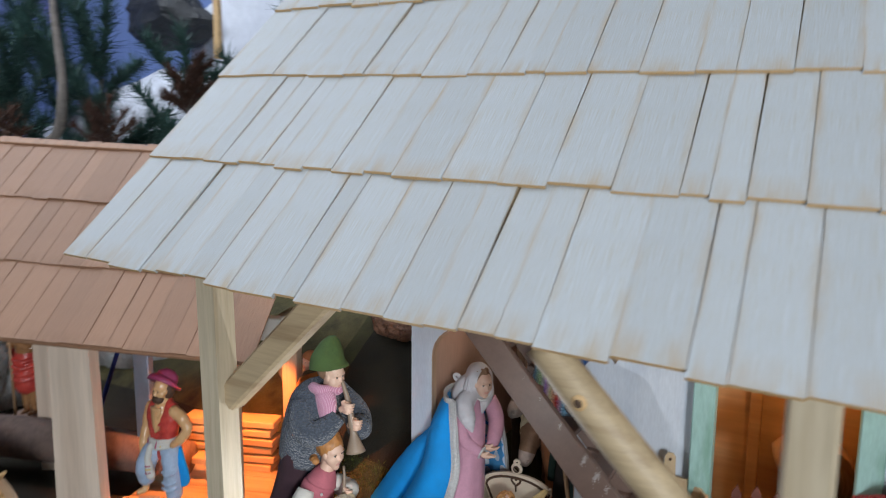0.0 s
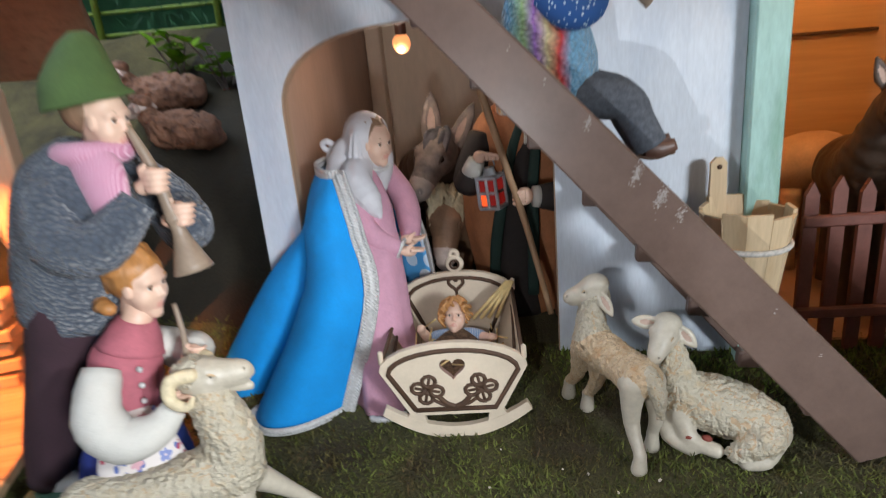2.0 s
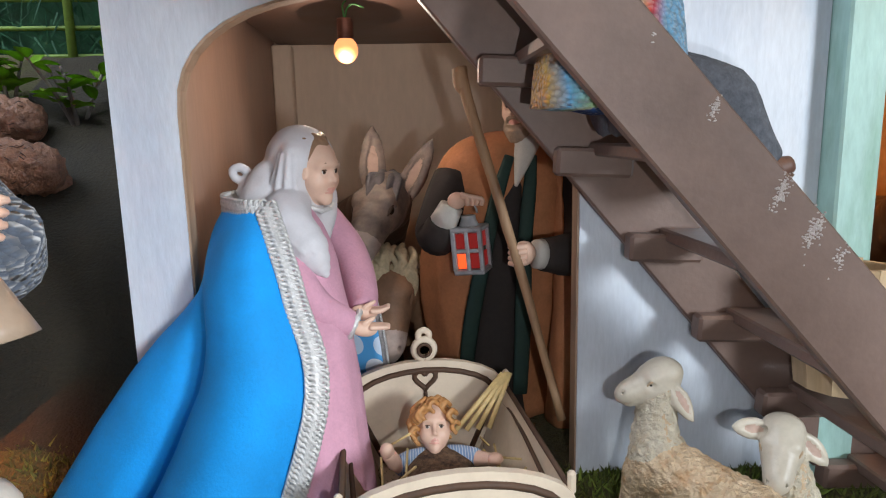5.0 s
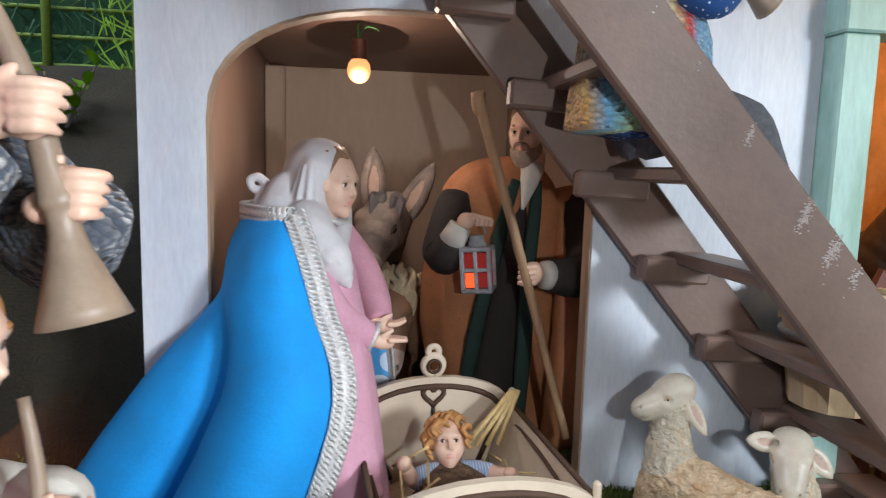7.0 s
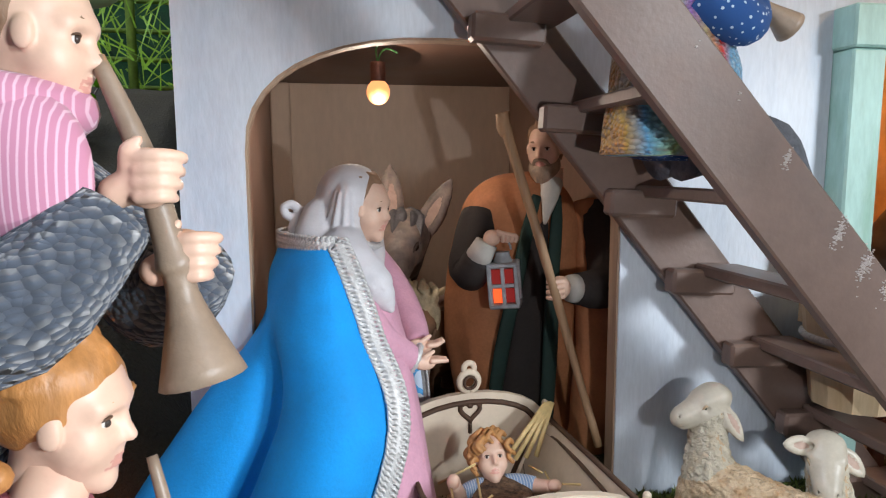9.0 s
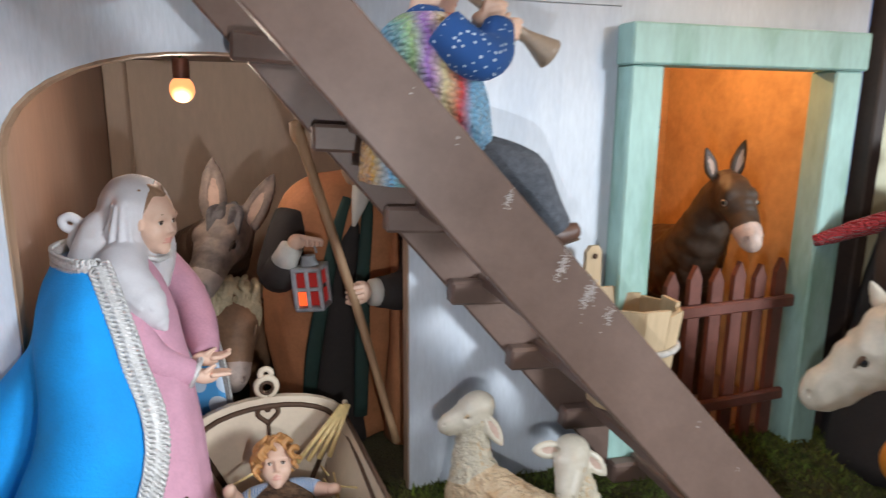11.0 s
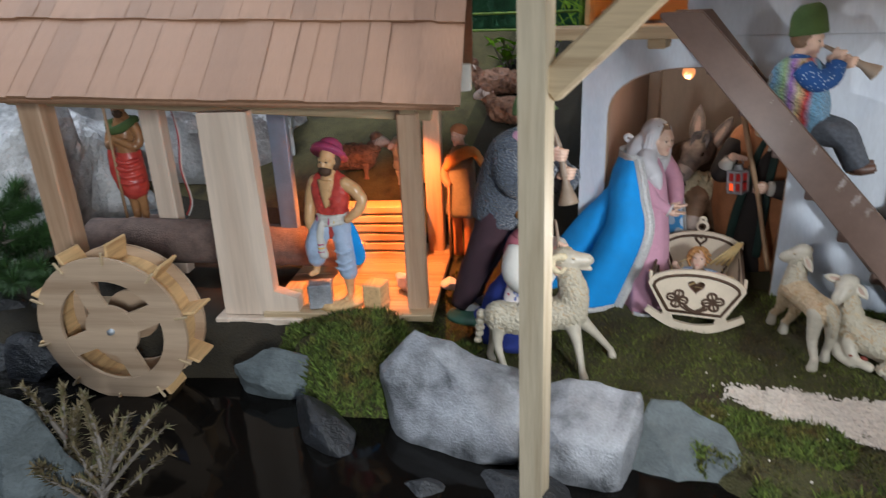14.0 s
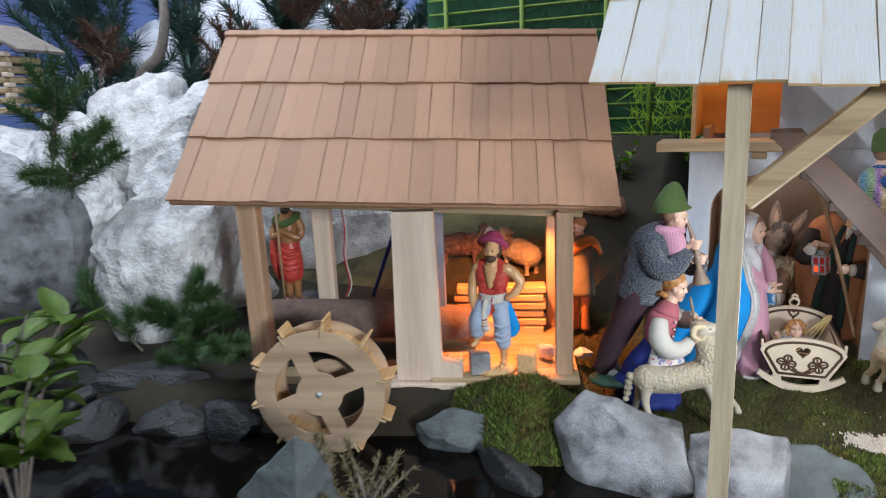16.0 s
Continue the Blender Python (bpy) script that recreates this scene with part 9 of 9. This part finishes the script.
s = Shape()
leaf(s, (-0.030, 0.013, 0.012), (0.032, -0.016, 0.004), 0.026, M_IVY, 0.15, (0, -0.43, 0.9))
s.make("blade", ivy)

# lattice with plastic grass behind the stable
lat = thing("cane_lattice", (-0.44, 0.44, 0.16), "green cane lattice hung with plastic grass", "lattice")
boxed("backing", (-0.06, 0.03, 0.20), (0.72, 0.006, 0.56), M_GRASS, lat, label="dark green mat")
for k in range(15):
    s = Shape()
    s.tube([(-0.40, 0, 0.02 + 0.030 * k), (0.28, 0.004 * (k % 3), 0.018 + 0.030 * k)], 0.0026, M_LATTICE, 8)
    s.make("cane", lat)
for x in (-0.36, -0.18, 0.0, 0.09, 0.20):
    s = Shape()
    s.tube([(x, -0.004, -0.02), (x + 0.004, -0.004, 0.46)], 0.0050, M_LATTICE, 8)
    s.make("upright", lat)
rn = random.Random(8)
for name, m, n, x0, x1, dy in (("grass", M_GRASS, 2600, -0.40, 0.05, 0.006), ("grass", M_LIME, 700, 0.06, 0.26, -0.012)):
    verts, faces = [], []
    for k in range(n):
        x, z = rn.uniform(x0, x1), rn.uniform(0.02, 0.46)
        l, a = rn.uniform(0.02, 0.06), rn.uniform(-1.2, 1.2)
        p, w = Vector((x, rn.uniform(-0.006, 0.010) + dy, z)), Vector((math.sin(a), rn.uniform(-0.25, 0.1), math.cos(a) * rn.choice((-1, 1)))) * l
        c = Vector((w.z, 0, -w.x)).normalized() * 0.0011
        i = len(verts)
        verts += [p - c, p + c, p + Vector((0, 0.0012, 0)), p + w]
        faces += [(i, i + 1, i + 3), (i + 1, i + 2, i + 3), (i + 2, i, i + 3)]
    me = bpy.data.meshes.new(name)
    me.from_pydata([tuple(v) for v in verts], [], faces)
    me.materials.append(m)
    ob = new(name, me)
    ob.parent = lat
leafy("plastic_plant", (-0.440, 0.31, 0.19), 0.07, 30, 0.022, M_LIME, "lime green plastic plant on the hillside", 21, 0.35)
leafy("plastic_plant", (-0.372, 0.29, 0.18), 0.07, 26, 0.020, M_LIME, "lime green plastic plant before the lattice", 23, 0.4)

# distant side of the display
for k, (x, y, z, h) in enumerate(((-1.75, 0.55, 0.10, 0.62), (-1.50, 0.70, 0.10, 0.58), (-2.05, 0.45, 0.10, 0.66), (-1.25, 0.80, 0.05, 0.62), (-2.3, 0.75, 0.1, 0.75), (-1.0, 0.85, 0.05, 0.60))):
    needles("fir_tree", (x, y, z), (x + 0.04, y, z + h), 5200, 0.070, M_FIRBLUE, "blue-green fir branch standing before the painted sky", 40 + k, 16, 0.42, "fir tree")
for k, (x, y, z) in enumerate(((-1.35, 0.30, 0.40), (-1.05, 0.45, 0.46), (-1.75, 0.25, 0.42))):
    needles("dry_brush", (x, y, z), (x + 0.05, y, z + 0.13), 1500, 0.035, M_BRUSH, "dry brown brushwood on the rocks", 60 + k, 14, 0.7, "brushwood")
rock("cliff", (-1.60, 0.20, 0.16), (0.30, 0.18, 0.26), M_CLIFF, "grey-white plaster rock under the log hut", 81, (0, 0, 10), 0.7, 0.8, 5)
rock("cliff", (-1.15, 0.40, 0.18), (0.32, 0.18, 0.28), M_CLIFF, "grey-white plaster rock under dry brushwood", 83, (0, 0, -10), 0.7, 0.8, 5)
rock("snow_slope", (-1.95, 1.00, 0.36), (0.90, 0.24, 0.52), M_SNOW, "white cloth slope in the distance", 85, (0, 0, 10), 0.4, 0.8, 5)
rock("cliff", (-1.40, -0.26, 0.12), (0.15, 0.12, 0.24), M_ROCK, "grey rounded rock at the display's edge", 87, (0, 0, 30), 0.5, 0.85, 5)
rock("cliff", (-1.75, -0.02, 0.24), (0.30, 0.14, 0.13), M_CLIFF, "white plaster ledge below the log hut", 89, (0, 0, 15), 0.6, 0.8, 5)
rock("cliff", (-1.30, 0.02, 0.30), (0.13, 0.11, 0.16), M_CLIFF, "white plaster crag below the bent branch", 91, (0, 0, 50), 0.6, 0.8, 5)
rock("cliff", (-1.10, -0.12, 0.04), (0.19, 0.15, 0.20), M_CLIFF, "white plaster cliff beside the mill post", 93, (0, 0, 25), 0.6, 0.8, 5)
rock("snow_slope", (-1.78, 1.22, 0.70), (0.34, 0.10, 0.62), M_SNOW, "white cloth wall behind the snow slope", 95, (0, 0, 6), 0.4, 0.85, 5)
rock("dark_rock", (-1.99, 1.04, 0.98), (0.24, 0.12, 0.13), M_DARKROCK, "dark mossy rock lying on the white slope", 97, (0, 0, 10), 0.6)
s = Shape()
s.tube([(-1.713, 1.0, 0.792), (-1.709, 1.0, 0.952), (-1.717, 1.0, 1.132)], [0.016, 0.015, 0.013], M_BUTT, 10)
tagged(s.make("wooden_post", None, "", (-1.713, 1.0, 0.852)), "pale brown wooden post standing on the slope", "post")
needles("dry_brush", (-1.208, 0.45, 0.530), (-1.178, 0.45, 0.650), 3200, 0.030, M_BRUSH, "dense dry brown brushwood beside the firs", 66, 18, 0.6, "brushwood")
s = Shape()
s.tube([(-1.739, 0.386, 0.108), (-1.749, 0.366, 0.378), (-1.719, 0.366, 0.458), (-1.642, 0.366, 0.505), (-1.596, 0.358, 0.582), (-1.591, 0.358, 0.684), (-1.608, 0.358, 0.820), (-1.617, 0.366, 0.956)], [0.014, 0.014, 0.014, 0.014, 0.013, 0.011, 0.009, 0.007], M_BARK, 10)
s.rough(0.002, 40)
tagged(s.make("bent_branch", None, "", (-1.739, 0.386, 0.108)), "bare grey bent branch rising from the rocks", "branch")

hut = thing("log_hut", pose(-1.78, 0.02, 0.36, 0, 0, 20), "small log hut with a shingle roof on the rocks", "hut")
for k in range(6):
    boxed("log_course", (0, 0, 0.012 + 0.023 * k), (0.13, 0.11, 0.016), M_PINEX, hut, bevel=0.004)
    for x in (-0.058, 0.0, 0.058):
        boxed("log_end", (x, -0.056, 0.0235 + 0.023 * k), (0.016, 0.022, 0.010), M_BOARD, hut, bevel=0.002)
for k in (-1, 1):
    boxed("roof", (0.055 * k, 0, 0.176), (0.135, 0.16, 0.008), M_BARK, hut, (0, 30 * k, 0))

# ---- room around the display ----
for name, c, size, m, label in (
    ("backdrop", (-0.6, 1.35, 0.8), (6.0, 0.02, 2.6), M_SKY, "blue and violet painted sky cloth"),
    ("wall_left", (-3.4, -0.8, 0.7), (0.05, 4.4, 3.4), M_SKY, "painted sky cloth"),
    ("wall_right", (2.4, -0.8, 0.7), (0.05, 4.4, 3.4), M_ROOM, "plain grey room wall"),
    ("wall_rear", (-0.5, -3.0, 0.7), (5.8, 0.05, 3.4), M_ROOM, "plain grey room wall"),
    ("ceiling", (-0.5, -0.8, 2.42), (5.8, 4.4, 0.05), M_ROOM, "plain grey ceiling"),
    ("floor", (-0.5, -0.8, -1.0), (5.8, 4.4, 0.05), M_ROOMFLOOR, "dark room floor"),
):
    boxed_ob = boxed(name, c, size, m, bevel=0)
    tagged(boxed_ob, label, name.split("_")[0], kind="structure")
